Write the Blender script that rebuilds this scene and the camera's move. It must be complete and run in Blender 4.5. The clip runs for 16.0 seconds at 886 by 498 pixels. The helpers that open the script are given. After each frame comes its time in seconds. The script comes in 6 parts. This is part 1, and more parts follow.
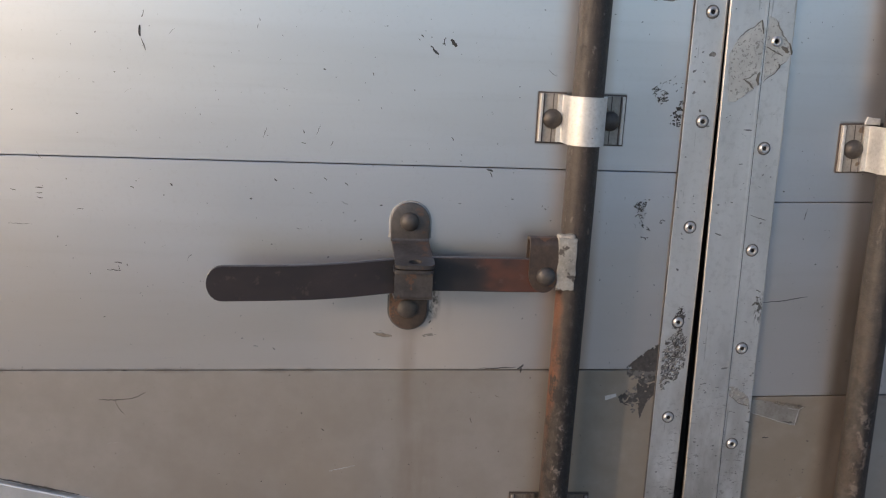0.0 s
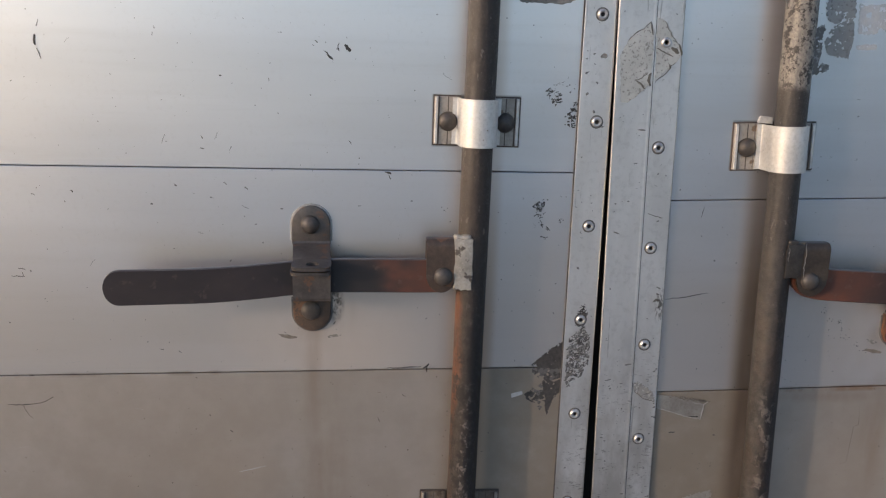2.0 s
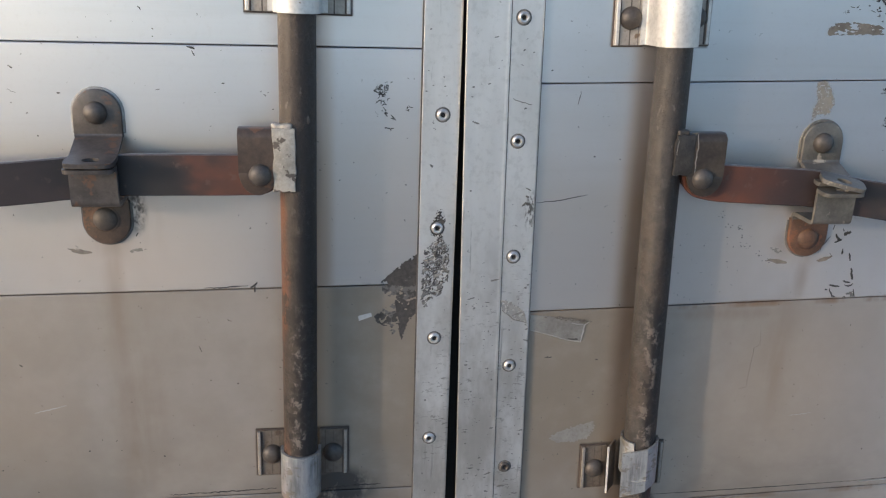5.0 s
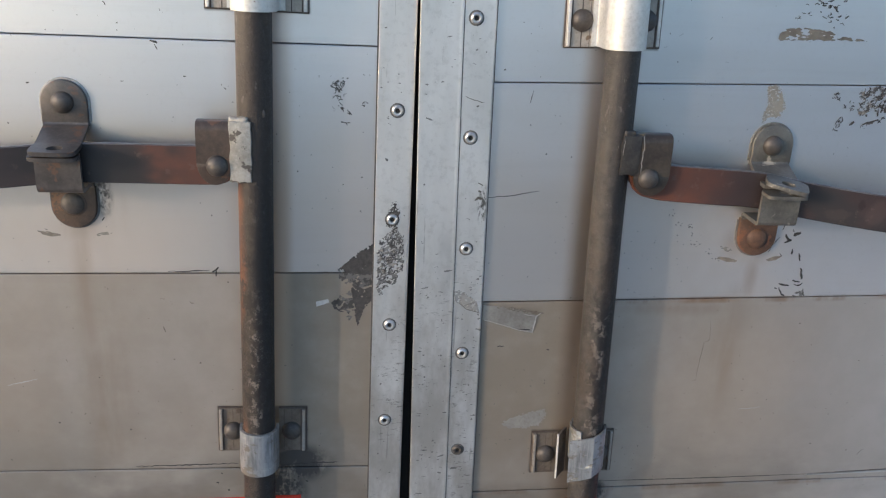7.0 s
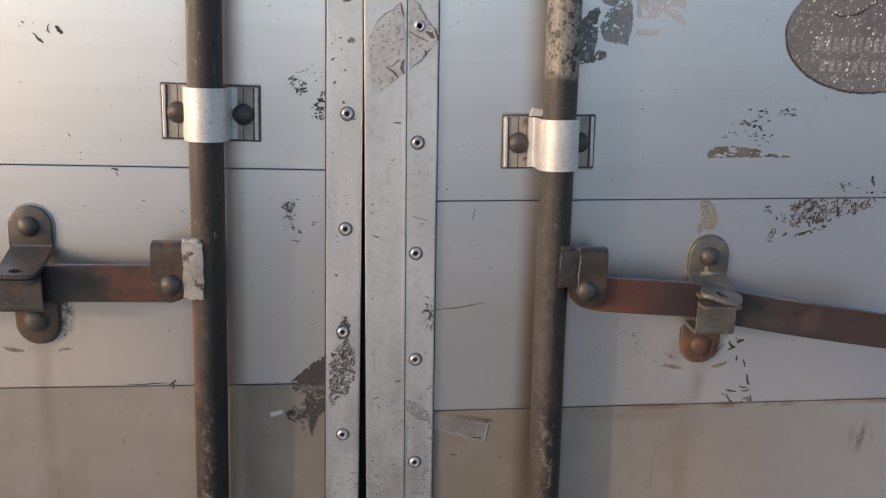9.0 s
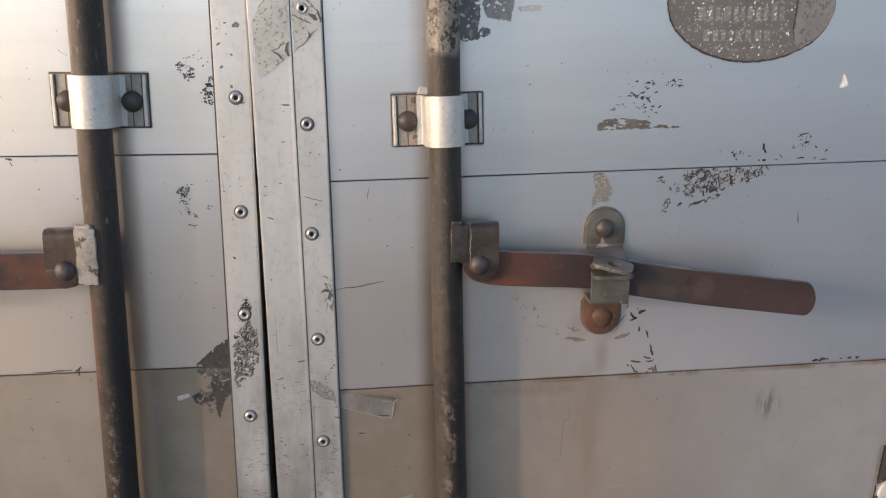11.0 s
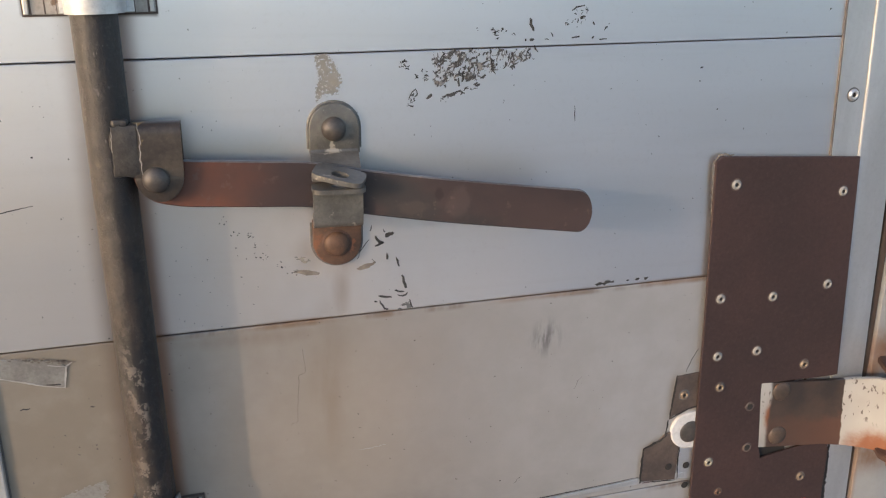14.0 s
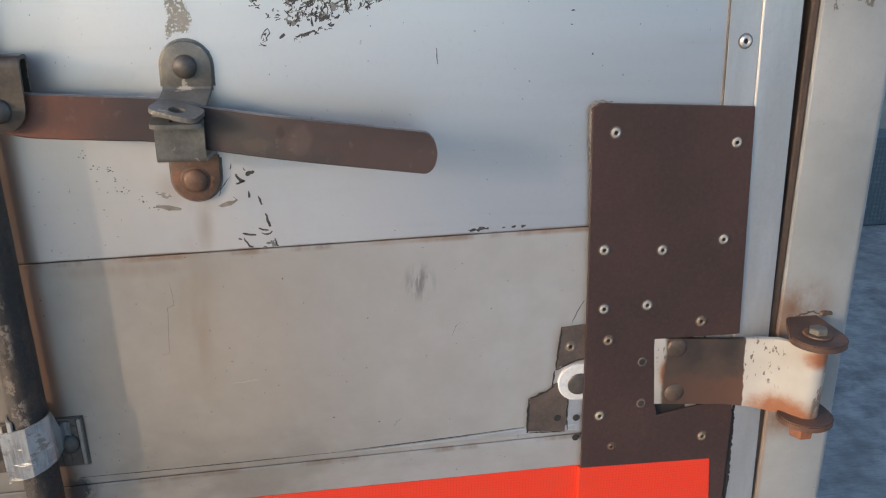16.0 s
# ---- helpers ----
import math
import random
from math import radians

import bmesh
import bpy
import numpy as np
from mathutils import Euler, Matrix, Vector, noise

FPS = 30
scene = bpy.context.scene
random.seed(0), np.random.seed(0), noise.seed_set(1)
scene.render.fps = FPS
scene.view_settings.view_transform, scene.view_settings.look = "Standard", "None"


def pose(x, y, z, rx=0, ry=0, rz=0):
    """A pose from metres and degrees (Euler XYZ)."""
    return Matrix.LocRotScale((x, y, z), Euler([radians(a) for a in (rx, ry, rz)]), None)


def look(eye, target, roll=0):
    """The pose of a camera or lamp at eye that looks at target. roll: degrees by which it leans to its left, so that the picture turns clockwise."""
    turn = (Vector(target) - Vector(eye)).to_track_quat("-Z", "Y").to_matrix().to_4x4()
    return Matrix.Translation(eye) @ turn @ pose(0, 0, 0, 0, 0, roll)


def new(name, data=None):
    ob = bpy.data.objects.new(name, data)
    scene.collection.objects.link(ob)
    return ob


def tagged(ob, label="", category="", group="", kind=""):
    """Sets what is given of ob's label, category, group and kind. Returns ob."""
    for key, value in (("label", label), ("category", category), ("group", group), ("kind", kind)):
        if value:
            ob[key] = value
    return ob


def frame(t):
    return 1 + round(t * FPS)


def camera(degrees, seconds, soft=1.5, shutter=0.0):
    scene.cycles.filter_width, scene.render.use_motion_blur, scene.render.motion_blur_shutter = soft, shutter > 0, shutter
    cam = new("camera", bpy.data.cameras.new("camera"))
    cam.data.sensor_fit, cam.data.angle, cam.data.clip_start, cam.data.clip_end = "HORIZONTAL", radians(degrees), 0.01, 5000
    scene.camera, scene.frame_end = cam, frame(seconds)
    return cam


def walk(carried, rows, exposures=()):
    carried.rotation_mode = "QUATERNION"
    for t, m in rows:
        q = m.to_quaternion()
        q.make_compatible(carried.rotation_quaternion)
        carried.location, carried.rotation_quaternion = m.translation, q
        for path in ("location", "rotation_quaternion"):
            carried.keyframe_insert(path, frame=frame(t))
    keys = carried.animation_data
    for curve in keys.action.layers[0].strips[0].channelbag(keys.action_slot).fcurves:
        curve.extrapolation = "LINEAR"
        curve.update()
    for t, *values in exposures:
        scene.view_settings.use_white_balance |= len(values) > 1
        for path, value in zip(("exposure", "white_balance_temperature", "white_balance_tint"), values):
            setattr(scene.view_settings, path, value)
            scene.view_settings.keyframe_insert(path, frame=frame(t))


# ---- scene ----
cam = camera(55.6, 16.0, 1.2)
PATH = [
    (0, (0.117, 0.037, 1.567), (0.258, 1.98, 1.117), 2.1),
    (0.5, (0.151, 0.034, 1.572), (0.287, 1.978, 1.122), 2.0),
    (1, (0.18, 0.032, 1.58), (0.318, 1.976, 1.131), 1.8),
    (1.5, (0.204, 0.025, 1.579), (0.347, 1.968, 1.131), 1.6),
    (2, (0.233, 0.014, 1.574), (0.388, 1.958, 1.127), 1.4),
    (2.5, (0.263, 0.001, 1.57), (0.431, 1.945, 1.128), 1.2),
    (3, (0.292, 0.004, 1.554), (0.477, 1.945, 1.111), 1.1),
    (3.5, (0.315, 0.044, 1.538), (0.558, 1.959, 1.018), 1.3),
    (4, (0.334, 0.114, 1.516), (0.584, 2.02, 0.965), 1.3),
    (4.5, (0.358, 0.161, 1.506), (0.623, 2.052, 0.909), 1.6),
    (4.7, (0.371, 0.167, 1.501), (0.634, 2.057, 0.9), 1.6),
    (6.8, (0.448, 0.132, 1.517), (0.651, 2.009, 0.858), 2.7),
    (7, (0.46, 0.13, 1.529), (0.665, 2.008, 0.871), 2.7),
    (7.5, (0.486, 0.122, 1.544), (0.678, 2.023, 0.953), 2.5),
    (8, (0.501, 0.109, 1.56), (0.692, 2.039, 1.071), 2.4),
    (10.3, (0.604, 0.079, 1.57), (0.736, 2.026, 1.134), 0.7),
    (10.5, (0.618, 0.075, 1.559), (0.761, 2.023, 1.128), 0.5),
    (11, (0.661, 0.063, 1.542), (0.821, 2.006, 1.099), -0.2),
    (11.5, (0.687, 0.062, 1.519), (0.933, 1.992, 1.056), -0.1),
    (12, (0.711, 0.066, 1.511), (1.035, 1.975, 1.011), 0.1),
    (12.5, (0.735, 0.089, 1.491), (1.121, 1.968, 0.924), 0.3),
    (13, (0.775, 0.148, 1.482), (1.212, 2.009, 0.891), 0.7),
    (13.5, (0.81, 0.219, 1.468), (1.272, 2.069, 0.864), 0.7),
    (14, (0.834, 0.262, 1.474), (1.336, 2.099, 0.862), 0.7),
    (14.5, (0.873, 0.275, 1.483), (1.385, 2.109, 0.871), 0.8),
    (15, (0.94, 0.257, 1.48), (1.422, 2.095, 0.857), 1.0),
    (15.5, (1.006, 0.23, 1.469), (1.4, 2.081, 0.824), 0.9),
    (16, (1.056, 0.198, 1.454), (1.362, 2.051, 0.766), 0.5),
]
walk(cam, [(t, look(eye, target, roll)) for t, eye, target, roll in PATH], [(0, -0.42, 5700, 17), (3, -0.28, 5650, 17), (4.5, 0.01, 5550, 14), (7, 0.04, 5400, 12), (8, -0.12, 5650, 17), (10.5, -0.30, 6000, 19), (11, -0.09, 5980, 18.5), (12, 0.12, 6000, 17), (13, 0.24, 5900, 16), (14.5, 0.26, 5950, 16), (16, 0.28, 5700, 13)])

# ---- world and sun ----
SUN_DIR = Vector((1.82, 1.0, -0.43)).normalized()      # the way the low sun's light travels
world = bpy.data.worlds.new("sky")
scene.world = world
world.use_nodes = True
wn = world.node_tree
sky = wn.nodes.new("ShaderNodeTexSky")
sky.sky_type = "NISHITA"
sky.sun_disc = False
sky.sun_elevation = math.asin(-SUN_DIR.z)
sky.sun_rotation = math.atan2(-SUN_DIR.x, -SUN_DIR.y)
sky.air_density, sky.dust_density, sky.ozone_density = 1.0, 1.2, 1.0
wn.nodes["Background"].inputs[1].default_value = 0.305
wn.links.new(sky.outputs[0], wn.nodes["Background"].inputs[0])
sun_data = bpy.data.lights.new("sun", "SUN")
sun_data.energy, sun_data.angle, sun_data.color = 1.95, radians(0.8), (1.0, 0.745, 0.50)
sun = new("sun", sun_data)
sun.matrix_world = Matrix.Translation((-4, -3, 4)) @ SUN_DIR.to_track_quat("-Z", "Y").to_matrix().to_4x4()
scene.view_settings.exposure = 0.0


# ---- materials ----
class Net:
    """Short forms for node building on one material."""

    def __init__(self, name):
        self.mat = bpy.data.materials.new(name)
        self.mat.use_nodes = True
        self.t = self.mat.node_tree
        self.bsdf = self.t.nodes["Principled BSDF"]
        self.pos = self.t.nodes.new("ShaderNodeNewGeometry").outputs["Position"]
        sep = self.t.nodes.new("ShaderNodeSeparateXYZ")
        self.t.links.new(self.pos, sep.inputs[0])
        self.x, self.y, self.z = sep.outputs

    def put(self, socket, value):
        if isinstance(value, bpy.types.NodeSocket):
            self.t.links.new(value, socket)
        else:
            socket.default_value = value

    def math(self, op, a, b=0.0, c=0.0):
        n = self.t.nodes.new("ShaderNodeMath")
        n.operation = op
        for s, v in zip(n.inputs, (a, b, c)):
            self.put(s, v)
        return n.outputs[0]

    def ramp(self, v, lo, hi, to0=0.0, to1=1.0):
        n = self.t.nodes.new("ShaderNodeMapRange")
        n.interpolation_type = "SMOOTHSTEP"
        for s, k in zip(n.inputs, (v, lo, hi, to0, to1)):
            self.put(s, k)
        return n.outputs[0]

    def noise(self, scale, detail=4.0, rough=0.55, stretch=(1, 1, 1), shift=0.0):
        m = self.t.nodes.new("ShaderNodeMapping")
        m.inputs["Scale"].default_value = stretch
        m.inputs["Location"].default_value = (shift, shift, shift)
        self.t.links.new(self.pos, m.inputs[0])
        n = self.t.nodes.new("ShaderNodeTexNoise")
        n.inputs["Scale"].default_value, n.inputs["Detail"].default_value, n.inputs["Roughness"].default_value = scale, detail, rough
        self.t.links.new(m.outputs[0], n.inputs[0])
        return n.outputs[0]

    def mix(self, f, a, b):
        n = self.t.nodes.new("ShaderNodeMix")
        n.data_type = "RGBA"
        self.put(n.inputs[0], f)
        for s, v in ((n.inputs[6], a), (n.inputs[7], b)):
            self.put(s, (*v, 1) if isinstance(v, tuple) else v)
        return n.outputs[2]

    def blend(self, f, a, b):
        return self.math("MULTIPLY_ADD", f, self.math("SUBTRACT", b, a), a)

    def band(self, v, centre, half, soft):
        """1 within half of centre, falling to 0 over soft."""
        d = self.math("ABSOLUTE", self.math("SUBTRACT", v, centre))
        return self.ramp(d, half, half + soft, 1.0, 0.0)

    def blob(self, x, z, rx, rz, soft=0.6):
        a = self.math("DIVIDE", self.math("SUBTRACT", self.x, x), rx)
        b = self.math("DIVIDE", self.math("SUBTRACT", self.z, z), rz)
        d = self.math("SQRT", self.math("ADD", self.math("MULTIPLY", a, a), self.math("MULTIPLY", b, b)))
        return self.ramp(d, 1.0 - soft, 1.0, 1.0, 0.0)

    def times(self, *fs):
        out = fs[0]
        for f in fs[1:]:
            out = self.math("MULTIPLY", out, f)
        return out

    def bump(self, height, strength=0.2, distance=0.001):
        n = self.t.nodes.new("ShaderNodeBump")
        n.inputs["Strength"].default_value, n.inputs["Distance"].default_value = strength, distance
        self.put(n.inputs["Height"], height)
        self.t.links.new(n.outputs[0], self.bsdf.inputs["Normal"])

    def done(self, color, rough, metal=0.0, spec=0.5):
        self.put(self.bsdf.inputs["Base Color"], (*color, 1) if isinstance(color, tuple) else color)
        self.put(self.bsdf.inputs["Roughness"], rough)
        self.put(self.bsdf.inputs["Metallic"], metal)
        self.bsdf.inputs["Specular IOR Level"].default_value = spec
        return self.mat


def panel_material():
    """Dull mill-finish aluminium planks, soiled beside the rods and under the rusting keepers, with rod reflections and
    shade painted in.
    """
    n = Net("aluminium plank")
    big = n.noise(3.0, 3.0, 0.5, (0.7, 1, 1.6))
    broad = n.noise(5.0, 3.0, 0.5, (0.25, 1, 2.4))
    fine = n.noise(9.0, 6.0, 0.6, (0.5, 1, 9.0))
    grain = n.noise(60.0, 3.0, 0.6, (0.3, 1, 6.0))
    mott = n.noise(22.0, 5.0, 0.6)
    dust = n.noise(150.0, 5.0, 0.7)
    col = n.mix(n.ramp(big, 0.3, 0.7), (0.716, 0.722, 0.748), (0.786, 0.784, 0.800))
    col = n.mix(n.times(n.ramp(broad, 0.45, 0.7), 0.30), col, (0.60, 0.595, 0.58))
    col = n.mix(n.times(n.ramp(fine, 0.5, 0.8), 0.16), col, (0.55, 0.545, 0.535))
    col = n.mix(n.times(n.ramp(dust, 0.5, 0.72), n.ramp(mott, 0.3, 0.65), 0.12), col, (0.46, 0.44, 0.40))
    # warm tint, stronger downwards and weaker to the right
    low_tint = n.times(n.ramp(n.math("ADD", n.z, n.times(n.math("SUBTRACT", big, 0.5), 0.2)), 1.42, 1.24), n.ramp(n.x, 0.82, 1.08, 0.52, 0.12))
    col = n.mix(low_tint, col, (0.66, 0.57, 0.45))
    # the lower planks are duller and browner with road dirt
    seam = n.math("MULTIPLY_ADD", n.math("SUBTRACT", n.x, 0.612), 0.0227, 1.1354)
    left_seam = n.math("MULTIPLY_ADD", n.math("SUBTRACT", n.x, 0.48), 0.0117, 1.1722)
    seam = n.math("MULTIPLY_ADD", n.ramp(n.x, 0.54, 0.545), n.math("SUBTRACT", seam, left_seam), left_seam)
    low = n.times(n.math("LESS_THAN", n.z, seam), n.ramp(mott, 0.15, 0.75, 0.75, 1.0))
    col = n.mix(n.times(low, 0.78), col, n.mix(n.ramp(n.math("ADD", n.x, n.times(n.math("SUBTRACT", mott, 0.5), 0.2)), 0.92, 1.18), (0.330, 0.292, 0.240), (0.378, 0.363, 0.332)))
    film = n.noise(2.6, 5.0, 0.6, (1.0, 1, 0.7), 21.0)
    tan = n.times(n.ramp(film, 0.32, 0.58), n.math("MAXIMUM", n.blob(0.05, 0.95, 0.42, 0.34, 1.0), n.math("MAXIMUM", n.math("MAXIMUM", n.blob(0.95, 1.02, 0.36, 0.36, 1.0), n.blob(0.90, 1.22, 0.20, 0.13, 1.0)), n.math("MAXIMUM", n.blob(0.17, 1.20, 0.20, 0.11, 1.0), n.blob(0.66, 0.92, 0.12, 0.18, 1.0)))))
    col = n.mix(n.times(tan, 0.46), col, (0.355, 0.284, 0.208))
    # patchy darker brown tone towards the bottom
    low_dark = n.times(n.ramp(n.noise(4.5, 5.0, 0.6, (1.0, 1, 1.6), 31.0), 0.40, 0.62), n.blob(0.5, 0.82, 1.3, 0.24, 0.9))
    col = n.mix(n.times(low_dark, 0.68), col, (0.195, 0.175, 0.148))
    # between the rods below the seam: grime plus the left rod's shade, painted
    grime = n.times(n.ramp(n.x, 0.350, 0.362), n.ramp(n.math("ADD", n.x, n.times(big, 0.03)), 0.765, 0.735), n.math("LESS_THAN", n.z, seam), n.ramp(n.z, 0.90, 0.99, 0.45, 1.0), n.ramp(mott, 0.1, 0.6, 0.75, 1.0))
    col = n.mix(n.times(grime, 0.75), col, (0.192, 0.162, 0.122))
    # rusty soil along the rods, mixed with their reflection in the metal
    soil_reflection = 0.0
    for cx, tilt in ((0.3495, 0.015), (0.7460, -0.0135)):
        line = n.math("SUBTRACT", n.math("SUBTRACT", n.x, cx), n.math("MULTIPLY", n.math("SUBTRACT", n.z, 1.2), tilt))
        dirt = n.times(n.band(line, 0.0, 0.010, 0.034), n.ramp(n.noise(5.0, 4.0, 0.6, (1, 1, 0.6), cx), 0.25, 0.6, 0.3, 1.0))
        soil_reflection = dirt if isinstance(soil_reflection, float) else n.math("MAXIMUM", soil_reflection, dirt)
    col = n.mix(n.times(soil_reflection, 0.3), col, (0.24, 0.165, 0.105))
    # rust dirt by the rods, with their reflections and sunlit strips painted in
    for cx, tilt, c0, half, hue in ((0.3495, 0.015, 0.019, 0.008, (0.46, 0.36, 0.26)), (0.7460, -0.0135, 0.013, 0.007, (0.25, 0.12, 0.07)), (0.7460, -0.0135, -0.012, 0.004, (0.13, 0.095, 0.072))):
        line = n.math("SUBTRACT", n.math("SUBTRACT", n.x, cx), n.math("MULTIPLY", n.math("SUBTRACT", n.z, 1.2), tilt))
        rust_reflection = n.times(n.band(line, c0, half, 0.024 if c0 < 0 else 0.014), n.ramp(n.noise(7.0, 4.0, 0.6, (1, 1, 0.35), cx + c0), 0.3, 0.6, 0.45, 1.0), n.ramp(n.z, 1.52, 1.20, 0.45, 1.0))
        col = n.mix(n.times(rust_reflection, 0.70), col, hue)
    stain = 0.0
    for x, z, rx, rz in ((0.149, 1.14, 0.020, 0.13), (0.163, 1.02, 0.045, 0.20), (0.944, 1.17, 0.016, 0.05), (0.93, 1.07, 0.030, 0.14),
                         (0.190, 1.245, 0.022, 0.04), (0.92, 1.215, 0.03, 0.03), (0.1495, 1.225, 0.036, 0.03), (0.9425, 1.205, 0.036, 0.03),
                         (0.347, 0.968, 0.075, 0.05), (0.742, 0.935, 0.075, 0.05), (0.86, 1.128, 0.14, 0.014), (1.345, 1.0, 0.022, 0.06)):
        b = n.times(n.blob(x, z, rx, rz, 1.0), n.ramp(n.noise(18.0, 4.0, 0.6, (1.5, 1, 0.3), x), 0.25, 0.7))
        stain = b if isinstance(stain, float) else n.math("MAXIMUM", stain, b)
    col = n.mix(n.times(stain, 0.40), col, (0.25, 0.170, 0.100))
    weeping = n.times(n.math("MAXIMUM", n.blob(0.153, 1.200, 0.012, 0.042, 0.9), n.blob(0.946, 1.172, 0.012, 0.042, 0.9)), n.ramp(n.noise(30.0, 4.0, 0.6, (1.6, 1, 0.25), 3.0), 0.3, 0.6))
    col = n.mix(n.times(weeping, 0.22), col, (0.31, 0.205, 0.12))
    # dark outline round each clamp: grime line and gap shadow in the colour
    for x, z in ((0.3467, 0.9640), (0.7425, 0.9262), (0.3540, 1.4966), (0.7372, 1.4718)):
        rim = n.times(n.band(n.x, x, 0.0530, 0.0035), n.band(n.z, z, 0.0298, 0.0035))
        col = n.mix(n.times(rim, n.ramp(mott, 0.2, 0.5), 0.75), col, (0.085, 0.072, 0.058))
    for base in (0.8639, 1.1354):
        line = n.math("MULTIPLY_ADD", n.math("SUBTRACT", n.x, 0.612), 0.0227, base)
        drift = n.times(n.band(n.z, n.math("ADD", line, -0.002), 0.001, 0.005), n.ramp(n.noise(16.0, 5.0, 0.65, (1, 1, 0.3), base * 9), 0.45, 0.62), n.ramp(n.x, 0.60, 0.64))
        col = n.mix(n.times(drift, 0.6), col, (0.20, 0.135, 0.085))
    for base in (0.9065, 1.1722):
        drift = n.times(n.band(n.z, 0.9075 if base < 1 else left_seam, 0.001, 0.004), n.ramp(n.noise(16.0, 4.0, 0.6, (1, 1, 0.3), base * 7), 0.48, 0.68), n.ramp(n.x, 0.50, 0.47))
        col = n.mix(n.times(drift, 0.5), col, (0.20, 0.15, 0.10))
    # black grease below the lower clamp, grey bloom round the bolted plates
    grease = n.times(n.math("MAXIMUM", n.blob(0.388, 0.912, 0.056, 0.036, 0.8), n.math("MAXIMUM", n.blob(0.374, 0.868, 0.034, 0.062, 0.8), n.math("MAXIMUM", n.blob(0.180, 1.262, 0.013, 0.034, 0.9), n.blob(0.78, 0.86, 0.025, 0.03, 0.9)))), 1.6, n.ramp(n.noise(38.0, 5.0, 0.7, (1.2, 1, 0.8), 6.0), 0.34, 0.54))
    grease = n.math("MINIMUM", grease, 1.0)
    col = n.mix(n.times(grease, 0.92), col, (0.05, 0.047, 0.045))
    # brown weeping along the seam under the rusting keeper
    seam_z = n.math("MULTIPLY_ADD", n.math("SUBTRACT", n.x, 0.612), 0.0227, 1.1340)
    weep = n.times(n.band(n.z, seam_z, 0.001, 0.005), n.ramp(n.x, 0.70, 0.85), n.ramp(n.noise(12.0, 3.0, 0.5, (1, 1, 0.4), 4.0), 0.35, 0.7))
    col = n.mix(n.times(weep, 0.7), col, (0.34, 0.20, 0.11))
    rubbed = n.times(n.blob(1.172, 1.096, 0.026, 0.030, 0.95), n.ramp(n.noise(50.0, 4.0, 0.65, (2.2, 1, 0.45), 2.0), 0.42, 0.62))
    col = n.mix(n.times(rubbed, 0.75), col, (0.15, 0.14, 0.13))
    # small dark pits, thicker near the rods
    near = n.math("MAXIMUM", n.blob(0.80, 1.2, 0.10, 0.2, 1.0), n.blob(0.75, 0.95, 0.2, 0.14, 1.0))
    pits = n.ramp(n.math("ADD", n.noise(210.0, 2.0, 0.5, (1, 1, 1), 5.0), n.times(near, 0.045)), 0.755, 0.78)
    col = n.mix(n.times(pits, 0.7), col, (0.12, 0.11, 0.10))
    dirty = n.math("MAXIMUM", n.math("MAXIMUM", n.times(tan, 0.7), n.math("MAXIMUM", n.times(soil_reflection, 0.3), n.times(stain, 0.35))), n.math("MAXIMUM", n.times(low, 0.55), n.math("MAXIMUM", n.times(grime, 0.85), grease)))
    rough = n.math("MULTIPLY_ADD", broad, 0.07, 0.300)
    rough = n.math("ADD", n.math("MULTIPLY_ADD", mott, 0.03, rough), n.times(dirty, 0.12))
    metal = n.math("SUBTRACT", 0.895, n.times(dirty, 0.555))
    n.bump(n.math("ADD", n.times(grain, 0.05), n.times(big, 2.0)), 0.12, 0.0012)
    return n.done(col, rough, metal)


def trim_worn_material():
    """Aluminium overlap strip, scuffed by short level scratches that thicken downwards."""
    n = Net("scuffed aluminium trim")
    v = n.noise(14.0, 5.0, 0.6, (2, 1, 0.6))
    d = n.noise(120.0, 5.0, 0.7)
    col = n.mix(n.ramp(v, 0.3, 0.7), (0.645, 0.635, 0.61), (0.73, 0.722, 0.70))
    col = n.mix(n.times(n.ramp(d, 0.48, 0.7), 0.3), col, (0.42, 0.41, 0.385))
    worn = n.times(n.ramp(n.z, 1.35, 1.0), n.ramp(n.noise(10.0, 5.0, 0.65, (2, 1, 0.7), 9.0), 0.35, 0.65))
    col = n.mix(n.times(worn, 0.72), col, (0.36, 0.34, 0.30))
    gouge = n.ramp(n.noise(200.0, 4.0, 0.65, (0.5, 1, 1.6), 8.0), 0.60, 0.63)
    col = n.mix(n.times(gouge, n.ramp(n.z, 1.30, 1.05), n.ramp(n.noise(13.0, 3.0, 0.6, (1, 1, 0.8), 5.0), 0.47, 0.60), 0.6), col, (0.14, 0.132, 0.118))
    cut = n.ramp(n.z, 1.30, 0.98, 0.76, 0.665)
    s = n.noise(110.0, 4.0, 0.6, (0.45, 1, 2.0), 3.0)
    scuff = n.times(n.ramp(n.math("SUBTRACT", s, cut), 0.0, 0.03), n.ramp(n.noise(17.0, 4.0, 0.6, (1.4, 1, 0.8), 15.0), 0.49, 0.60))
    col = n.mix(n.times(scuff, 0.85), col, (0.11, 0.105, 0.10))
    rub = n.ramp(n.noise(70.0, 3.0, 0.6, (2.6, 1, 0.16), 12.0), 0.66, 0.70)
    col = n.mix(n.times(rub, 0.55), col, (0.30, 0.29, 0.27))
    grey = n.times(n.blob(0.565, 1.18, 0.016, 0.07, 0.8), n.ramp(n.noise(30.0, 3.0, 0.6, (1, 1, 0.5)), 0.45, 0.65))
    col = n.mix(n.times(grey, 0.3), col, (0.40, 0.40, 0.39))
    dirt = n.times(n.blob(0.604, 1.260, 0.008, 0.03, 0.7), n.ramp(n.noise(130.0, 5.0, 0.7, (1.6, 1, 0.6)), 0.47, 0.54))
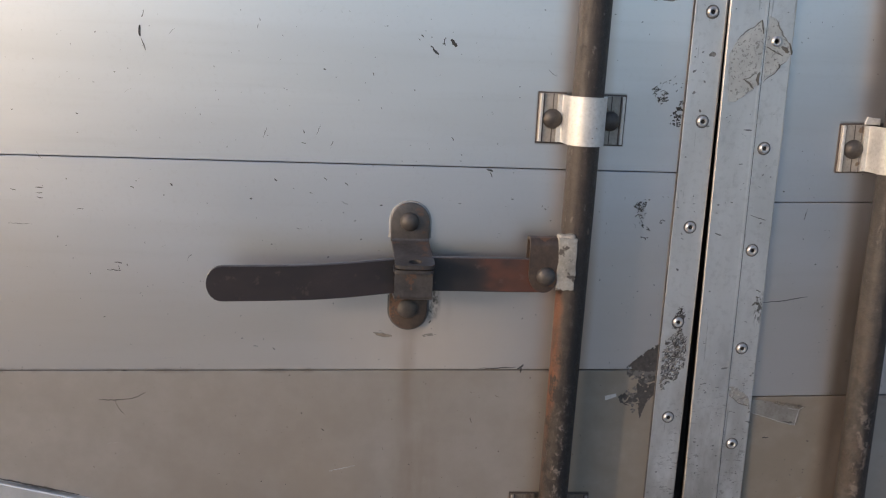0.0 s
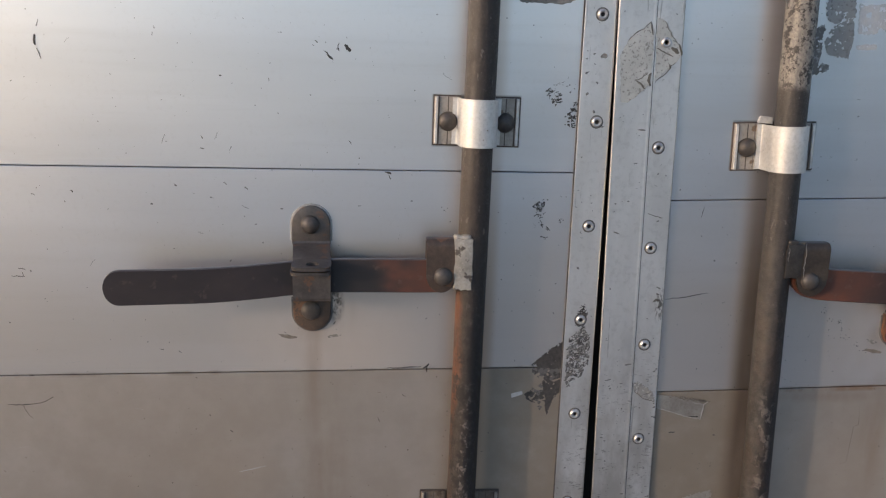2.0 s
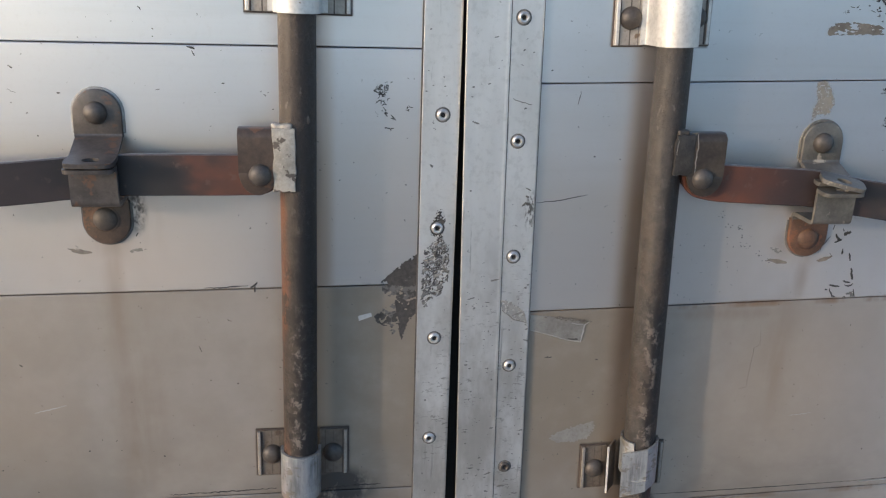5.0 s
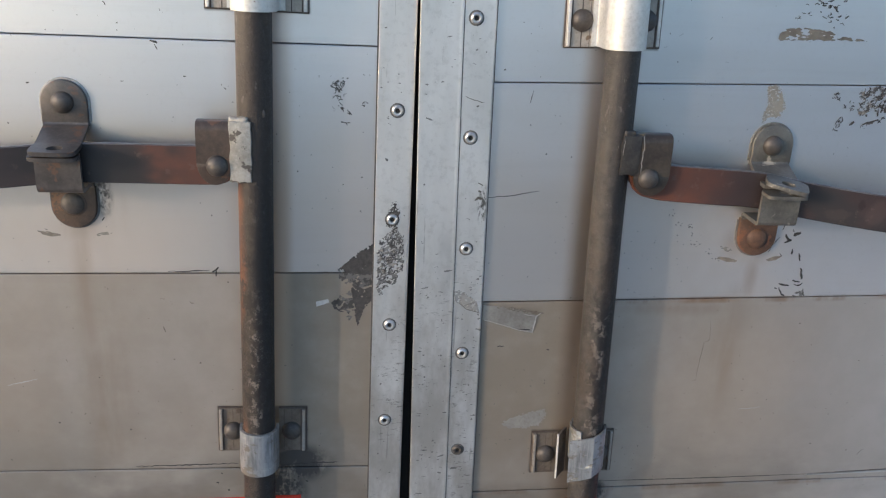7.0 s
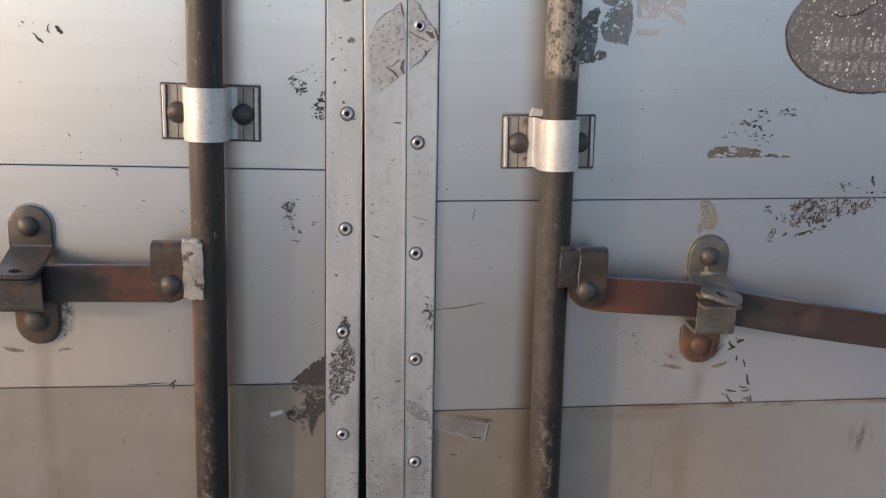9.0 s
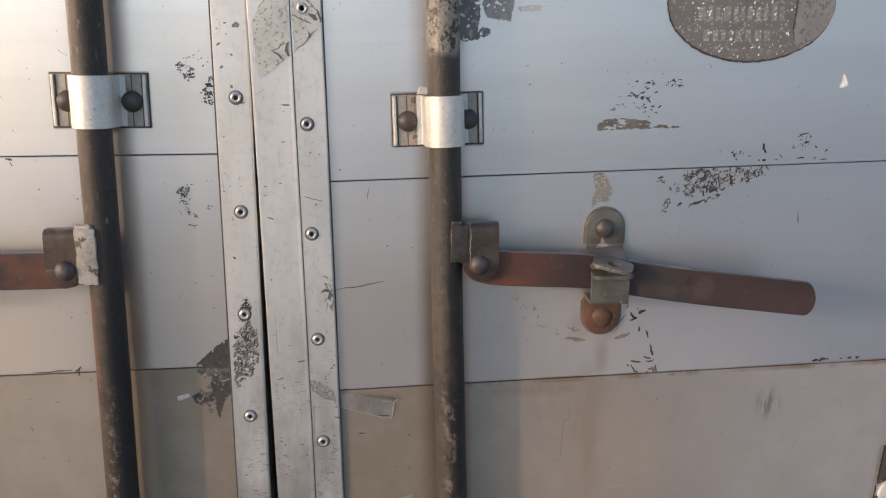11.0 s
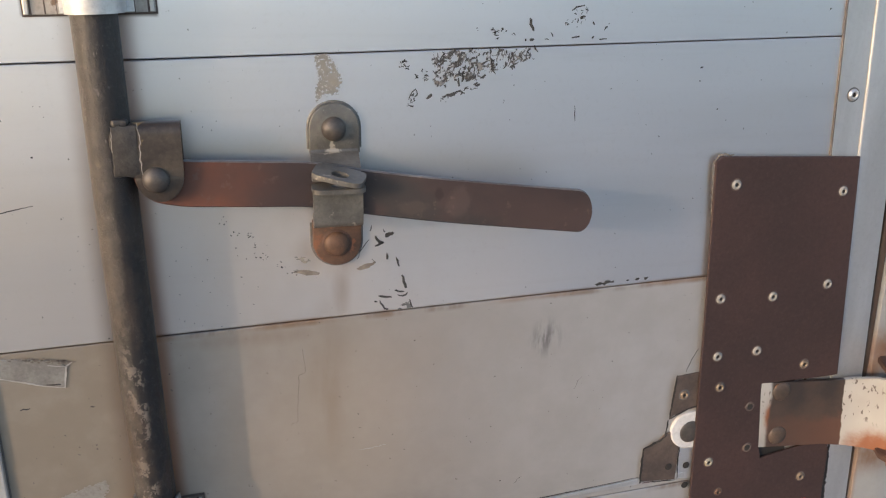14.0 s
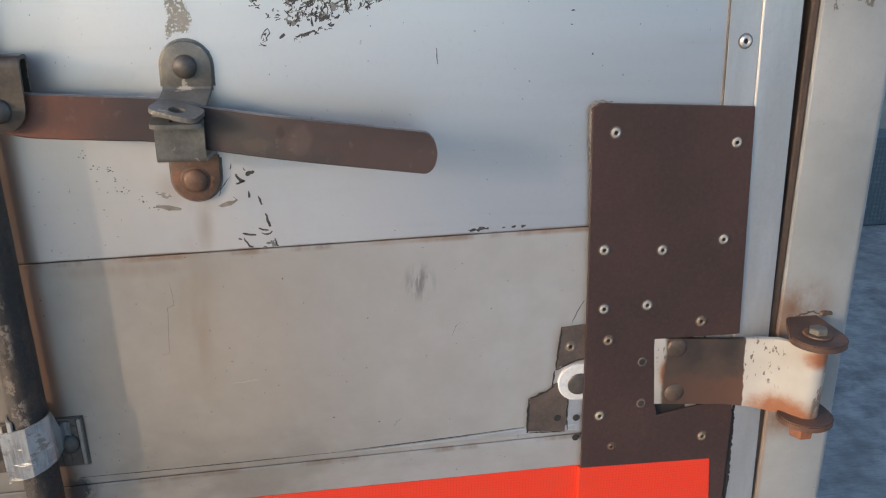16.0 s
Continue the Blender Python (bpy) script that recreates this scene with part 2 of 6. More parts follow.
    col = n.mix(n.times(dirt, 0.9), col, (0.09, 0.082, 0.072))
    n.bump(n.math("ADD", n.noise(60.0, 4.0), n.times(scuff, -1.5)), 0.15, 0.001)
    return n.done(col, n.math("MULTIPLY_ADD", v, 0.15, 0.40), n.math("SUBTRACT", 0.85, n.times(scuff, 0.6)))


def simple(name, a, b, rough, metal=0.0, scale=30.0, stretch=(1, 1, 1), bump=0.2, spots=None, spot_scale=60.0, spot_cut=0.62, rough_var=0.15, grit_mix=1.0):
    """Two-tone worn surface, with spots of a third colour where asked."""
    n = Net(name)
    v = n.noise(scale, 5.0, 0.6, stretch)
    col = n.mix(n.ramp(v, 0.3, 0.7), a, b)
    grit = n.noise(max(240.0, scale * 5), 4.0, 0.7, (1, 1, 1), 13.0)
    col = n.mix(n.times(n.ramp(grit, 0.48, 0.72), 0.32 * grit_mix), col, tuple(c * 0.45 for c in a))
    col = n.mix(n.times(n.ramp(grit, 0.48, 0.30), 0.20 * grit_mix), col, tuple(min(0.85, c * 1.5 + 0.01) for c in b))
    m = metal
    if spots:
        s = n.ramp(n.noise(spot_scale, 4.0, 0.65, (1, 1, 1), 7.0), spot_cut, spot_cut + 0.05)
        col = n.mix(s, col, spots)
        m = n.math("MULTIPLY", n.math("SUBTRACT", 1.0, s), metal)
    n.bump(n.noise(scale * 4, 4.0, 0.6, stretch), bump, 0.001)
    return n.done(col, n.math("MULTIPLY_ADD", v, rough_var, rough), m)


def rod_material(name, orange, cream):
    """Brown-black painted pipe, its sunlit and shaded flanks coloured in; orange: rust low on its side; cream: flaked
    old paint above that height.
    """
    n = Net(name)
    v = n.noise(14.0, 5.0, 0.6, (1, 1, 0.4))
    f = n.noise(70.0, 5.0, 0.7)
    g = n.noise(320.0, 3.0, 0.7, (1, 1, 0.8), 2.0)
    col = n.mix(n.ramp(v, 0.35, 0.65), (0.026, 0.022, 0.020) if orange else (0.025, 0.022, 0.020), (0.046, 0.035, 0.028) if orange else (0.042, 0.036, 0.030))
    col = n.mix(n.times(n.ramp(n.noise(6.0, 3.0, 0.5, (1, 1, 0.3), 4.0), 0.45, 0.65), 0.35), col, (0.062, 0.044, 0.032))
    col = n.mix(n.times(n.ramp(g, 0.54, 0.68), 0.28), col, (0.13, 0.112, 0.092))
    col = n.mix(n.times(n.ramp(g, 0.46, 0.36), 0.5), col, (0.016, 0.013, 0.011))
    col = n.mix(n.times(n.ramp(f, 0.60, 0.68), 0.4), col, (0.15, 0.128, 0.105))
    nicks = n.ramp(n.noise(130.0, 3.0, 0.6, (1, 1, 0.5), 17.0), 0.66, 0.70)
    col = n.mix(n.times(nicks, 0.6), col, (0.24, 0.22, 0.19))
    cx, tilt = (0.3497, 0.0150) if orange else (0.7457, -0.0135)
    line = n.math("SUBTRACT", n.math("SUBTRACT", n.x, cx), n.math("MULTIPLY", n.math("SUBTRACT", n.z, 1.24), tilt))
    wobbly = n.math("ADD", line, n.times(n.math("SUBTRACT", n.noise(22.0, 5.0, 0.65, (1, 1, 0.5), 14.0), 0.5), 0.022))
    # left flank paler as weathered and sunlit, right flank near-black as shaded
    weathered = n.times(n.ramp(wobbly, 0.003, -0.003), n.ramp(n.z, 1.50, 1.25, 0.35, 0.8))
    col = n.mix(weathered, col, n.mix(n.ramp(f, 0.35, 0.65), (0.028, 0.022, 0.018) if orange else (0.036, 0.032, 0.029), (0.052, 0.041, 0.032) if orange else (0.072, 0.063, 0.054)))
    painted_shade = n.times(n.ramp(wobbly, -0.001, 0.004), n.ramp(n.z, 1.45, 1.20, 0.45, 0.92))
    col = n.mix(painted_shade, col, (0.015, 0.0135, 0.013))
    flake = n.ramp(n.noise(75.0, 6.0, 0.8, (1, 1, 0.8), 3.0), 0.525, 0.56)
    pits = n.times(flake, n.ramp(n.z, 1.19, 1.10), n.ramp(n.noise(11.0, 3.0, 0.6, (1, 1, 0.4), 9.0), 0.42, 0.52), n.band(wobbly, 0.0, 0.004, 0.006))
    col = n.mix(n.times(pits, 0.75), col, (0.20, 0.17, 0.14))
    if orange:
        side = n.ramp(n.math("ADD", n.x, n.times(n.math("SUBTRACT", v, 0.5), 0.045)), 0.3385, 0.3275)
        col = n.mix(n.times(side, n.ramp(n.z, 1.30, 1.285), n.ramp(n.z, 0.93, 0.96), n.ramp(f, 0.3, 0.6, 0.45, 1.0), 0.80), col, (0.185, 0.072, 0.032))
        black = n.times(n.ramp(n.noise(55.0, 6.0, 0.75, (1, 1, 0.7), 1.0), 0.52, 0.55), n.ramp(n.z, 1.27, 1.18))
        col = n.mix(n.times(black, 0.9), col, (0.018, 0.015, 0.013))
    else:
        rust = n.times(n.ramp(n.noise(30.0, 6.0, 0.7, (1, 1, 0.5), 6.0), 0.50, 0.60), n.ramp(n.z, 1.45, 1.05, 0.2, 0.7))
        col = n.mix(n.times(rust, 0.4), col, (0.085, 0.056, 0.036))
        black = n.times(n.ramp(n.noise(55.0, 6.0, 0.75, (1, 1, 0.7), 1.0), 0.56, 0.59), n.ramp(n.z, 1.27, 1.12))
        col = n.mix(n.times(black, 0.85), col, (0.022, 0.019, 0.017))
    if cream:
        c = n.times(n.ramp(n.math("ADD", n.z, n.times(n.math("SUBTRACT", v, 0.5), 0.05)), cream, cream + 0.012), n.ramp(n.noise(95.0, 6.0, 0.75, (1, 1, 1), 5.0), 0.545, 0.505))
        col = n.mix(n.times(c, 0.85), col, n.mix(n.ramp(g, 0.4, 0.6), (0.30, 0.27, 0.225), (0.20, 0.18, 0.155)))
    n.bump(n.math("ADD", f, n.math("ADD", n.times(g, 0.5), n.times(flake, 0.8))), 0.45, 0.0012)
    return n.done(col, n.math("MULTIPLY_ADD", f, 0.25, 0.36), 0.1)


def handle_material(name, inner, outer, keeper_x, dark, a, b, marks=()):
    """Dark brown strap: orange rust between the x of inner and outer, black elsewhere."""
    n = Net(name)
    v = n.noise(11.0, 5.0, 0.6, (0.6, 1, 1.2))
    f = n.noise(90.0, 4.0, 0.65)
    col = n.mix(n.ramp(v, 0.3, 0.7), tuple(c * dark for c in a), tuple(c * dark for c in b))
    r = n.ramp(n.math("ADD", n.x, n.times(n.math("SUBTRACT", v, 0.5), 0.10)), outer, inner)
    patchy = n.ramp(n.noise(16.0, 4.0, 0.6, (1, 1, 1), 11.0), 0.25, 0.7, 0.35, 1.0)
    col = n.mix(n.times(r, patchy, 0.85), col, (0.182, 0.066, 0.035))
    # the keeper lip's shadow on the bar, put in as dark blotches
    painted_shade = n.times(n.ramp(n.noise(13.0, 3.0, 0.5, (0.8, 1, 1.4), 2.0), 0.45, 0.6), n.band(n.x, keeper_x, 0.07, 0.05))
    col = n.mix(n.times(painted_shade, 0.8), col, (0.030, 0.028, 0.028))
    col = n.mix(n.times(n.ramp(f, 0.6, 0.7), 0.4), col, (0.13, 0.09, 0.07))
    for x, z, rx, rz, hue, k in marks:                      # bruises and smears in the paint, one the keeper's shadow as colour
        ragged = n.math("ADD", n.blob(x, z, rx, rz, 1.0), n.times(n.math("SUBTRACT", n.noise(45.0, 5.0, 0.65, (1, 1, 1), x * 9), 0.5), 1.6))
        col = n.mix(n.times(n.ramp(ragged, 0.25, 0.75), k), col, hue)
    n.bump(f, 0.2, 0.0008)
    return n.done(col, n.math("MULTIPLY_ADD", v, 0.25, 0.30), 0.2)


def strap_material():
    """Hinge strap: bare brown steel, then cracked white paint, rust gathering low towards the knuckle."""
    n = Net("hinge strap paint")
    v = n.noise(30.0, 5.0, 0.6)
    e = n.math("ADD", n.x, n.times(n.math("SUBTRACT", v, 0.5), 0.012))
    bare = n.times(n.ramp(e, 1.469, 1.474), n.ramp(n.math("ADD", e, n.times(n.math("SUBTRACT", n.z, 0.96), 0.06)), 1.571, 1.5695))
    white = n.mix(n.ramp(n.noise(12.0, 3.0), 0.3, 0.7), (0.345, 0.333, 0.305), (0.27, 0.255, 0.228))
    chips = n.times(n.ramp(n.noise(170.0, 3.0, 0.6, (1.4, 1, 0.5), 3.0), 0.62, 0.64), n.ramp(n.x, 1.612, 1.600), n.ramp(n.z, 0.945, 0.960))
    white = n.mix(chips, white, (0.10, 0.08, 0.07))
    rust = n.math("MAXIMUM", n.blob(1.612, 0.914, 0.052, 0.044, 0.75), n.times(n.ramp(n.x, 1.632, 1.648), n.ramp(n.noise(25.0, 4.0, 0.6, (1, 1, 1), 6.0), 0.42, 0.6)))
    rust = n.math("MAXIMUM", rust, n.blob(1.474, 0.960, 0.014, 0.036, 0.8))
    rust = n.math("MAXIMUM", rust, n.times(n.blob(1.635, 1.000, 0.034, 0.026, 0.9), 0.9))
    mottled = n.ramp(n.math("ADD", rust, n.times(n.math("SUBTRACT", n.noise(45.0, 6.0, 0.7, (1, 1, 1), 2.0), 0.5), 1.1)), 0.20, 1.0)
    white = n.mix(n.times(rust, 0.35), white, (0.24, 0.150, 0.090))
    white = n.mix(n.times(mottled, n.ramp(rust, 0.02, 0.2)), white, (0.20, 0.076, 0.032))
    nick = n.times(n.ramp(n.noise(120.0, 4.0, 0.65, (1.4, 1, 0.35), 5.0), 0.55, 0.58), n.band(n.x, 1.640, 0.006, 0.004), n.ramp(n.z, 1.005, 0.995))
    white = n.mix(n.times(nick, 0.85), white, (0.10, 0.075, 0.055))
    brown = n.mix(n.ramp(v, 0.3, 0.7), (0.028, 0.022, 0.019), (0.056, 0.038, 0.028))
    brown = n.mix(n.times(n.ramp(n.math("ADD", n.z, n.times(n.math("SUBTRACT", n.noise(38.0, 6.0, 0.7, (0.6, 1, 1), 9.0), 0.5), 0.06)), 0.962, 0.945), n.ramp(n.x, 1.47, 1.57, 0.35, 0.75)), brown, (0.088, 0.041, 0.025))
    n.bump(n.math("ADD", n.noise(90.0, 4.0), n.times(bare, -1.0)), 0.25, 0.001)
    return n.done(n.mix(bare, white, brown), n.math("MULTIPLY_ADD", v, 0.2, 0.38), 0.0)


def post_material():
    """Old off-white paint on the corner post, rust creeping in from its inner rim and above the hinge."""
    n = Net("off-white post paint")
    v = n.noise(7.0, 5.0, 0.6)
    d = n.noise(160.0, 4.0, 0.7)
    col = n.mix(n.ramp(v, 0.3, 0.7), (0.232, 0.239, 0.238), (0.305, 0.311, 0.308))
    col = n.mix(n.times(n.ramp(d, 0.5, 0.72), 0.22), col, (0.22, 0.21, 0.19))
    rim = n.math("SUBTRACT", n.x, n.math("MULTIPLY_ADD", n.math("SUBTRACT", 1.39, n.z), 0.0225, 1.6090))
    edge = n.times(n.ramp(n.math("ADD", rim, n.times(n.math("SUBTRACT", v, 0.5), 0.008)), 0.007, 0.0005), n.ramp(n.noise(10.0, 3.0, 0.6, (1, 1, 0.5), 3.0), 0.4, 0.55), n.ramp(n.z, 1.08, 1.02))
    col = n.mix(n.times(edge, 0.55), col, (0.24, 0.14, 0.075))
    round_hinge = n.math("MAXIMUM", n.blob(1.640, 1.035, 0.060, 0.055, 0.9), n.math("MAXIMUM", n.blob(1.62, 0.985, 0.02, 0.09, 0.9), n.blob(1.645, 0.885, 0.06, 0.045, 0.9)))
    rust = n.times(round_hinge, n.ramp(n.noise(26.0, 5.0, 0.65, (1, 1, 0.6), 8.0), 0.3, 0.62))
    col = n.mix(n.times(rust, 0.9), col, (0.155, 0.080, 0.042))
    chips = n.ramp(n.noise(70.0, 4.0, 0.6, (1, 1, 1), 2.0), 0.70, 0.73)
    col = n.mix(n.times(chips, 0.7), col, (0.13, 0.10, 0.08))
    n.bump(n.math("ADD", d, n.times(rust, 1.5)), 0.2, 0.0012)
    return n.done(col, n.math("MULTIPLY_ADD", v, 0.15, 0.38), 0.2)


def tape_material():
    """Red retro-reflective sheeting with its fine honeycomb of cells."""
    n = Net("red reflective sheeting")
    vor = n.t.nodes.new("ShaderNodeTexVoronoi")
    vor.feature = "DISTANCE_TO_EDGE"
    vor.inputs["Scale"].default_value, vor.inputs["Randomness"].default_value = 260.0, 0.15
    n.t.links.new(n.pos, vor.inputs["Vector"])
    cell = n.ramp(vor.outputs[0], 0.02, 0.12)
    col = n.mix(cell, (0.50, 0.028, 0.007), (0.65, 0.038, 0.009))
    dull = n.ramp(n.noise(28.0, 5.0, 0.65, (0.5, 1, 1.2)), 0.5, 0.72)
    col = n.mix(n.times(dull, 0.35), col, (0.55, 0.06, 0.02))
    scar = n.ramp(n.noise(60.0, 4.0, 0.6, (0.4, 1, 1.6), 4.0), 0.70, 0.73)
    col = n.mix(n.times(scar, 0.7), col, (0.12, 0.03, 0.015))
    n.bump(cell, 0.3, 0.0004)
    n.bsdf.inputs["Coat Weight"].default_value = 0.2
    return n.done(col, 0.35)


def ground_material():
    n = Net("brushed concrete")
    big = n.noise(0.9, 5.0, 0.6)
    mid = n.noise(9.0, 6.0, 0.65)
    lines = n.noise(14.0, 3.0, 0.6, (1.0, 9.0, 1.0))
    col = n.mix(n.ramp(mid, 0.3, 0.7), (0.17, 0.17, 0.168), (0.44, 0.43, 0.41))
    col = n.mix(n.times(n.ramp(big, 0.35, 0.65), 0.5), col, (0.25, 0.24, 0.225))
    col = n.mix(n.times(n.ramp(lines, 0.5, 0.7), 0.4), col, (0.11, 0.108, 0.105))
    n.bump(n.math("ADD", mid, lines), 0.5, 0.004)
    return n.done(col, 0.85)


def fence_material():
    """Dark knurled wall in the yard behind the truck."""
    n = Net("dark textured wall")
    vor = n.t.nodes.new("ShaderNodeTexVoronoi")
    vor.inputs["Scale"].default_value, vor.inputs["Randomness"].default_value = 44.0, 0.2
    n.t.links.new(n.pos, vor.inputs["Vector"])
    col = n.mix(n.ramp(vor.outputs[0], 0.2, 0.6), (0.17, 0.21, 0.23), (0.06, 0.085, 0.10))
    n.bump(vor.outputs[0], 0.6, 0.01)
    return n.done(col, 0.6)


def saddle_material():
    """Old galvanised sleeve: blue-grey zinc brushed upright, rubbed brown in patches, with pale worn rims."""
    n = Net("dented grey saddle")
    v = n.noise(30.0, 5.0, 0.65, (1.6, 1.6, 0.5))
    brush = n.noise(150.0, 4.0, 0.6, (2.0, 2.0, 0.15), 3.0)
    col = n.mix(n.ramp(v, 0.35, 0.65), (0.17, 0.178, 0.185), (0.40, 0.41, 0.415))
    col = n.mix(n.times(n.ramp(brush, 0.45, 0.7), 0.45), col, (0.52, 0.52, 0.51))
    worn = n.ramp(n.noise(46.0, 5.0, 0.7, (1.0, 1.0, 1.6), 8.0), 0.52, 0.62)
    col = n.mix(n.times(worn, 0.75), col, (0.155, 0.125, 0.085))
    scrape = n.ramp(n.noise(60.0, 4.0, 0.6, (0.5, 0.5, 2.6), 5.0), 0.62, 0.68)
    col = n.mix(n.times(scrape, 0.6), col, (0.56, 0.54, 0.49))
    n.bump(n.math("ADD", v, n.times(scrape, 0.6)), 0.5, 0.002)
    return n.done(col, n.math("MULTIPLY_ADD", v, 0.15, 0.28), n.math("SUBTRACT", 0.65, n.times(worn, 0.4)))


def speckled(name, a, b, scale, cut, rough=0.6, metal=0.0):
    n = Net(name)
    v = n.ramp(n.noise(scale, 4.0, 0.6), cut, cut + 0.06)
    w = n.noise(25.0, 4.0, 0.6)
    col = n.mix(v, n.mix(n.ramp(w, 0.3, 0.7), a, tuple(c * 0.75 for c in a)), b)
    n.bump(n.noise(scale, 3.0), 0.3, 0.0006)
    return n.done(col, rough, metal)


PANEL = panel_material()
TRIM = simple("aluminium trim", (0.68, 0.675, 0.66), (0.76, 0.755, 0.745), 0.36, 0.9, 12.0, (3, 1, 0.5), 0.12, (0.16, 0.15, 0.14), 120.0, 0.70, grit_mix=0.35)
TRIM_WORN = trim_worn_material()
EDGE = simple("matte aluminium edge", (0.545, 0.540, 0.525), (0.655, 0.650, 0.635), 0.36, 0.83, 9.0, (3, 1, 0.5), 0.05, (0.24, 0.20, 0.16), 110.0, 0.72, grit_mix=0.3)
RIVET = simple("bright rivet", (0.56, 0.555, 0.54), (0.68, 0.67, 0.65), 0.32, 0.85, 120.0)
RIVET_PALE = simple("matte pale rivet", (0.235, 0.225, 0.20), (0.32, 0.305, 0.275), 0.62, 0.15, 120.0)
BACKING = simple("grimy dark plate", (0.055, 0.042, 0.036), (0.105, 0.078, 0.062), 0.5, 0.1, 30.0)
CAULK = simple("dark joint line", (0.05, 0.045, 0.042), (0.14, 0.12, 0.105), 0.7, 0.0, 60.0, (1, 1, 0.3))
RIVET_DULL = simple("soiled rivet", (0.13, 0.095, 0.065), (0.26, 0.20, 0.14), 0.45, 0.3, 120.0)
RIVET_BRASS = simple("yellowed rivet", (0.28, 0.25, 0.18), (0.37, 0.33, 0.25), 0.5, 0.3, 120.0)
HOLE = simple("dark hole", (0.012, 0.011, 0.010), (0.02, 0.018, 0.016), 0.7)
SEALANT = simple("pale sealant", (0.27, 0.265, 0.25), (0.40, 0.39, 0.37), 0.55, 0.2, 60.0)
GRIME = simple("grimy ring", (0.10, 0.095, 0.088), (0.17, 0.16, 0.15), 0.6, 0.3, 90.0)
GALV = simple("silver painted saddle", (0.56, 0.545, 0.51), (0.66, 0.65, 0.62), 0.42, 0.5, 25.0, (1, 1, 1), 0.4, (0.24, 0.19, 0.14), 150.0, 0.68)
GALV_DULL = saddle_material()
CLAMP_DARK = simple("grimy clamp plate", (0.115, 0.092, 0.070), (0.20, 0.168, 0.135), 0.42, 0.4, 40.0, (1, 1, 0.4), 0.2, (0.09, 0.065, 0.045), 50.0, 0.58)
CLAMP_RIM = simple("bright clamp rim", (0.56, 0.54, 0.50), (0.68, 0.66, 0.62), 0.36, 0.5, 40.0)
CLAMP = simple("soiled clamp plate", (0.27, 0.245, 0.21), (0.39, 0.355, 0.31), 0.40, 0.4, 40.0, (1, 1, 0.4), 0.15, (0.16, 0.11, 0.07), 50.0, 0.62)
BOLT = simple("dark carriage bolt", (0.055, 0.048, 0.042), (0.10, 0.085, 0.072), 0.42, 0.3, 60.0)
BOLT_RUST = simple("rusty carriage bolt", (0.075, 0.045, 0.03), (0.14, 0.075, 0.045), 0.5, 0.2, 60.0)
STEEL = simple("weathered grey steel", (0.092, 0.088, 0.078), (0.165, 0.153, 0.132), 0.38, 0.35, 35.0, (1, 1, 1), 0.2, (0.30, 0.27, 0.22), 45.0, 0.63)
STEEL_DARK = simple("dark grey steel", (0.066, 0.059, 0.055), (0.116, 0.102, 0.092), 0.34, 0.4, 30.0, (1, 1, 1), 0.25, (0.120, 0.070, 0.046), 45.0, 0.59)
STEEL_FOOT = simple("rust-stained dark steel", (0.050, 0.038, 0.030), (0.105, 0.072, 0.050), 0.45, 0.2, 28.0, (1, 1, 1), 0.3, (0.15, 0.075, 0.038), 42.0, 0.57)
STEEL_BROWN = simple("brown clevis steel", (0.045, 0.036, 0.030), (0.085, 0.067, 0.050), 0.34, 0.4, 26.0, (1, 1, 1), 0.25, (0.20, 0.14, 0.06), 40.0, 0.62)
STEEL_RUSTY = simple("rusty clevis steel", (0.050, 0.037, 0.030), (0.105, 0.072, 0.050), 0.38, 0.25, 26.0, (1, 1, 1), 0.3, (0.13, 0.068, 0.036), 38.0, 0.61)
RUSTED = simple("rusted steel", (0.060, 0.036, 0.025), (0.125, 0.068, 0.040), 0.52, 0.15, 30.0, (1, 1, 1), 0.35, (0.17, 0.070, 0.033), 40.0, 0.56)
RUST_ORANGE = simple("orange rust", (0.135, 0.052, 0.026), (0.24, 0.092, 0.042), 0.6, 0.0, 30.0, (1, 1, 1), 0.35, (0.09, 0.042, 0.025), 50.0, 0.58)
WASHER = simple("rust-brown washer", (0.058, 0.037, 0.029), (0.125, 0.064, 0.040), 0.5, 0.25, 30.0, (1, 1, 1), 0.3)
WELD = simple("cream painted weld", (0.27, 0.25, 0.21), (0.42, 0.39, 0.34), 0.5, 0.1, 60.0, (1, 1, 1), 0.6, (0.09, 0.075, 0.06), 70.0, 0.57)
WELD_DARK = simple("grey weld", (0.030, 0.027, 0.025), (0.058, 0.052, 0.045), 0.42, 0.35, 60.0, (1, 1, 1), 0.5)
WELD_BROWN = simple("brown painted weld", (0.07, 0.06, 0.05), (0.15, 0.13, 0.11), 0.45, 0.2, 60.0, (1, 1, 1), 0.5)
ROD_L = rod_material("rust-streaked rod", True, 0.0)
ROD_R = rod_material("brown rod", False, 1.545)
WORN_SKYLIT_EDGE = simple("rubbed skylit bar edge", (0.085, 0.072, 0.066), (0.20, 0.18, 0.165), 0.32, 0.5, 40.0, (0.4, 1, 1), 0.2)
HANDLE_L = handle_material("dark handle", 0.262, 0.215, 0.185, 0.70, (0.048, 0.040, 0.040), (0.078, 0.058, 0.054))
HANDLE_R = handle_material("brown handle", 0.830, 0.90, 1.02, 0.72, (0.048, 0.035, 0.034), (0.079, 0.052, 0.047),
                          ((0.992, 1.288, 0.022, 0.011, (0.030, 0.029, 0.030), 0.8), (1.031, 1.282, 0.008, 0.013, (0.026, 0.018, 0.017), 0.8), (1.050, 1.272, 0.022, 0.026, (0.100, 0.070, 0.062), 0.35), (1.005, 1.270, 0.028, 0.012, (0.085, 0.060, 0.050), 0.3)))
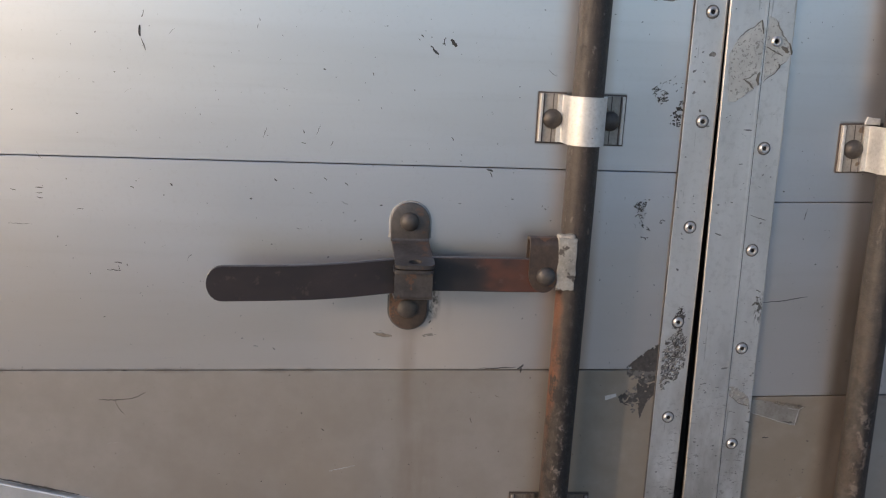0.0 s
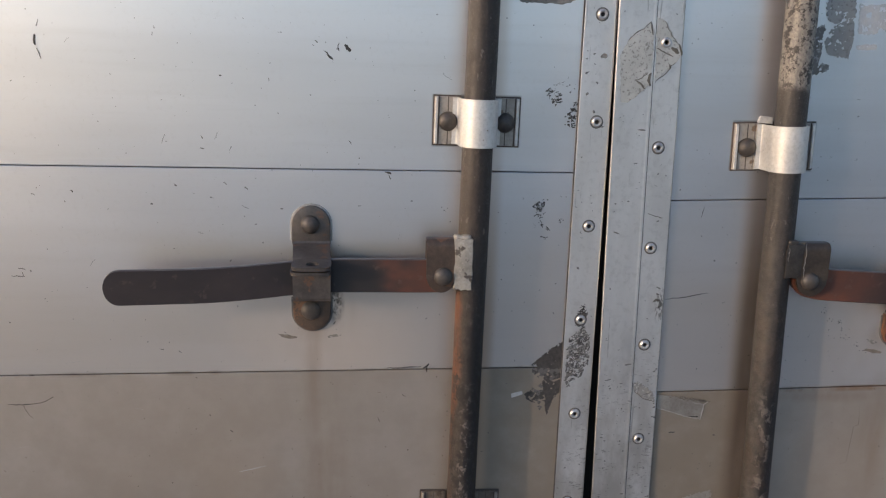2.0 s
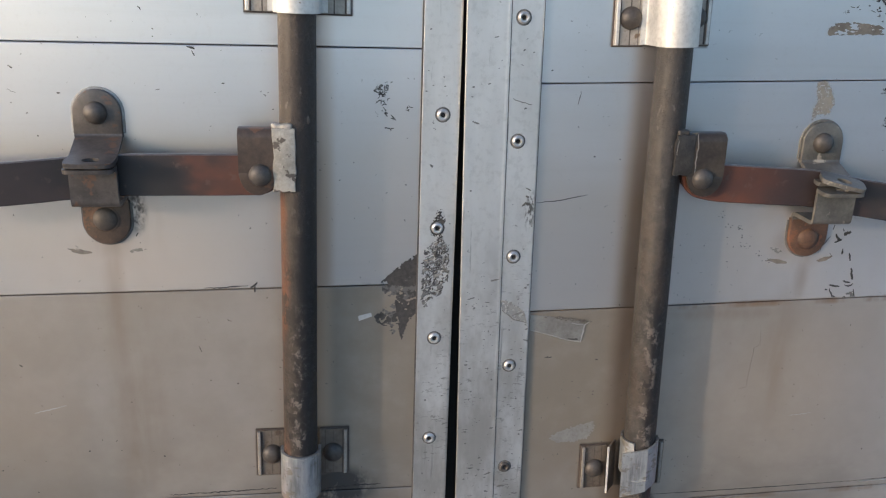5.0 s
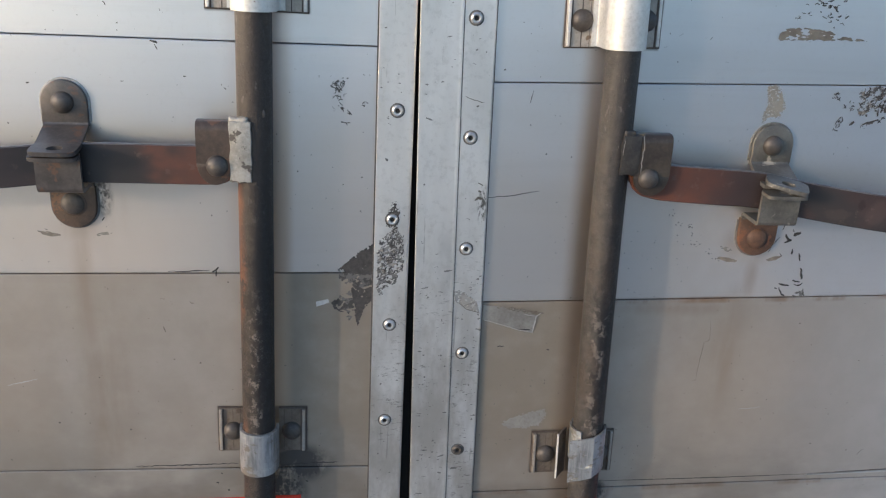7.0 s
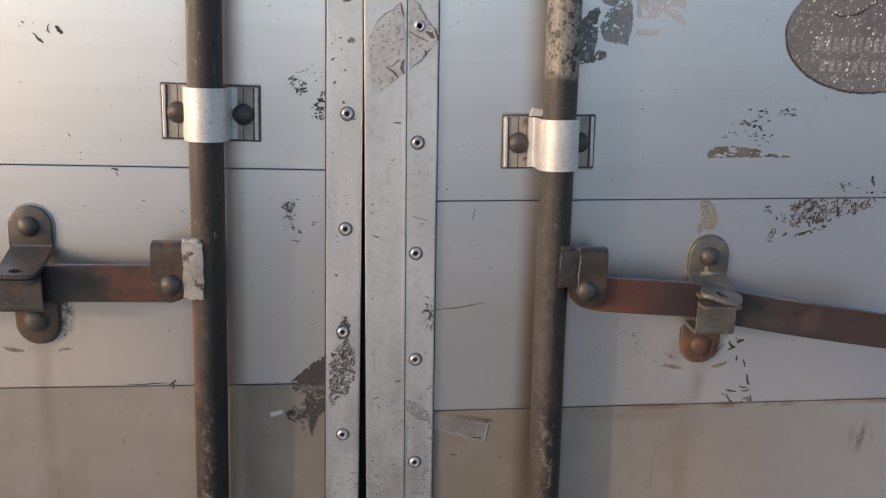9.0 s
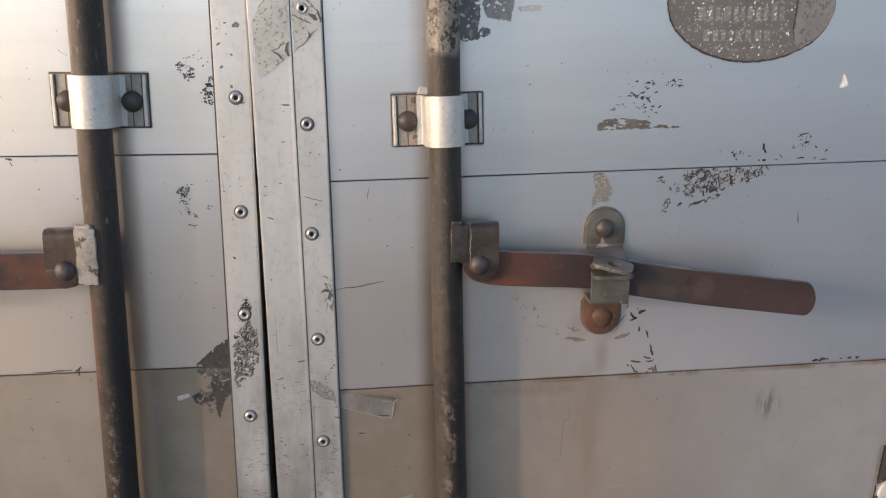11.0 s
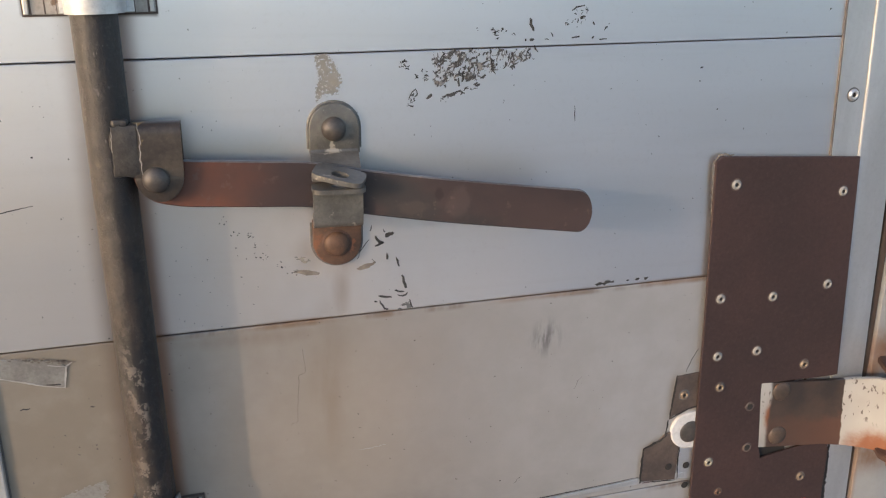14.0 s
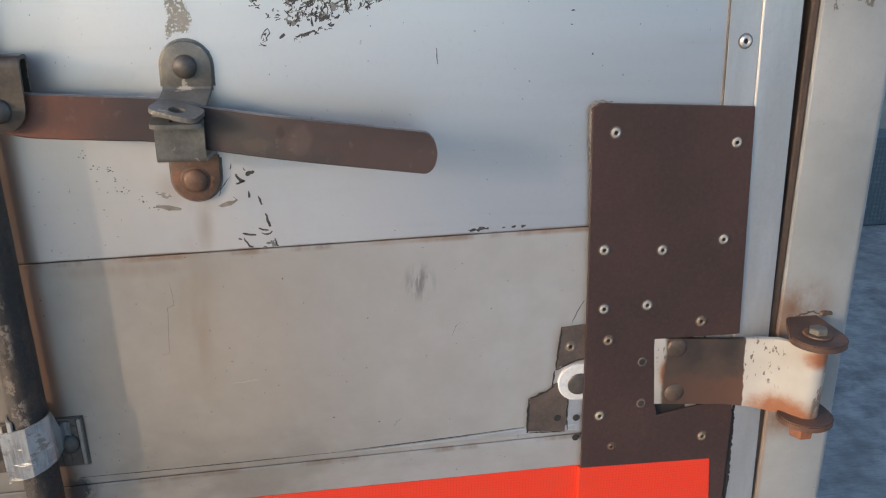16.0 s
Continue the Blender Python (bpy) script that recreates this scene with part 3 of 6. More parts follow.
PLATE = simple("brown plate paint", (0.037, 0.0245, 0.0225), (0.052, 0.031, 0.0275), 0.42, 0.0, 7.0, (1, 1, 1), 0.15, (0.12, 0.09, 0.075), 150.0, 0.72)
PLATE.node_tree.nodes["Principled BSDF"].inputs["Specular IOR Level"].default_value = 0.28
STRAP = strap_material()
TAPE = tape_material()
POST = post_material()
BODY = simple("off-white body paint", (0.52, 0.51, 0.48), (0.60, 0.59, 0.57), 0.45, 0.1, 3.0)
SEAL = simple("brown rubber seal", (0.040, 0.026, 0.018), (0.105, 0.064, 0.038), 0.6, 0.0, 20.0, (1, 1, 0.3))
RUBBER = simple("black gap seal", (0.012, 0.012, 0.013), (0.022, 0.021, 0.021), 0.6, 0.0, 20.0)
GROUND = ground_material()
FENCE = fence_material()
GREY_WALL = simple("grey-green wall", (0.20, 0.215, 0.20), (0.27, 0.28, 0.26), 0.7, 0.0, 4.0)
INK = simple("dark residue", (0.025, 0.023, 0.022), (0.064, 0.058, 0.053), 0.6, 0.0, 150.0)
MID_INK = simple("grey-brown residue", (0.12, 0.115, 0.11), (0.24, 0.235, 0.222), 0.6, 0.1, 150.0)
BROWN_INK = simple("brown residue", (0.15, 0.125, 0.10), (0.23, 0.20, 0.165), 0.7, 0.0, 120.0)
TAN_FILM = simple("thin tan film", (0.21, 0.195, 0.165), (0.31, 0.288, 0.25), 0.6, 0.3, 200.0)
STRIP_INK = simple("brown-black residue", (0.085, 0.077, 0.064), (0.17, 0.155, 0.13), 0.6, 0.1, 90.0)
GREY_INK = simple("grey residue", (0.47, 0.475, 0.47), (0.56, 0.565, 0.56), 0.5, 0.5, 150.0)
LABEL_GREY = speckled("speckled label paper", (0.59, 0.585, 0.545), (0.28, 0.27, 0.25), 300.0, 0.565, 0.5, 0.6)
OVAL_GREY = speckled("worn oval sticker", (0.150, 0.145, 0.137), (0.27, 0.268, 0.26), 260.0, 0.58)
OVAL_LIGHT = speckled("bleached sticker part", (0.24, 0.235, 0.225), (0.11, 0.105, 0.10), 260.0, 0.55)
OVAL_BAR = speckled("faded bar", (0.215, 0.21, 0.20), (0.34, 0.335, 0.32), 300.0, 0.52)
STICKER_FILM = speckled("torn grey sticker film", (0.125, 0.12, 0.112), (0.035, 0.033, 0.030), 170.0, 0.48)
LABEL_DARK = speckled("dark label remains", (0.175, 0.168, 0.155), (0.31, 0.305, 0.295), 150.0, 0.55)
LABEL_MID = speckled("grey label remains", (0.33, 0.325, 0.31), (0.20, 0.195, 0.185), 220.0, 0.54, 0.5, 0.3)
WHITE_INK = simple("white residue", (0.68, 0.68, 0.64), (0.78, 0.78, 0.75), 0.6, 0.0, 150.0)
WHITE = simple("white paint", (0.48, 0.47, 0.45), (0.55, 0.54, 0.52), 0.4, 0.0, 30.0)
FILM = simple("clear tape film", (0.50, 0.475, 0.43), (0.64, 0.62, 0.58), 0.28, 0.65, 40.0)
FILM_MID = simple("rubbed pale film", (0.305, 0.288, 0.255), (0.395, 0.374, 0.335), 0.3, 0.6, 40.0)
FILM_DULL = simple("dulled tape film", (0.30, 0.28, 0.245), (0.40, 0.378, 0.335), 0.24, 0.65, 40.0)


# ---- building helpers ----
def thing(name, at, label, category, group="", turn=None):
    ob = new(name)
    ob.empty_display_size = 0.05
    ob.matrix_world = Matrix.Translation(at) @ (turn or Matrix())
    PLACE[ob] = ob.matrix_world.copy()
    return tagged(ob, label, category, group)


PLACE = {}


def part(name, bm, material, parent, label="", local=False, smooth=False):
    """Link a bmesh, given in world places (or in the thing's own frame), as one mesh under a thing or part."""
    if not local:
        bm.transform(PLACE[parent].inverted())
    me = bpy.data.meshes.new(name)
    bmesh.ops.recalc_face_normals(bm, faces=bm.faces)
    bm.to_mesh(me)
    bm.free()
    for m in material if isinstance(material, (list, tuple)) else [material]:
        me.materials.append(m)
    if smooth:
        me.shade_smooth()
        me.set_sharp_from_angle(angle=radians(38))
    ob = new(name, me)
    ob.parent = parent
    PLACE[ob] = PLACE[parent]
    if label:
        ob["label"] = label
    return ob


def structure(name, bm, material, label, category="", smooth=False):
    me = bpy.data.meshes.new(name)
    bmesh.ops.recalc_face_normals(bm, faces=bm.faces)
    bm.to_mesh(me)
    bm.free()
    me.materials.append(material)
    if smooth:
        me.shade_smooth()
        me.set_sharp_from_angle(angle=radians(38))
    ob = new(name, me)
    PLACE[ob] = Matrix()
    return tagged(ob, label, category or name.split("_")[0], "", "structure")


def box(x0, x1, y0, y1, z0, z1, bevel=0.0, bm=None):
    own = bmesh.new()
    bmesh.ops.create_cube(own, size=1, matrix=Matrix.Translation(((x0 + x1) / 2, (y0 + y1) / 2, (z0 + z1) / 2)) @ Matrix.Diagonal((x1 - x0, y1 - y0, z1 - z0, 1)))
    if bevel:
        bmesh.ops.bevel(own, geom=own.edges[:], offset=bevel, segments=2, affect="EDGES", profile=0.5)
    return merged(bm, own)


def merged(bm, own):
    if bm is None:
        return own
    me = bpy.data.meshes.new("joined")
    own.to_mesh(me)
    own.free()
    bm.from_mesh(me)
    bpy.data.meshes.remove(me)
    return bm


def prism(outline, front, back, bevel=0.0, bm=None):
    """An outline of (x, z) points given depth from y=front to y=back; the front rim is bevelled."""
    own = bmesh.new()
    a = [own.verts.new((x, front, z)) for x, z in outline]
    face = own.faces.new(a)
    out = bmesh.ops.extrude_face_region(own, geom=[face])
    bmesh.ops.translate(own, verts=[v for v in out["geom"] if isinstance(v, bmesh.types.BMVert)], vec=(0, back - front, 0))
    if bevel:
        rim = [e for e in own.edges if all(abs(v.co.y - front) < 1e-6 for v in e.verts)]
        bmesh.ops.bevel(own, geom=rim, offset=bevel, segments=2, affect="EDGES", profile=0.5)
    return merged(bm, own)


def lathe(at, profile, segments=24, bm=None, slots=None, axis=(0, -1, 0)):
    """Turn a profile of (radius, height) about the axis that leaves at; slots: a material slot per profile step."""
    own = bmesh.new()
    turn = Vector(axis).to_track_quat("Z", "Y").to_matrix().to_4x4()
    place = Matrix.Translation(at) @ turn
    rings = []
    for r, h in profile:
        if r < 1e-6:
            rings.append([own.verts.new(place @ Vector((0, 0, h)))])
        else:
            rings.append([own.verts.new(place @ Vector((r * math.cos(2 * math.pi * i / segments), r * math.sin(2 * math.pi * i / segments), h))) for i in range(segments)])
    for k, (p, q) in enumerate(zip(rings, rings[1:])):
        for i in range(segments):
            j = (i + 1) % segments
            ring = [p[i % len(p)], p[j % len(p)], q[j % len(q)], q[i % len(q)]]
            f = own.faces.new(list(dict.fromkeys(ring)))
            if slots:
                f.material_index = slots[k]
    return merged(bm, own)


def ribbon(path, w0, w1, thick, axis="x", bm=None, bevel=0.0):
    """A bent sheet: its path in the plane across the axis ((y, z) for x, (x, y) for z), as wide as w0 to w1 along it."""
    own = bmesh.new()
    n = len(path)
    rails = []
    for i, p in enumerate(path):
        a, b = Vector(path[max(i - 1, 0)]), Vector(path[min(i + 1, n - 1)])
        d = (b - a).normalized()
        s = Vector((-d.y, d.x)) * thick / 2
        rails.append((Vector(p) + s, Vector(p) - s))
    put = (lambda c, w: (w, c.x, c.y)) if axis == "x" else (lambda c, w: (c.x, c.y, w))
    rows = [[own.verts.new(put(c, w)) for c, w in ((u, w0), (u, w1), (v, w1), (v, w0))] for u, v in rails]
    for p, q in zip(rows, rows[1:]):
        for i in range(4):
            j = (i + 1) % 4
            own.faces.new((p[i], p[j], q[j], q[i]))
    own.faces.new(rows[0])
    own.faces.new(rows[-1][::-1])
    if bevel:
        edges = [e for e in own.edges if len({round(v.co.x if axis == "x" else v.co.z, 5) for v in e.verts}) == 1]
        bmesh.ops.bevel(own, geom=edges, offset=bevel, segments=1, affect="EDGES")
    return merged(bm, own)


def bend(*points, radius=0.004, steps=4):
    """Round the corners of a path."""
    out = [Vector(points[0])]
    for a, b, c in zip(points, points[1:], points[2:]):
        a, b, c = Vector(a), Vector(b), Vector(c)
        p, q = b + (a - b).normalized() * radius, b + (c - b).normalized() * radius
        out += [(1 - k) ** 2 * p + 2 * k * (1 - k) * b + k * k * q for k in (i / steps for i in range(steps + 1))]
    return out + [Vector(points[-1])]


def arc(cx, cz, r, a0, a1, steps=12):
    return [(cx + r * math.cos(radians(a0 + (a1 - a0) * i / steps)), cz + r * math.sin(radians(a0 + (a1 - a0) * i / steps))) for i in range(steps + 1)]


def holed(at, half_a, half_b, hole, thick, turn, bm=None, corner=0.4):
    """A small plate with rounded corners and a round hole, lying in the turned xy plane."""
    own = bmesh.new()
    n = 32
    place = Matrix.Translation(at) @ turn
    rings = []
    for h in (thick / 2, -thick / 2):
        outer, inner = [], []
        for i in range(n):
            a = 2 * math.pi * i / n
            c, s = math.cos(a), math.sin(a)
            k = (abs(c) ** (2 / corner) + abs(s) ** (2 / corner)) ** (-corner / 2)
            outer.append(own.verts.new(place @ Vector((half_a * k * c, half_b * k * s, h))))
            inner.append(own.verts.new(place @ Vector((hole[0] + hole[2] * c, hole[1] + hole[2] * 0.8 * s, h))))
        rings.append((outer, inner))
    (o1, i1), (o2, i2) = rings
    for i in range(n):
        j = (i + 1) % n
        for p, q in ((o1, i1), (i1, i2), (i2, o2), (o2, o1)):
            own.faces.new((p[i], p[j], q[j], q[i]))
    return merged(bm, own)


def inside(x, z, outline):
    """Distance to the outline's rim, positive within."""
    best, within = 1e9, False
    for (x0, z0), (x1, z1) in zip(outline, outline[1:] + outline[:1]):
        dx, dz = x1 - x0, z1 - z0
        k = min(1, max(0, ((x - x0) * dx + (z - z0) * dz) / (dx * dx + dz * dz + 1e-12)))
        best = min(best, math.hypot(x - x0 - k * dx, z - z0 - k * dz))
        if (z0 > z) != (z1 > z) and x < x0 + (z - z0) * dx / dz:
            within = not within
    return best if within else -best


def flaked(outline, y, scale, cut, seed=0.0, cell=0.0008, stretch=1.0, lean=0.0, rim=60.0, vein=0.0):
    """What is left of a torn film: the islands of a noise field within an outline."""
    xs, zs = [p[0] for p in outline], [p[1] for p in outline]
    nx, nz = int((max(xs) - min(xs)) / cell) + 3, int((max(zs) - min(zs)) / cell) + 3
    x0, z0 = min(xs) - cell, min(zs) - cell

    def value(i, k):
        x, z = x0 + i * cell, z0 + k * cell
        q = Vector(((x + lean * z) * scale * stretch + seed, seed * 1.7, (z - lean * x) * scale))
        f = noise.noise(q) + 0.6 * noise.noise(q * 2.3 + Vector((5, 5, 5))) + 0.35 * noise.noise(q * 4.7) - cut
        if vein:                                            # strokes and loops where the film has curled up
            f = vein - abs(noise.noise(q)) + 0.40 * noise.noise(q * 0.45 + Vector((9, 2, 4))) + 0.10 * noise.noise(q * 3.7) - cut
        return min(f, inside(x, z, outline) * rim + 0.25 * noise.noise(q * 3.0))

    grid = [[value(i, k) for k in range(nz)] for i in range(nx)]
    verts, faces = [], []
    for i in range(nx - 1):
        for k in range(nz - 1):
            corners = [(i, k), (i + 1, k), (i + 1, k + 1), (i, k + 1)]
            vals = [grid[a][b] for a, b in corners]
            if max(vals) <= 0:
                continue
            loop = []
            for m in range(4):
                (a, b), (c, d), u, v = corners[m], corners[(m + 1) % 4], vals[m], vals[(m + 1) % 4]
                if u > 0:
                    loop.append((x0 + a * cell, y, z0 + b * cell))
                if (u > 0) != (v > 0):
                    s = u / (u - v)
                    loop.append((x0 + (a + s * (c - a)) * cell, y, z0 + (b + s * (d - b)) * cell))
            if len(loop) > 2:
                faces.append(tuple(range(len(verts), len(verts) + len(loop))))
                verts += loop
    return verts, faces


def residue(label, outline, y, material, scale, cut, seed, **more):
    """Torn sticker remains, a thing of its own stuck to the door."""
    verts, faces = flaked(outline, y, scale, cut, seed, **more)
    me = bpy.data.meshes.new("sticker_residue")
    me.from_pydata(verts, [], faces)
    me.materials.append(material)
    return tagged(new("sticker_residue", me), label, "sticker residue", "", "" if cut < -0.5 else "stuff")


def streak(points, y, width, bm, wobble=0.0006):
    """A scratch: a thin tapering strip along points."""
    path = []
    for (x0, z0), (x1, z1) in zip(points, points[1:]):
        n = max(2, int(math.hypot(x1 - x0, z1 - z0) / 0.003))
        path += [(x0 + (x1 - x0) * i / n + random.uniform(-wobble, wobble), z0 + (z1 - z0) * i / n + random.uniform(-wobble, wobble)) for i in range(n)]
    path.append(points[-1])
    last = None
    for i, (x, z) in enumerate(path):
        w = width * (0.35 + 0.65 * math.sin(math.pi * (i + 0.3) / len(path))) * random.uniform(0.6, 1.1) / 2
        a, b = path[max(i - 1, 0)], path[min(i + 1, len(path) - 1)]
        d = Vector((b[0] - a[0], b[1] - a[1])).normalized()
        row = (bm.verts.new((x - d.y * w, y, z + d.x * w)), bm.verts.new((x + d.y * w, y, z - d.x * w)))
        if last:
            bm.faces.new((last[0], last[1], row[1], row[0]))
        last = row


def fleck(x, y, z, size, bm, stretch=1.0, turn=0.0):
    n = random.randint(5, 7)
    c, s = math.cos(turn), math.sin(turn)
    pts = []
    for i in range(n):
        r = size * random.uniform(0.45, 1.0)
        u, v = r * math.cos(6.283 * i / n) * stretch, r * math.sin(6.283 * i / n)
        pts.append(bm.verts.new((x + u * c - v * s, y, z + u * s + v * c)))
    bm.faces.new(pts)


def crumbs(label, places, material, seed, out=0.0006):
    """Short curled strips left of a torn sticker. places: outline, how many, their lean, its spread, longest, widest."""
    own = bmesh.new()
    pick = random.Random(seed)
    for outline, count, lean, spread, length, width in places:
        xs, zs = [p[0] for p in outline], [p[1] for p in outline]
        left, tries = count, 0
        while left and tries < count * 60:
            tries += 1
            x, z = pick.uniform(min(xs), max(xs)), pick.uniform(min(zs), max(zs))
            if inside(x, z, outline) < 0 or noise.noise(Vector((x * 150, seed, z * 150))) < -0.40 + 0.40 * pick.random():
                continue
            left -= 1
            a, curl = pick.gauss(lean, spread), pick.uniform(-0.9, 0.9)
            d = length * pick.uniform(0.25, 1.0) / 2
            w = width * pick.uniform(0.35, 1.0)
            line = [(x - d * math.cos(a - curl), z - d * math.sin(a - curl)), (x, z), (x + d * math.cos(a + curl), z + d * math.sin(a + curl))]
            streak(line, FACE - out - 0.00002 * (left % 9), w, own, 0.0003)
    return tagged(new("sticker_residue", part_mesh("sticker_residue", own, material)), label, "sticker residue", "", "stuff")


def part_mesh(name, bm, material):
    me = bpy.data.meshes.new(name)
    bm.to_mesh(me)
    bm.free()
    me.materials.append(material)
    return me


def lump(at, half, amount, seed, bm=None, cuts=5):
    """An uneven rounded lump, as of weld metal."""
    own = bmesh.new()
    bmesh.ops.create_cube(own, size=2)
    bmesh.ops.subdivide_edges(own, edges=own.edges[:], cuts=cuts, use_grid_fill=True)
    for v in own.verts:
        c = v.co.copy()
        p = Vector([math.copysign(abs(a) ** 1.0, a) for a in c])
        k = (abs(p.x) ** 5 + abs(p.y) ** 5 + abs(p.z) ** 5) ** (-0.2)
        q = p * k
        q = Vector((q.x * half[0], q.y * half[1], q.z * half[2]))
        q += q.normalized() * noise.noise(q * 90 + Vector((seed, seed, 0))) * amount
        v.co = Vector(at) + q
    return merged(bm, own)


def patch_of(x0, x1, z0, z1, front, back, amount, seed):
    """A flat uneven patch of weld metal with a ragged rim and a lumpy face."""
    rim = []
    corners = [(x0, z0), (x1, z0), (x1, z1), (x0, z1)]
    for (ax, az), (bx, bz) in zip(corners, corners[1:] + corners[:1]):
        for i in range(9):
            q = Vector((ax + (bx - ax) * i / 9, 0, az + (bz - az) * i / 9))
            rim.append((q.x + amount * noise.noise(q * 260 + Vector((seed, 0, 0))), q.z + amount * noise.noise(q * 260 + Vector((0, seed, 9)))))
    own = prism(rim, front, back, 0.0014)
    bmesh.ops.triangulate(own, faces=[f for f in own.faces if len(f.verts) > 8])
    return own


FACE = 1.060                                            # the y of the doors' outer face
HINGE_TURN = pose(0, 0, 0, 0, -1.3, 0)                   # the sagging leaf leans by this
SAG = Matrix.Translation((0.612, FACE, 1.1354)) @ HINGE_TURN


def sagged(u, w, out=0.0):
    """World place on the sagging leaf, from its own frame."""
    return SAG @ Vector((u, -out, w))


RIVET_SHAPE = [(0.0106, 0.0002), (0.0082, 0.0005), (0.0082, 0.0012), (0.0070, 0.0026), (0.0056, 0.0032), (0.0042, 0.0029), (0.0032, 0.0016), (0.0029, 0.0006), (0.0, 0.0006)]
RIVET_SLOTS = [2, 0, 0, 0, 0, 0, 1, 1]


def rivet(parent, at, material, name="rivet", size=1.0, label="", ring=None):
    bm = lathe(at, [(r * size * 0.80, h * size) for r, h in RIVET_SHAPE], 18, slots=RIVET_SLOTS)
    return part(name, bm, [material, HOLE, ring or GRIME], parent, label, smooth=True)


def dome(at, radius, height, bm=None, segments=22, axis=(0, -1, 0)):
    prof = [(radius, -0.002)] + [(radius * math.cos(a), height * math.sin(a)) for a in (i * math.pi / 14 for i in range(7))] + [(0, height)]
    return lathe(at, prof, segments, bm, axis=axis)


# ---- ground and yard ----
bm = bmesh.new()
bmesh.ops.create_grid(bm, x_segments=2, y_segments=2, size=400)
structure("ground", bm, GROUND, "grey brushed concrete yard")
structure("wall_yard", box(-3.0, 14.0, 4.15, 4.35, 0.0, 0.50, 0.01), FENCE, "low dark textured wall across the yard", "wall")
structure("wall_beyond", box(-3.0, 14.0, 4.36, 4.56, 0.0, 3.2, 0.0), GREY_WALL, "plain grey-green wall behind the low dark one", "wall")

# added wall out of view: dims what the lower planks reflect
structure("wall_behind", box(-14.0, 14.0, -6.85, -6.6, 0.0, 0.50, 0.01), GREY_WALL, "unseen plain low wall added to darken the planks' reflections", "wall")


# added wall out of view: dims what the right-hand planks reflect
structure("wall_side", box(3.4, 14.0, -7.2, -6.9, 0.0, 2.1, 0.01), GREY_WALL, "unseen plain high wall added to darken the right planks' reflections", "wall")

# ---- truck body ----
def racked(x, z):
    """The frame beside the sagging leaf leans a little."""
    return x + (1.39 - z) * 0.0225


POST_FACE = FACE - 0.004
bm = prism([(racked(1.6090, 0.66), 0.66), (racked(1.7050, 0.66), 0.66), (racked(1.7050, 2.66), 2.66), (racked(1.6090, 2.66), 2.66)], POST_FACE, FACE + 0.11)
sharp = [e for e in bm.edges if abs(e.verts[0].co.y - POST_FACE) < 1e-6 and abs(e.verts[1].co.y - POST_FACE) < 1e-6 and abs(e.verts[0].co.z - e.verts[1].co.z) > 1]
bmesh.ops.bevel(bm, geom=[e for e in sharp if e.verts[0].co.x > 1.64], offset=0.012, segments=5, affect="EDGES", profile=0.5)
bmesh.ops.bevel(bm, geom=[e for e in bm.edges if len(e.link_faces) == 2 and abs(e.verts[0].co.y - POST_FACE) < 1e-6 and abs(e.verts[1].co.y - POST_FACE) < 1e-6 and abs(e.verts[0].co.z - e.verts[1].co.z) > 1 and e.verts[0].co.x < 1.64], offset=0.0024, segments=2, affect="EDGES", profile=0.5)
post = structure("post_right", bm, POST, "off-white painted steel corner post, rusting by the hinge", "corner post", True)
structure("post_left", prism([(-0.67, 0.66), (-0.575, 0.66), (-0.575, 2.66), (-0.67, 2.66)], FACE, FACE + 0.11, 0.004), POST, "off-white painted steel corner post", "corner post")
bm = prism([(racked(1.5985, 0.66), 0.66), (racked(1.6078, 0.66), 0.66), (racked(1.6078, 2.66), 2.66), (racked(1.5985, 2.66), 2.66)], FACE + 0.0005, FACE + 0.02, 0.002)
structure("seal_right", prism([(racked(1.560, 0.66), 0.66), (racked(1.6115, 0.66), 0.66), (racked(1.6115, 2.66), 2.66), (racked(1.560, 2.66), 2.66)], FACE + 0.014, FACE + 0.05, 0.002, bm), SEAL, "perished brown rubber door seal", "door seal")
structure("seal_middle", box(0.49, 0.60, FACE + 0.042, FACE + 0.06, 0.66, 2.60), RUBBER, "black rubber seal behind the door gap", "door seal")
structure("header", box(-0.67, 1.75, FACE + 0.001, FACE + 0.11, 2.661, 2.78, 0.006), BODY, "plain off-white header over the doors")
structure("sill", box(-0.67, 1.75, FACE - 0.01, FACE + 0.11, 0.50, 0.658, 0.006), BODY, "plain off-white sill under the doors")
for name, x0, x1 in (("wall_left", -0.668, -0.62), ("wall_right", 1.66, 1.705)):
    structure(name, box(x0, x1, FACE + 0.112, 5.0, 0.50, 2.78), BODY, "plain off-white side wall of the truck box", "wall")
structure("roof", box(-0.67, 1.75, FACE + 0.112, 5.0, 2.781, 2.82), BODY, "plain off-white roof of the truck box")
structure("wall_front", box(-0.62, 1.66, 4.95, 5.0, 0.50, 2.78), BODY, "plain front wall of the truck box", "wall")
structure("floor", box(-0.62, 1.66, FACE + 0.112, 4.95, 0.60, 0.66), BODY, "plain floor of the truck box")
structure("wall_under", box(-0.62, 1.70, 1.10, 4.8, 0.0, 0.498), RUBBER, "plain dark underbody closing the truck to the ground", "underbody")

# ---- cargo door leaves ----

def profile_strip(pairs, z0, z1):
    """A trim of constant section: (across, out) pairs from one side to the other, upright."""
    own = bmesh.new()
    lo = [own.verts.new((a, -o, z0)) for a, o in pairs]
    hi = [own.verts.new((a, -o, z1)) for a, o in pairs]
    n = len(pairs)
    for i in range(n):
        j = (i + 1) % n
        own.faces.new((lo[i], lo[j], hi[j], hi[i]))
    own.faces.new(lo[::-1])
    own.faces.new(hi)
    return own


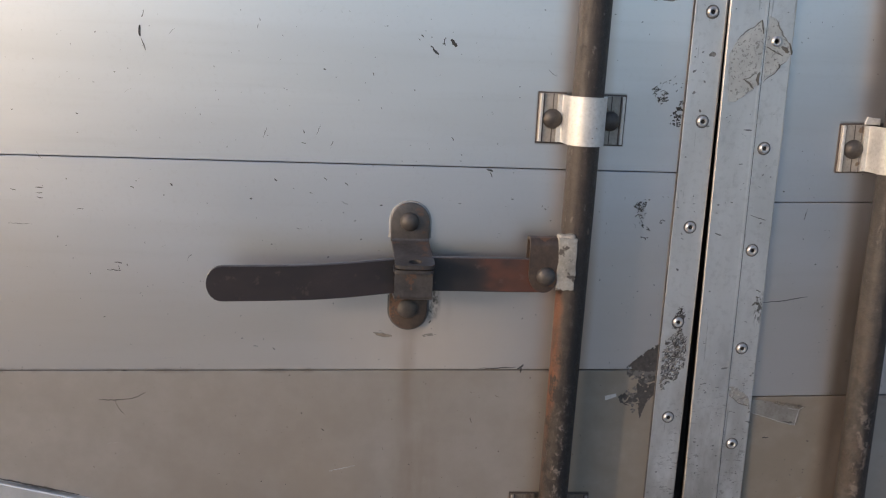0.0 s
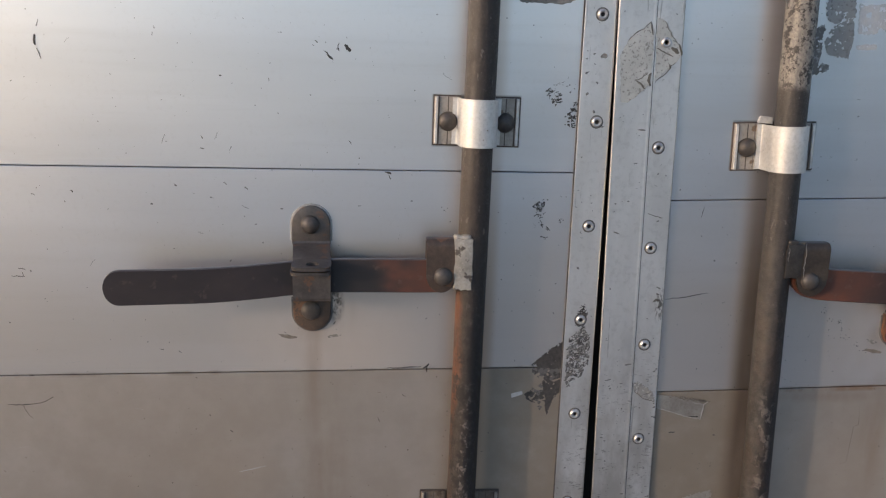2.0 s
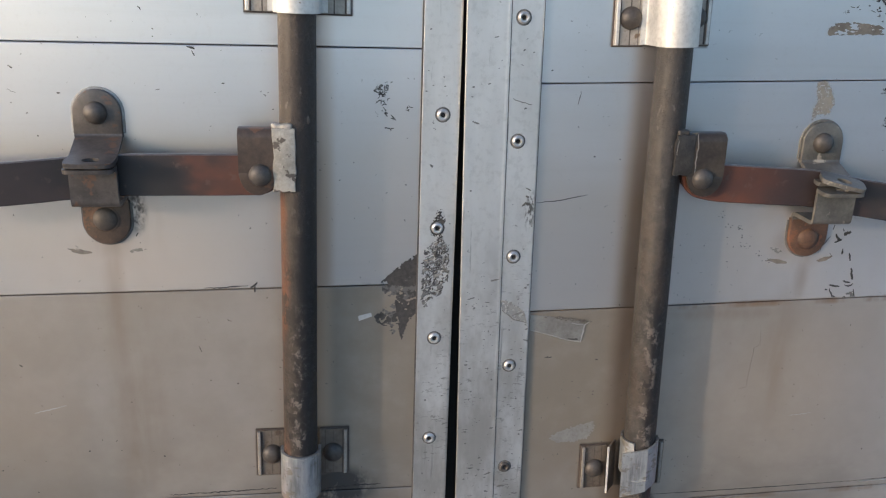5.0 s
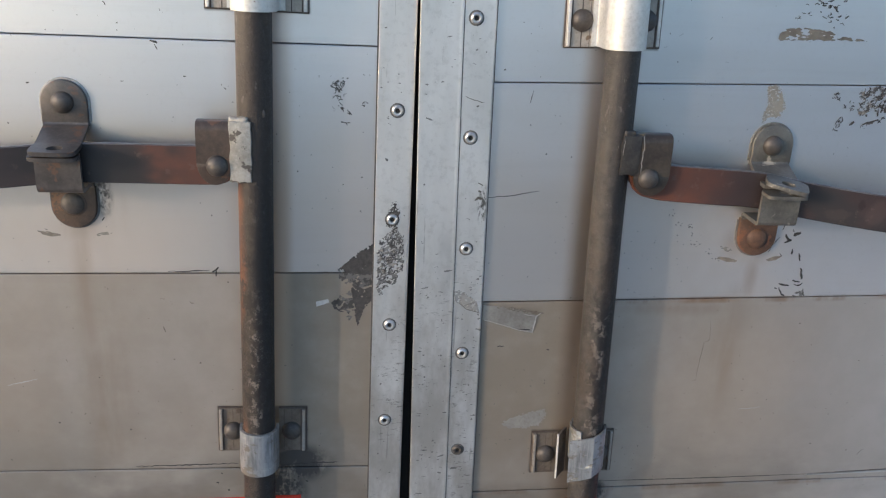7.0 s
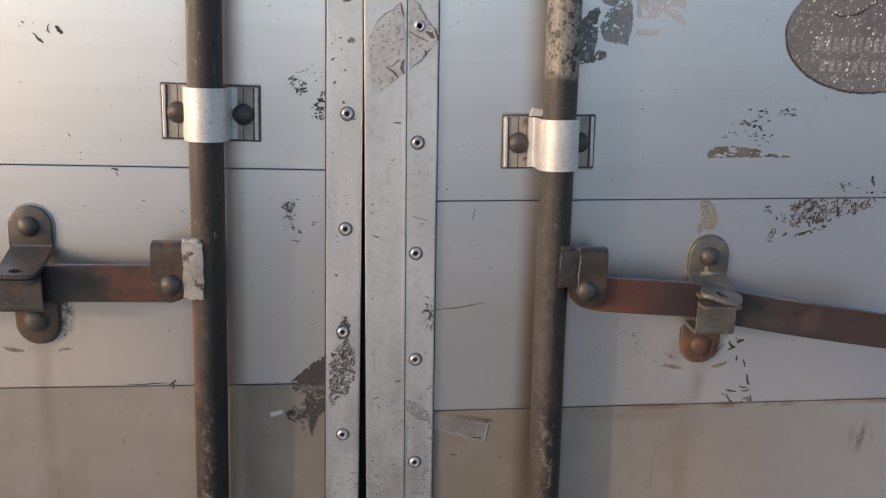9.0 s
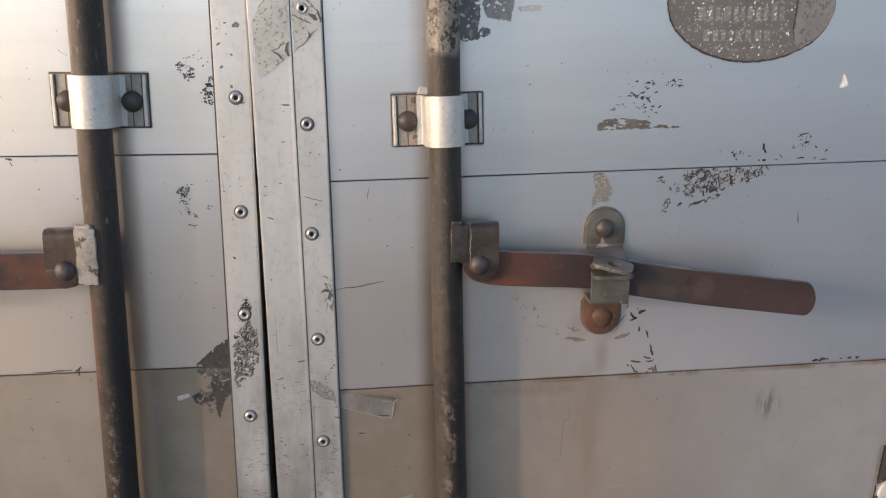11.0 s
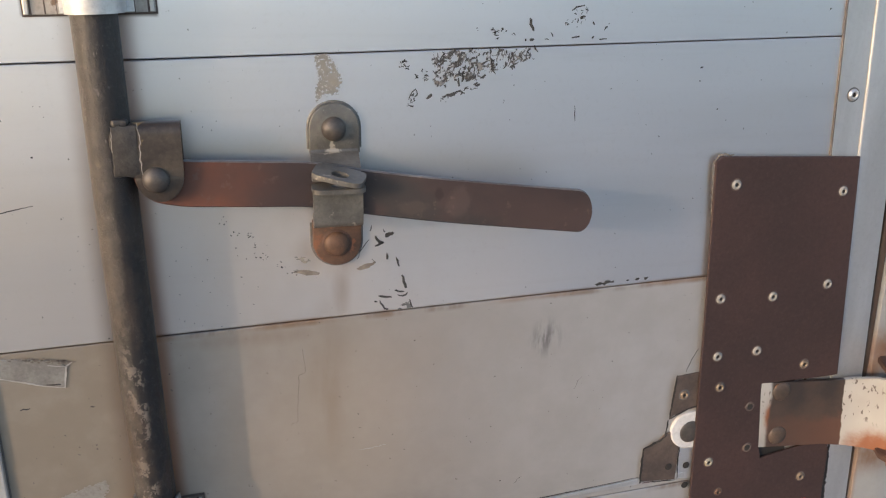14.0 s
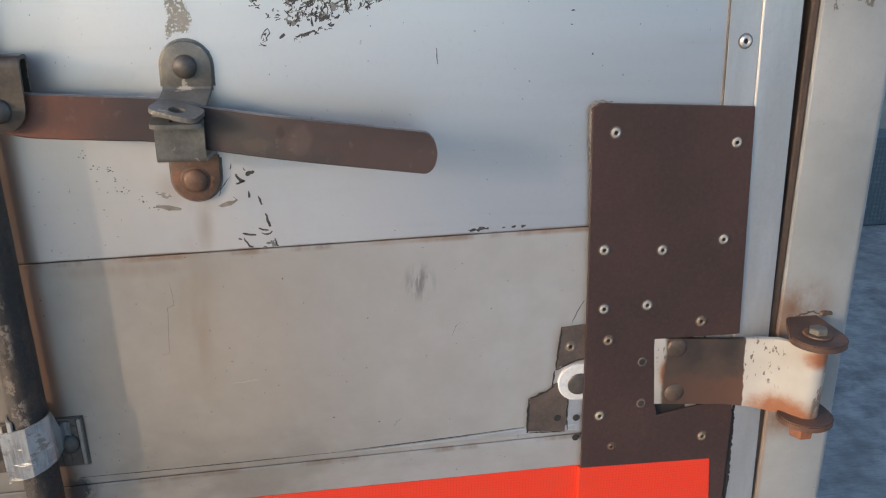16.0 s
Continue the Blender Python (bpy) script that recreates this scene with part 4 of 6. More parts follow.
def plank(u0, u1, w0, w1, fall=(0.0, 0.0)):
    """A plank between two heights; fall: how its lower and upper edge slope along it."""
    own = bmesh.new()
    bmesh.ops.create_cube(own, size=1, matrix=Matrix.Translation(((u0 + u1) / 2, 0.010, (w0 + w1) / 2)) @ Matrix.Diagonal((u1 - u0, 0.020, w1 - w0 - 0.0014, 1)))
    rim = [e for e in own.edges if all(v.co.y < 0.001 for v in e.verts)]
    bmesh.ops.bevel(own, geom=rim, offset=0.0008, segments=1, affect="EDGES")
    for v in own.verts:
        v.co.z += v.co.x * fall[0 if v.co.z < (w0 + w1) / 2 else 1]
    return own


def leaf(at, turn, label):
    return thing("cargo_door", at, label, "cargo door", "cargo door leaves", turn)


left = leaf((0.48, FACE, 1.1722), None, "grey aluminium plank cargo door with rust runs, closed")
right = leaf(SAG.translation, HINGE_TURN, "grey aluminium plank cargo door, sagging slightly, closed")
PITCH = 0.2640
OVERLAP_LEAN = 0.0109
LEFT_SEAMS = [(-0.505, 0.0), (-0.2657, 0.0), (0.0, 0.0117), (0.2616, 0.0), (0.5256, 0.0), (0.7896, 0.0), (1.0536, 0.0), (1.3176, 0.0), (1.48, 0.0)]
for (lo, tilt_lo), (hi, tilt_hi) in zip(LEFT_SEAMS, LEFT_SEAMS[1:]):
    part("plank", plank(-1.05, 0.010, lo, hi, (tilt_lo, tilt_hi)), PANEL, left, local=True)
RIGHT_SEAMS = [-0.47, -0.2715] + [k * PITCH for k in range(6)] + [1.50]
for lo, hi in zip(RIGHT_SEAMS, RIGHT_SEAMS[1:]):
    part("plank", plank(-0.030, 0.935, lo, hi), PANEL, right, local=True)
part("core", box(-1.05, 0.036, 0.0215, 0.040, -0.505, 1.48), RUBBER, left, "dark core behind the planks", True)
part("core", box(-0.070, 0.965, 0.0215, 0.040, -0.46, 1.48), RUBBER, right, "dark core behind the planks", True)
# the closing edges
own = box(-0.0006, 0.0008, -0.0023, 0.0002, -0.505, 1.48)
for v in own.verts:
    v.co.x += 0.0045 * (v.co.z - 0.16)
part("joint_line", own, CAULK, left, "dark joint line", True)
own = profile_strip([(0.001, 0.0), (0.001, 0.0018), (0.0016, 0.0021), (0.039, 0.0021), (0.0415, 0.0012), (0.0420, -0.001), (0.0420, -0.038), (0.033, -0.038), (0.033, -0.0005)], -0.505, 1.48)
for v in own.verts:
    v.co.x += 0.0045 * (v.co.z - 0.16)
edge_l = part("edge_trim", own, TRIM_WORN, left, "riveted aluminium edge trim", True)
own = profile_strip([(-0.0825, 0.0046), (-0.0825, 0.0079), (-0.0820, 0.0085), (-0.0790, 0.0086), (-0.071, 0.0083), (-0.0400, 0.0080), (-0.0378, 0.0082), (-0.0358, 0.0081), (-0.0352, 0.0066), (-0.0346, 0.0066), (-0.0338, 0.0068), (-0.0015, 0.0062), (0.0, 0.005), (0.0, 0.0004), (-0.071, 0.0004), (-0.074, 0.0046)], -0.47, 1.50)
for v in own.verts:                                        # the strip stands straighter than its leaf
    v.co.x += OVERLAP_LEAN * v.co.z - 0.0006
line = box(0.0000, 0.0016, -0.0012, 0.0002, -0.47, 1.50)
box(-0.0359, -0.0347, -0.0072, -0.0030, -0.47, 1.50, 0.0, line)
for v in line.verts:
    v.co.x += OVERLAP_LEAN * v.co.z - 0.0006
part("joint_line", line, CAULK, right, "dark joint line", True)
edge_r = part("edge_trim", own, TRIM_WORN, right, "scuffed aluminium overlap strip", True)
for x, z in ((0.4965, 0.844), (0.4975, 0.9755), (0.5005, 1.1065), (0.5007, 1.2395), (0.5035, 1.3655), (0.5052, 1.4985), (0.5040, 1.6285), (0.505, 1.760), (0.506, 1.892), (0.507, 2.023)):
    rivet(edge_l, (x, FACE - 0.0021, z), RIVET)
for x, z in ((0.5925, 0.798), (0.5915, 0.934), (0.5902, 1.0707), (0.5880, 1.2062), (0.5858, 1.3382), (0.5852, 1.4680), (0.5846, 1.5970), (0.583, 1.728), (0.582, 1.859), (0.580, 1.991)):
    rivet(edge_r, (x, FACE - 0.0066, z), RIVET if abs(z - 0.934) > 0.01 else BOLT)
part("bent_lip", prism([(1.075, 0.8832), (1.20, 0.8895), (1.305, 0.8965), (1.306, 0.8945), (1.365, 0.8962), (1.365, 0.8897), (1.20, 0.8862)], FACE - 0.0026, FACE - 0.0003, 0.0006), EDGE, right, "thin edge of metal bent up over the seam")


def hinge_side(x, z):
    return x + (1.397 - z) * 0.050


# the hinge side of the leaf: a riveted strip and the outer flat
strip = prism([(hinge_side(1.5036, 0.68), 0.68), (hinge_side(1.539, 0.68), 0.68), (hinge_side(1.539, 2.62), 2.62), (hinge_side(1.5036, 2.62), 2.62)], FACE - 0.0022, FACE + 0.001, 0.0006)
strip = part("edge_trim", strip, EDGE, right, "riveted aluminium edge trim")
part("joint_line", prism([(hinge_side(1.5018, 0.68), 0.68), (hinge_side(1.5034, 0.68), 0.68), (hinge_side(1.5034, 2.62), 2.62), (hinge_side(1.5018, 2.62), 2.62)], FACE - 0.0024, FACE), CAULK, right, "dark joint line")
flat = prism([(hinge_side(1.5395, 0.68), 0.68), (hinge_side(1.586, 0.68), 0.68), (hinge_side(1.586, 2.62), 2.62), (hinge_side(1.5395, 2.62), 2.62)], FACE - 0.0040, FACE + 0.035, 0.002)
part("edge_trim", flat, EDGE, right, "smooth aluminium door edge")
for i in range(8):
    z = 1.356 + 0.16 * i
    rivet(strip, (hinge_side(1.523, z), FACE - 0.0022, z), RIVET)

# ---- lock rods, handles and clamps ----
def rod_axis(side, z):
    """x of a rod's axis at a height."""
    if side == "l":
        return 0.3497 + (z - 1.24) * 0.0150
    return 0.7457 - (z - 1.24) * (0.0125 if z > 1.24 else 0.0235)


ROD_Y, ROD_R0 = FACE - 0.030, 0.0188


def pipe(side, z0, z1, r, n=36, steps=40):
    own = bmesh.new()
    rows = []
    for k in range(steps + 1):
        z = z0 + (z1 - z0) * k / steps
        cx = rod_axis(side, z) + 0.0006 * noise.noise(Vector((0, 0, z * 7)))
        rows.append([own.verts.new((cx + r * math.cos(6.28319 * i / n), ROD_Y + r * math.sin(6.28319 * i / n), z)) for i in range(n)])
    for p, q in zip(rows, rows[1:]):
        for i in range(n):
            j = (i + 1) % n
            own.faces.new((p[i], p[j], q[j], q[i]))
    own.faces.new(rows[0][::-1])
    own.faces.new(rows[-1])
    return own


def strap_along(stations, half, thick, round_len):
    """A flat bar through (x, y, z) stations, upright, rounded on its pivot and, over round_len, at its far end."""
    pts = []
    for i in range(len(stations) - 1):
        p0, p1, p2, p3 = (Vector(stations[min(max(k, 0), len(stations) - 1)]) for k in (i - 1, i, i + 1, i + 2))
        for k in range(8):
            s = k / 8
            pts.append(0.5 * (2 * p1 + (p2 - p0) * s + (2 * p0 - 5 * p1 + 4 * p2 - p3) * s * s + (3 * p1 - p0 - 3 * p2 + p3) * s ** 3))
    end = Vector(stations[-1])
    d = (end - pts[-1]).normalized()
    pts.append(end)
    sizes = [half] * len(pts)
    begin = pts[0]
    back = (pts[1] - begin).normalized()
    for k in range(5, -1, -1):                              # the rounded end on the pivot
        a = k / 6 * math.pi / 2
        pts.insert(0, begin - back * half * math.cos(a))
        sizes.insert(0, half * max(0.08, math.sin(a)))
    for k in range(1, 7):
        a = k / 6 * math.pi / 2
        pts.append(end + d * round_len * math.sin(a))
        sizes.append(half * max(0.10, math.cos(a) ** 0.9))
    own = bmesh.new()
    rows = []
    c = 0.0012
    for p, h in zip(pts, sizes):
        t = thick / 2
        ring = [(-t, -h + c), (-t + c, -h), (t - c, -h), (t, -h + c), (t, h - c), (t - c, h), (-t + c, h), (-t, h - c)]
        rows.append([own.verts.new((p.x, p.y + a, p.z + b)) for a, b in ring])
    for p, q in zip(rows, rows[1:]):
        for i in range(8):
            j = (i + 1) % 8
            own.faces.new((p[i], p[j], q[j], q[i]))
    own.faces.new(rows[0])
    own.faces.new(rows[-1][::-1])
    return own


def clevis(x0, x1, px, pz, r, top):
    """The folded bracket in which a handle turns: front cheek, fold over the top and back cheek."""
    front, back = FACE - 0.049, FACE - 0.027
    low = pz + 0.002
    own = ribbon([(front, low)] + [(y, z) for y, z in bend((front, low + 0.004), (front, top), (back, top), (back, low + 0.004), radius=0.008, steps=5)] + [(back, low)], x0, x1, 0.004, "x")
    for y0 in (front - 0.002, back - 0.002):
        cheek = [(x1 if px < (x0 + x1) / 2 else x1, low + 0.001), (x0, low + 0.001)]
        cx = (x0 + x1) / 2
        half = (x1 - x0) / 2
        curve = [(cx + half * math.cos(a), low + 0.001 + (low - (pz - r)) * math.sin(a)) for a in (math.pi + math.pi * i / 14 for i in range(15))]
        prism(curve, y0, y0 + 0.004, 0.0008, own)
    return own


def lock_rod(side):
    s = side == "l"
    rod = thing("lock_rod", (rod_axis(side, 0.64), ROD_Y, 0.64), "upright brown-black pipe lock rod streaked with orange rust" if s else "upright brown pipe lock rod with flaking cream paint on top", "lock rod", "door lock rods")
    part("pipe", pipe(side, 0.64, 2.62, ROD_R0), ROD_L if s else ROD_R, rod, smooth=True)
    if s:
        px, pz, x0, x1 = 0.3135, 1.3105, 0.2925, 0.3300
        br = part("pivot_bracket", clevis(x0, x1, px, pz, 0.022, 1.3550), STEEL_RUSTY, rod, "brown folded steel clevis", smooth=True)
        part("weld", patch_of(0.3265, 0.3490, 1.2930, 1.3580, FACE - 0.0520, FACE - 0.036, 0.0022, 3.0), WELD, br, "cream painted weld", smooth=True)
        part("weld", lump((0.3365, FACE - 0.0460, 1.3570), (0.0095, 0.0050, 0.0050), 0.0035, 8.0), WELD, br, "cream painted weld", smooth=True)
        part("weld", lump((0.3590, FACE - 0.0440, 1.3665), (0.0050, 0.0022, 0.0060), 0.0026, 5.0), WELD_BROWN, rod, "brown weld blob", smooth=True)
        strap = strap_along([(0.3135, FACE - 0.039, 1.3095), (0.2925, FACE - 0.039, 1.3085), (0.1767, FACE - 0.039, 1.3083), (0.129, FACE - 0.045, 1.3063), (0.099, FACE - 0.0515, 1.3046), (0.059, FACE - 0.060, 1.3028), (0.020, FACE - 0.0655, 1.3017), (-0.0680, FACE - 0.0750, 1.3016)], 0.0214, 0.0055, 0.0175)
        h = part("handle", strap, HANDLE_L, rod, "dark brown flat bar handle, rusty by its pivot", smooth=True)
    else:
        px, pz, x0, x1 = 0.7810, 1.3062, 0.7640, 0.8045
        br = part("pivot_bracket", clevis(x0, x1, px, pz, 0.021, 1.353), STEEL_BROWN, rod, "brown folded steel clevis", smooth=True)
        part("weld", patch_of(0.7475, 0.7705, 1.3095, 1.3535, FACE - 0.0510, FACE - 0.036, 0.0022, 4.0), WELD_DARK, br, "grey weld", smooth=True)
        own = bmesh.new()
        for line, w in (([(0.7695, 1.3555), (0.7712, 1.3420), (0.7698, 1.3270), (0.7708, 1.3120)], 0.0011), ([(0.7490, 1.3500), (0.7478, 1.3400), (0.7486, 1.3320)], 0.0007)):
            streak(line, FACE - 0.0536, w, own, 0.0009)
        part("weld_seam", own, CLAMP, br, "pale cracked edge of the weld")
        part("weld", lump((0.7560, FACE - 0.046, 1.3555), (0.0060, 0.0045, 0.0032), 0.0025, 6.0), WELD_DARK, br, "grey weld", smooth=True)
        strap = strap_along([(0.7830, FACE - 0.039, 1.3035), (0.806, FACE - 0.039, 1.2993), (0.8642, FACE - 0.039, 1.2957), (0.9165, FACE - 0.040, 1.2927), (0.969, FACE - 0.045, 1.2837), (1.045, FACE - 0.061, 1.2752), (1.1655, FACE - 0.0760, 1.2628)], 0.0212, 0.0055, 0.0135)
        h = part("handle", strap, HANDLE_R, rod, "brown flat bar handle, rusty by its pivot", smooth=True)
    part("pivot_rivet", dome((px, FACE - 0.051, pz), 0.0115, 0.0085), BOLT, br, "domed pivot rivet", smooth=True)
    h.data.materials.append(WORN_SKYLIT_EDGE)                       # the bar's upper edge: rubbed, and paler for the sky's reflection
    for f in h.data.polygons:
        if f.normal.z > 0.3:
            f.material_index = 1
    return rod


def keeper(cx, z0, z1, bolts, label, upper, lower, twist, shift):
    """Handle keeper: an upper bolted plate bent out to a lip, a lower one bent round the handle to a second lip, both bored for a lock."""
    k = thing("handle_keeper", (cx, FACE, z0), label, "handle keeper", "handle keepers")
    w, t = 0.0240, 0.006
    lip_z = (z0 + z1) / 2 + 0.0225
    fx = cx + shift
    edge = w + 0.0022
    bead = [(cx + edge * math.cos(a), z1 - w + edge * math.sin(a)) for a in (math.pi * i / 16 for i in range(17))] + [(cx - edge, lip_z + 0.014), (cx + edge, lip_z + 0.014)]
    part("sealant", prism(bead, FACE - 0.0022, FACE, 0.0012), SEALANT if upper is STEEL_DARK else upper, k, "bead of pale sealant")
    bead = [(cx + edge * math.cos(a), z0 + w + edge * math.sin(a)) for a in (math.pi + math.pi * i / 16 for i in range(17))] + [(cx + edge, z0 + 0.044), (cx - edge, z0 + 0.044)]
    part("sealant", prism(bead, FACE - 0.0014, FACE, 0.0007), GRIME, k, "grimy bead of sealant")
    top = part("upper_plate", prism([(cx - w, lip_z + 0.010), (cx + w, lip_z + 0.010)] + [(cx + w * math.cos(a), z1 - w + w * math.sin(a)) for a in (math.pi * i / 16 for i in range(17))], FACE - t, FACE, 0.0016), upper, k, smooth=True)
    neck = ribbon(bend((FACE - t * 0.62, lip_z + 0.014), (FACE - t * 0.75, lip_z + 0.010), (FACE - 0.046, lip_z - 0.003), (FACE - 0.056, lip_z - 0.003), radius=0.004), cx - w + 0.001, cx + w - 0.001, 0.0044, "x")
    for v in neck.verts:
        v.co.x += shift * min(1.0, (FACE - v.co.y) / 0.05)
    part("neck", neck, upper, k, "slanting bent neck", smooth=True)
    turn = pose(0, 0, 0, 7 - twist * 0.3, -twist * 0.35, 0) @ pose(0, 0, 0, 0, 0, twist)
    part("lip", holed((fx + 0.0005, FACE - 0.0605, lip_z - 0.0035 - twist * 0.0002), 0.0235, 0.0150, (0.001, -0.002, 0.0080), 0.0046, turn), upper, k, "bored lip", smooth=True)
    base_top = z0 + 0.047
    foot = part("lower_plate", prism([(cx + w, base_top), (cx - w, base_top)] + [(cx + w * math.cos(a), z0 + w + w * math.sin(a)) for a in (math.pi + math.pi * i / 16 for i in range(17))], FACE - t, FACE, 0.0016), lower, k, smooth=True)
    front = FACE - 0.0535
    catch = ribbon(bend((FACE - t * 0.6, base_top - 0.004), (FACE - t * 0.6, base_top + 0.006), (front, base_top + 0.008), (front, lip_z - 0.0115), (front - 0.004, lip_z - 0.0105), radius=0.005), cx - w + 0.0012, cx + w - 0.0012, 0.0044, "x")
    for v in catch.verts:
        v.co.x += shift * min(1.0, (FACE - v.co.y) / 0.05)
    part("catch", catch, upper, k, "catch bent round the handle", smooth=True)
    part("lip", holed((fx - 0.0005, FACE - 0.0615, lip_z - 0.0105), 0.0240, 0.0125, (0.001, 0.000, 0.0078), 0.0042, pose(0, 0, 0, 5, 0, 0)), upper, k, "bored lower lip", smooth=True)
    for z, m, on in zip(bolts, (BOLT, BOLT_RUST if lower is RUSTED else BOLT), (top, foot)):
        part("bolt", dome((cx - 0.001, FACE - t, z), 0.0118 if on is top else 0.0128, 0.0092 if on is top else 0.0060), m, on, "domed bolt", smooth=True)
        if on is foot:
            part("rust_ring", lathe((cx - 0.001, FACE - t, z), [(0.0150, 0.0002), (0.0140, 0.0007), (0.0115, 0.0009)], 22), WASHER if lower is RUSTED else STEEL_FOOT, on, "ring of rust round the bolt", smooth=True)
    return k


def clamp(cx, cz, lean, tone, saddle_mat, broken=False):
    """A rod clamp: ribbed base plate with two domed bolts and a saddle over the rod."""
    c = thing("rod_clamp", (cx, FACE, cz), "ribbed clamp with a torn grey saddle bent off the rod" if broken else ("ribbed rod clamp with a bright silver saddle" if saddle_mat is GALV else "ribbed rod clamp with a scuffed grey saddle"), "rod clamp", "rod clamps", pose(0, 0, 0, 0, lean, 0))
    W, H = 0.053, 0.0294
    for s in (-1, 1):
        a, b = sorted((s * 0.020, s * W))
        foot = box(a, b, -0.0035, 0.0, -H, H, 0.0006)
        foot = part("foot", foot, tone, c, local=True)
        part("rim", box(*sorted((s * (W - 0.0010), s * (W - 0.0046))), -0.0066, -0.0030, -H + 0.0006, H - 0.0006, 0.0007), CLAMP_RIM if tone is CLAMP else CLAMP, foot, "bright raised outer rim", True)
        lines = box(*sorted((s * (W - 0.0048), s * (W - 0.0066))), -0.0037, -0.0030, -H + 0.0004, H - 0.0004)
        for q in (0.0352, 0.0358, 0.0262) if tone is CLAMP else (0.0355, 0.0262):
            box(*sorted((s * q, s * (q + 0.0006))), -0.0037, -0.0030, -H + 0.0004, H - 0.0004, 0.0, lines)
        box(*sorted((s * 0.020, s * (W + 0.0014))), -0.0014, 0.0, -H - 0.0016, H + 0.0016, 0.0, lines)
        part("groove", lines, BACKING, foot, "dark grooves and grimy outline", True)
        part("bolt", dome((s * 0.0355, -0.0035, -0.001), 0.0122, 0.0095), BOLT, foot, "domed bolt", True, True)
    R = ROD_R0 + 0.0025
    y = ROD_Y - FACE
    off = rod_axis("l" if cx < 0.5 else "r", cz) - cx
    if not broken:
        path = bend((-0.030, -0.0045), (-0.0225, -0.0045), (-R - 0.0005, -0.012), (-R, y), radius=0.003)[:-1]
        path += [Vector((R * math.cos(a), y + R * math.sin(a))) for a in (math.pi + math.pi * i / 20 for i in range(21))]
        path += bend((R, y), (R + 0.0005, -0.012), (0.0225, -0.0045), (0.030, -0.0045), radius=0.003)[1:]
        if saddle_mat is GALV_DULL:                          # this one is pressed down straight on both sides of the rod
            path = [Vector((-R, y + 0.008))] + [p for p in path if p.y <= y + 1e-6] + [Vector((R, y + 0.008))]
        drop = 0.0075 if saddle_mat is GALV_DULL else 0.0
        part("saddle", ribbon([p + Vector((off, 0)) for p in path], -H + 0.001 - drop, H - 0.001 - drop, 0.0032, "z"), saddle_mat, c, "", True, True)
    else:
        # the sleeve has torn open: a flap with a free edge lies slanting across the rod's front and wraps round to the right foot
        path = [Vector((-R - 0.0050, y - R * 0.80)), Vector((-R * 0.45, y - R * 1.02)), Vector((R * 0.10, y - R * 1.10))]
        path += [Vector((R * math.cos(a), y + R * math.sin(a))) for a in (radians(290 + 70 * i / 10) for i in range(11))]
        path += bend((R, y), (R + 0.0005, -0.012), (0.0225, -0.0045), (0.030, -0.0045), radius=0.003)[1:]
        own = ribbon(path, 0.000, 0.056, 0.0026, "z")
        for v in own.verts:                                  # the free edge droops, the lower rim runs askew
            k = min(1.3, max(0.0, (R - v.co.x) / (2 * R)))
            v.co.z -= (0.011 if v.co.z > 0.03 else 0.014) * k
            low = min(1.0, max(0.0, (v.co.y - y) / 0.012)) if v.co.x > 0 else 0.0
            if v.co.z > 0.02:
                v.co.z += (H - 0.002 - v.co.z) * low
        bmesh.ops.translate(own, verts=own.verts[:], vec=(off, 0, 0))
        part("saddle", own, saddle_mat, c, "torn dented grey flap", True, True)
        ring = ribbon([Vector((R * math.cos(a) + off, y + R * math.sin(a))) for a in (radians(110 + 125 * i / 16) for i in range(17))], 0.010, 0.056, 0.0024, "z")
        part("saddle_ring", ring, saddle_mat, c, "inner curl of the torn sleeve", True, True)
        tab = ribbon(bend((-0.0100, -0.004), (-0.0150, -0.009), (-0.0235, -0.020), radius=0.003), -H + 0.002, H + 0.008, 0.0022, "z")
        tab = part("torn_tab", tab, CLAMP_DARK, c, "torn upright tab of the saddle", True, True)
        part("torn_edge", ribbon([Vector((-0.0235, -0.0200)), Vector((-0.0243, -0.0212))], -H + 0.002, H + 0.008, 0.0024, "z"), CLAMP_RIM, tab, "bright torn edge", True)
    return c


lock_rod("l")
lock_rod("r")
keeper(0.1495, 1.2256, 1.3888, (1.365, 1.2535), "dark grey steel handle keeper bolted to the door", STEEL_DARK, STEEL_FOOT, 0.0, 0.004)
keeper(0.9425, 1.2012, 1.3619, (1.3375, 1.2235), "weathered grey handle keeper with an orange-rusted foot", STEEL, RUSTED, -20.0, -0.005)
clamp(0.3540, 1.4966, 0.8, CLAMP, GALV)
clamp(0.7372, 1.4718, -1.6, CLAMP, GALV)
clamp(0.3467, 0.9640, 0.8, CLAMP_DARK, GALV_DULL)
clamp(0.7425, 0.9262, -1.6, CLAMP_DARK, GALV_DULL, True)

tab = thing("metal_tab", (0.7225, FACE, 1.503), "small pale bent metal tab on top of a clamp", "metal tab")
part("sheet", prism([(0.7130, 1.5008), (0.7330, 1.5003), (0.7325, 1.5085), (0.7165, 1.5100)], FACE - 0.0030, FACE, 0.0008), WHITE, tab)

# ---- the brown plate, the torn hole beside it and the hinge ----
plate = thing("reinforcing_plate", (1.46, FACE, 0.70), "brown painted steel plate riveted to the door by its hinge", "steel plate")
PF = FACE - 0.0075
# flat black sheet in place of the shaded recess
part("backing", box(1.449, 1.5070, FACE - 0.0012, FACE - 0.0002, 0.895, 1.017), HOLE, plate, "black sheet for the shade behind the strap")
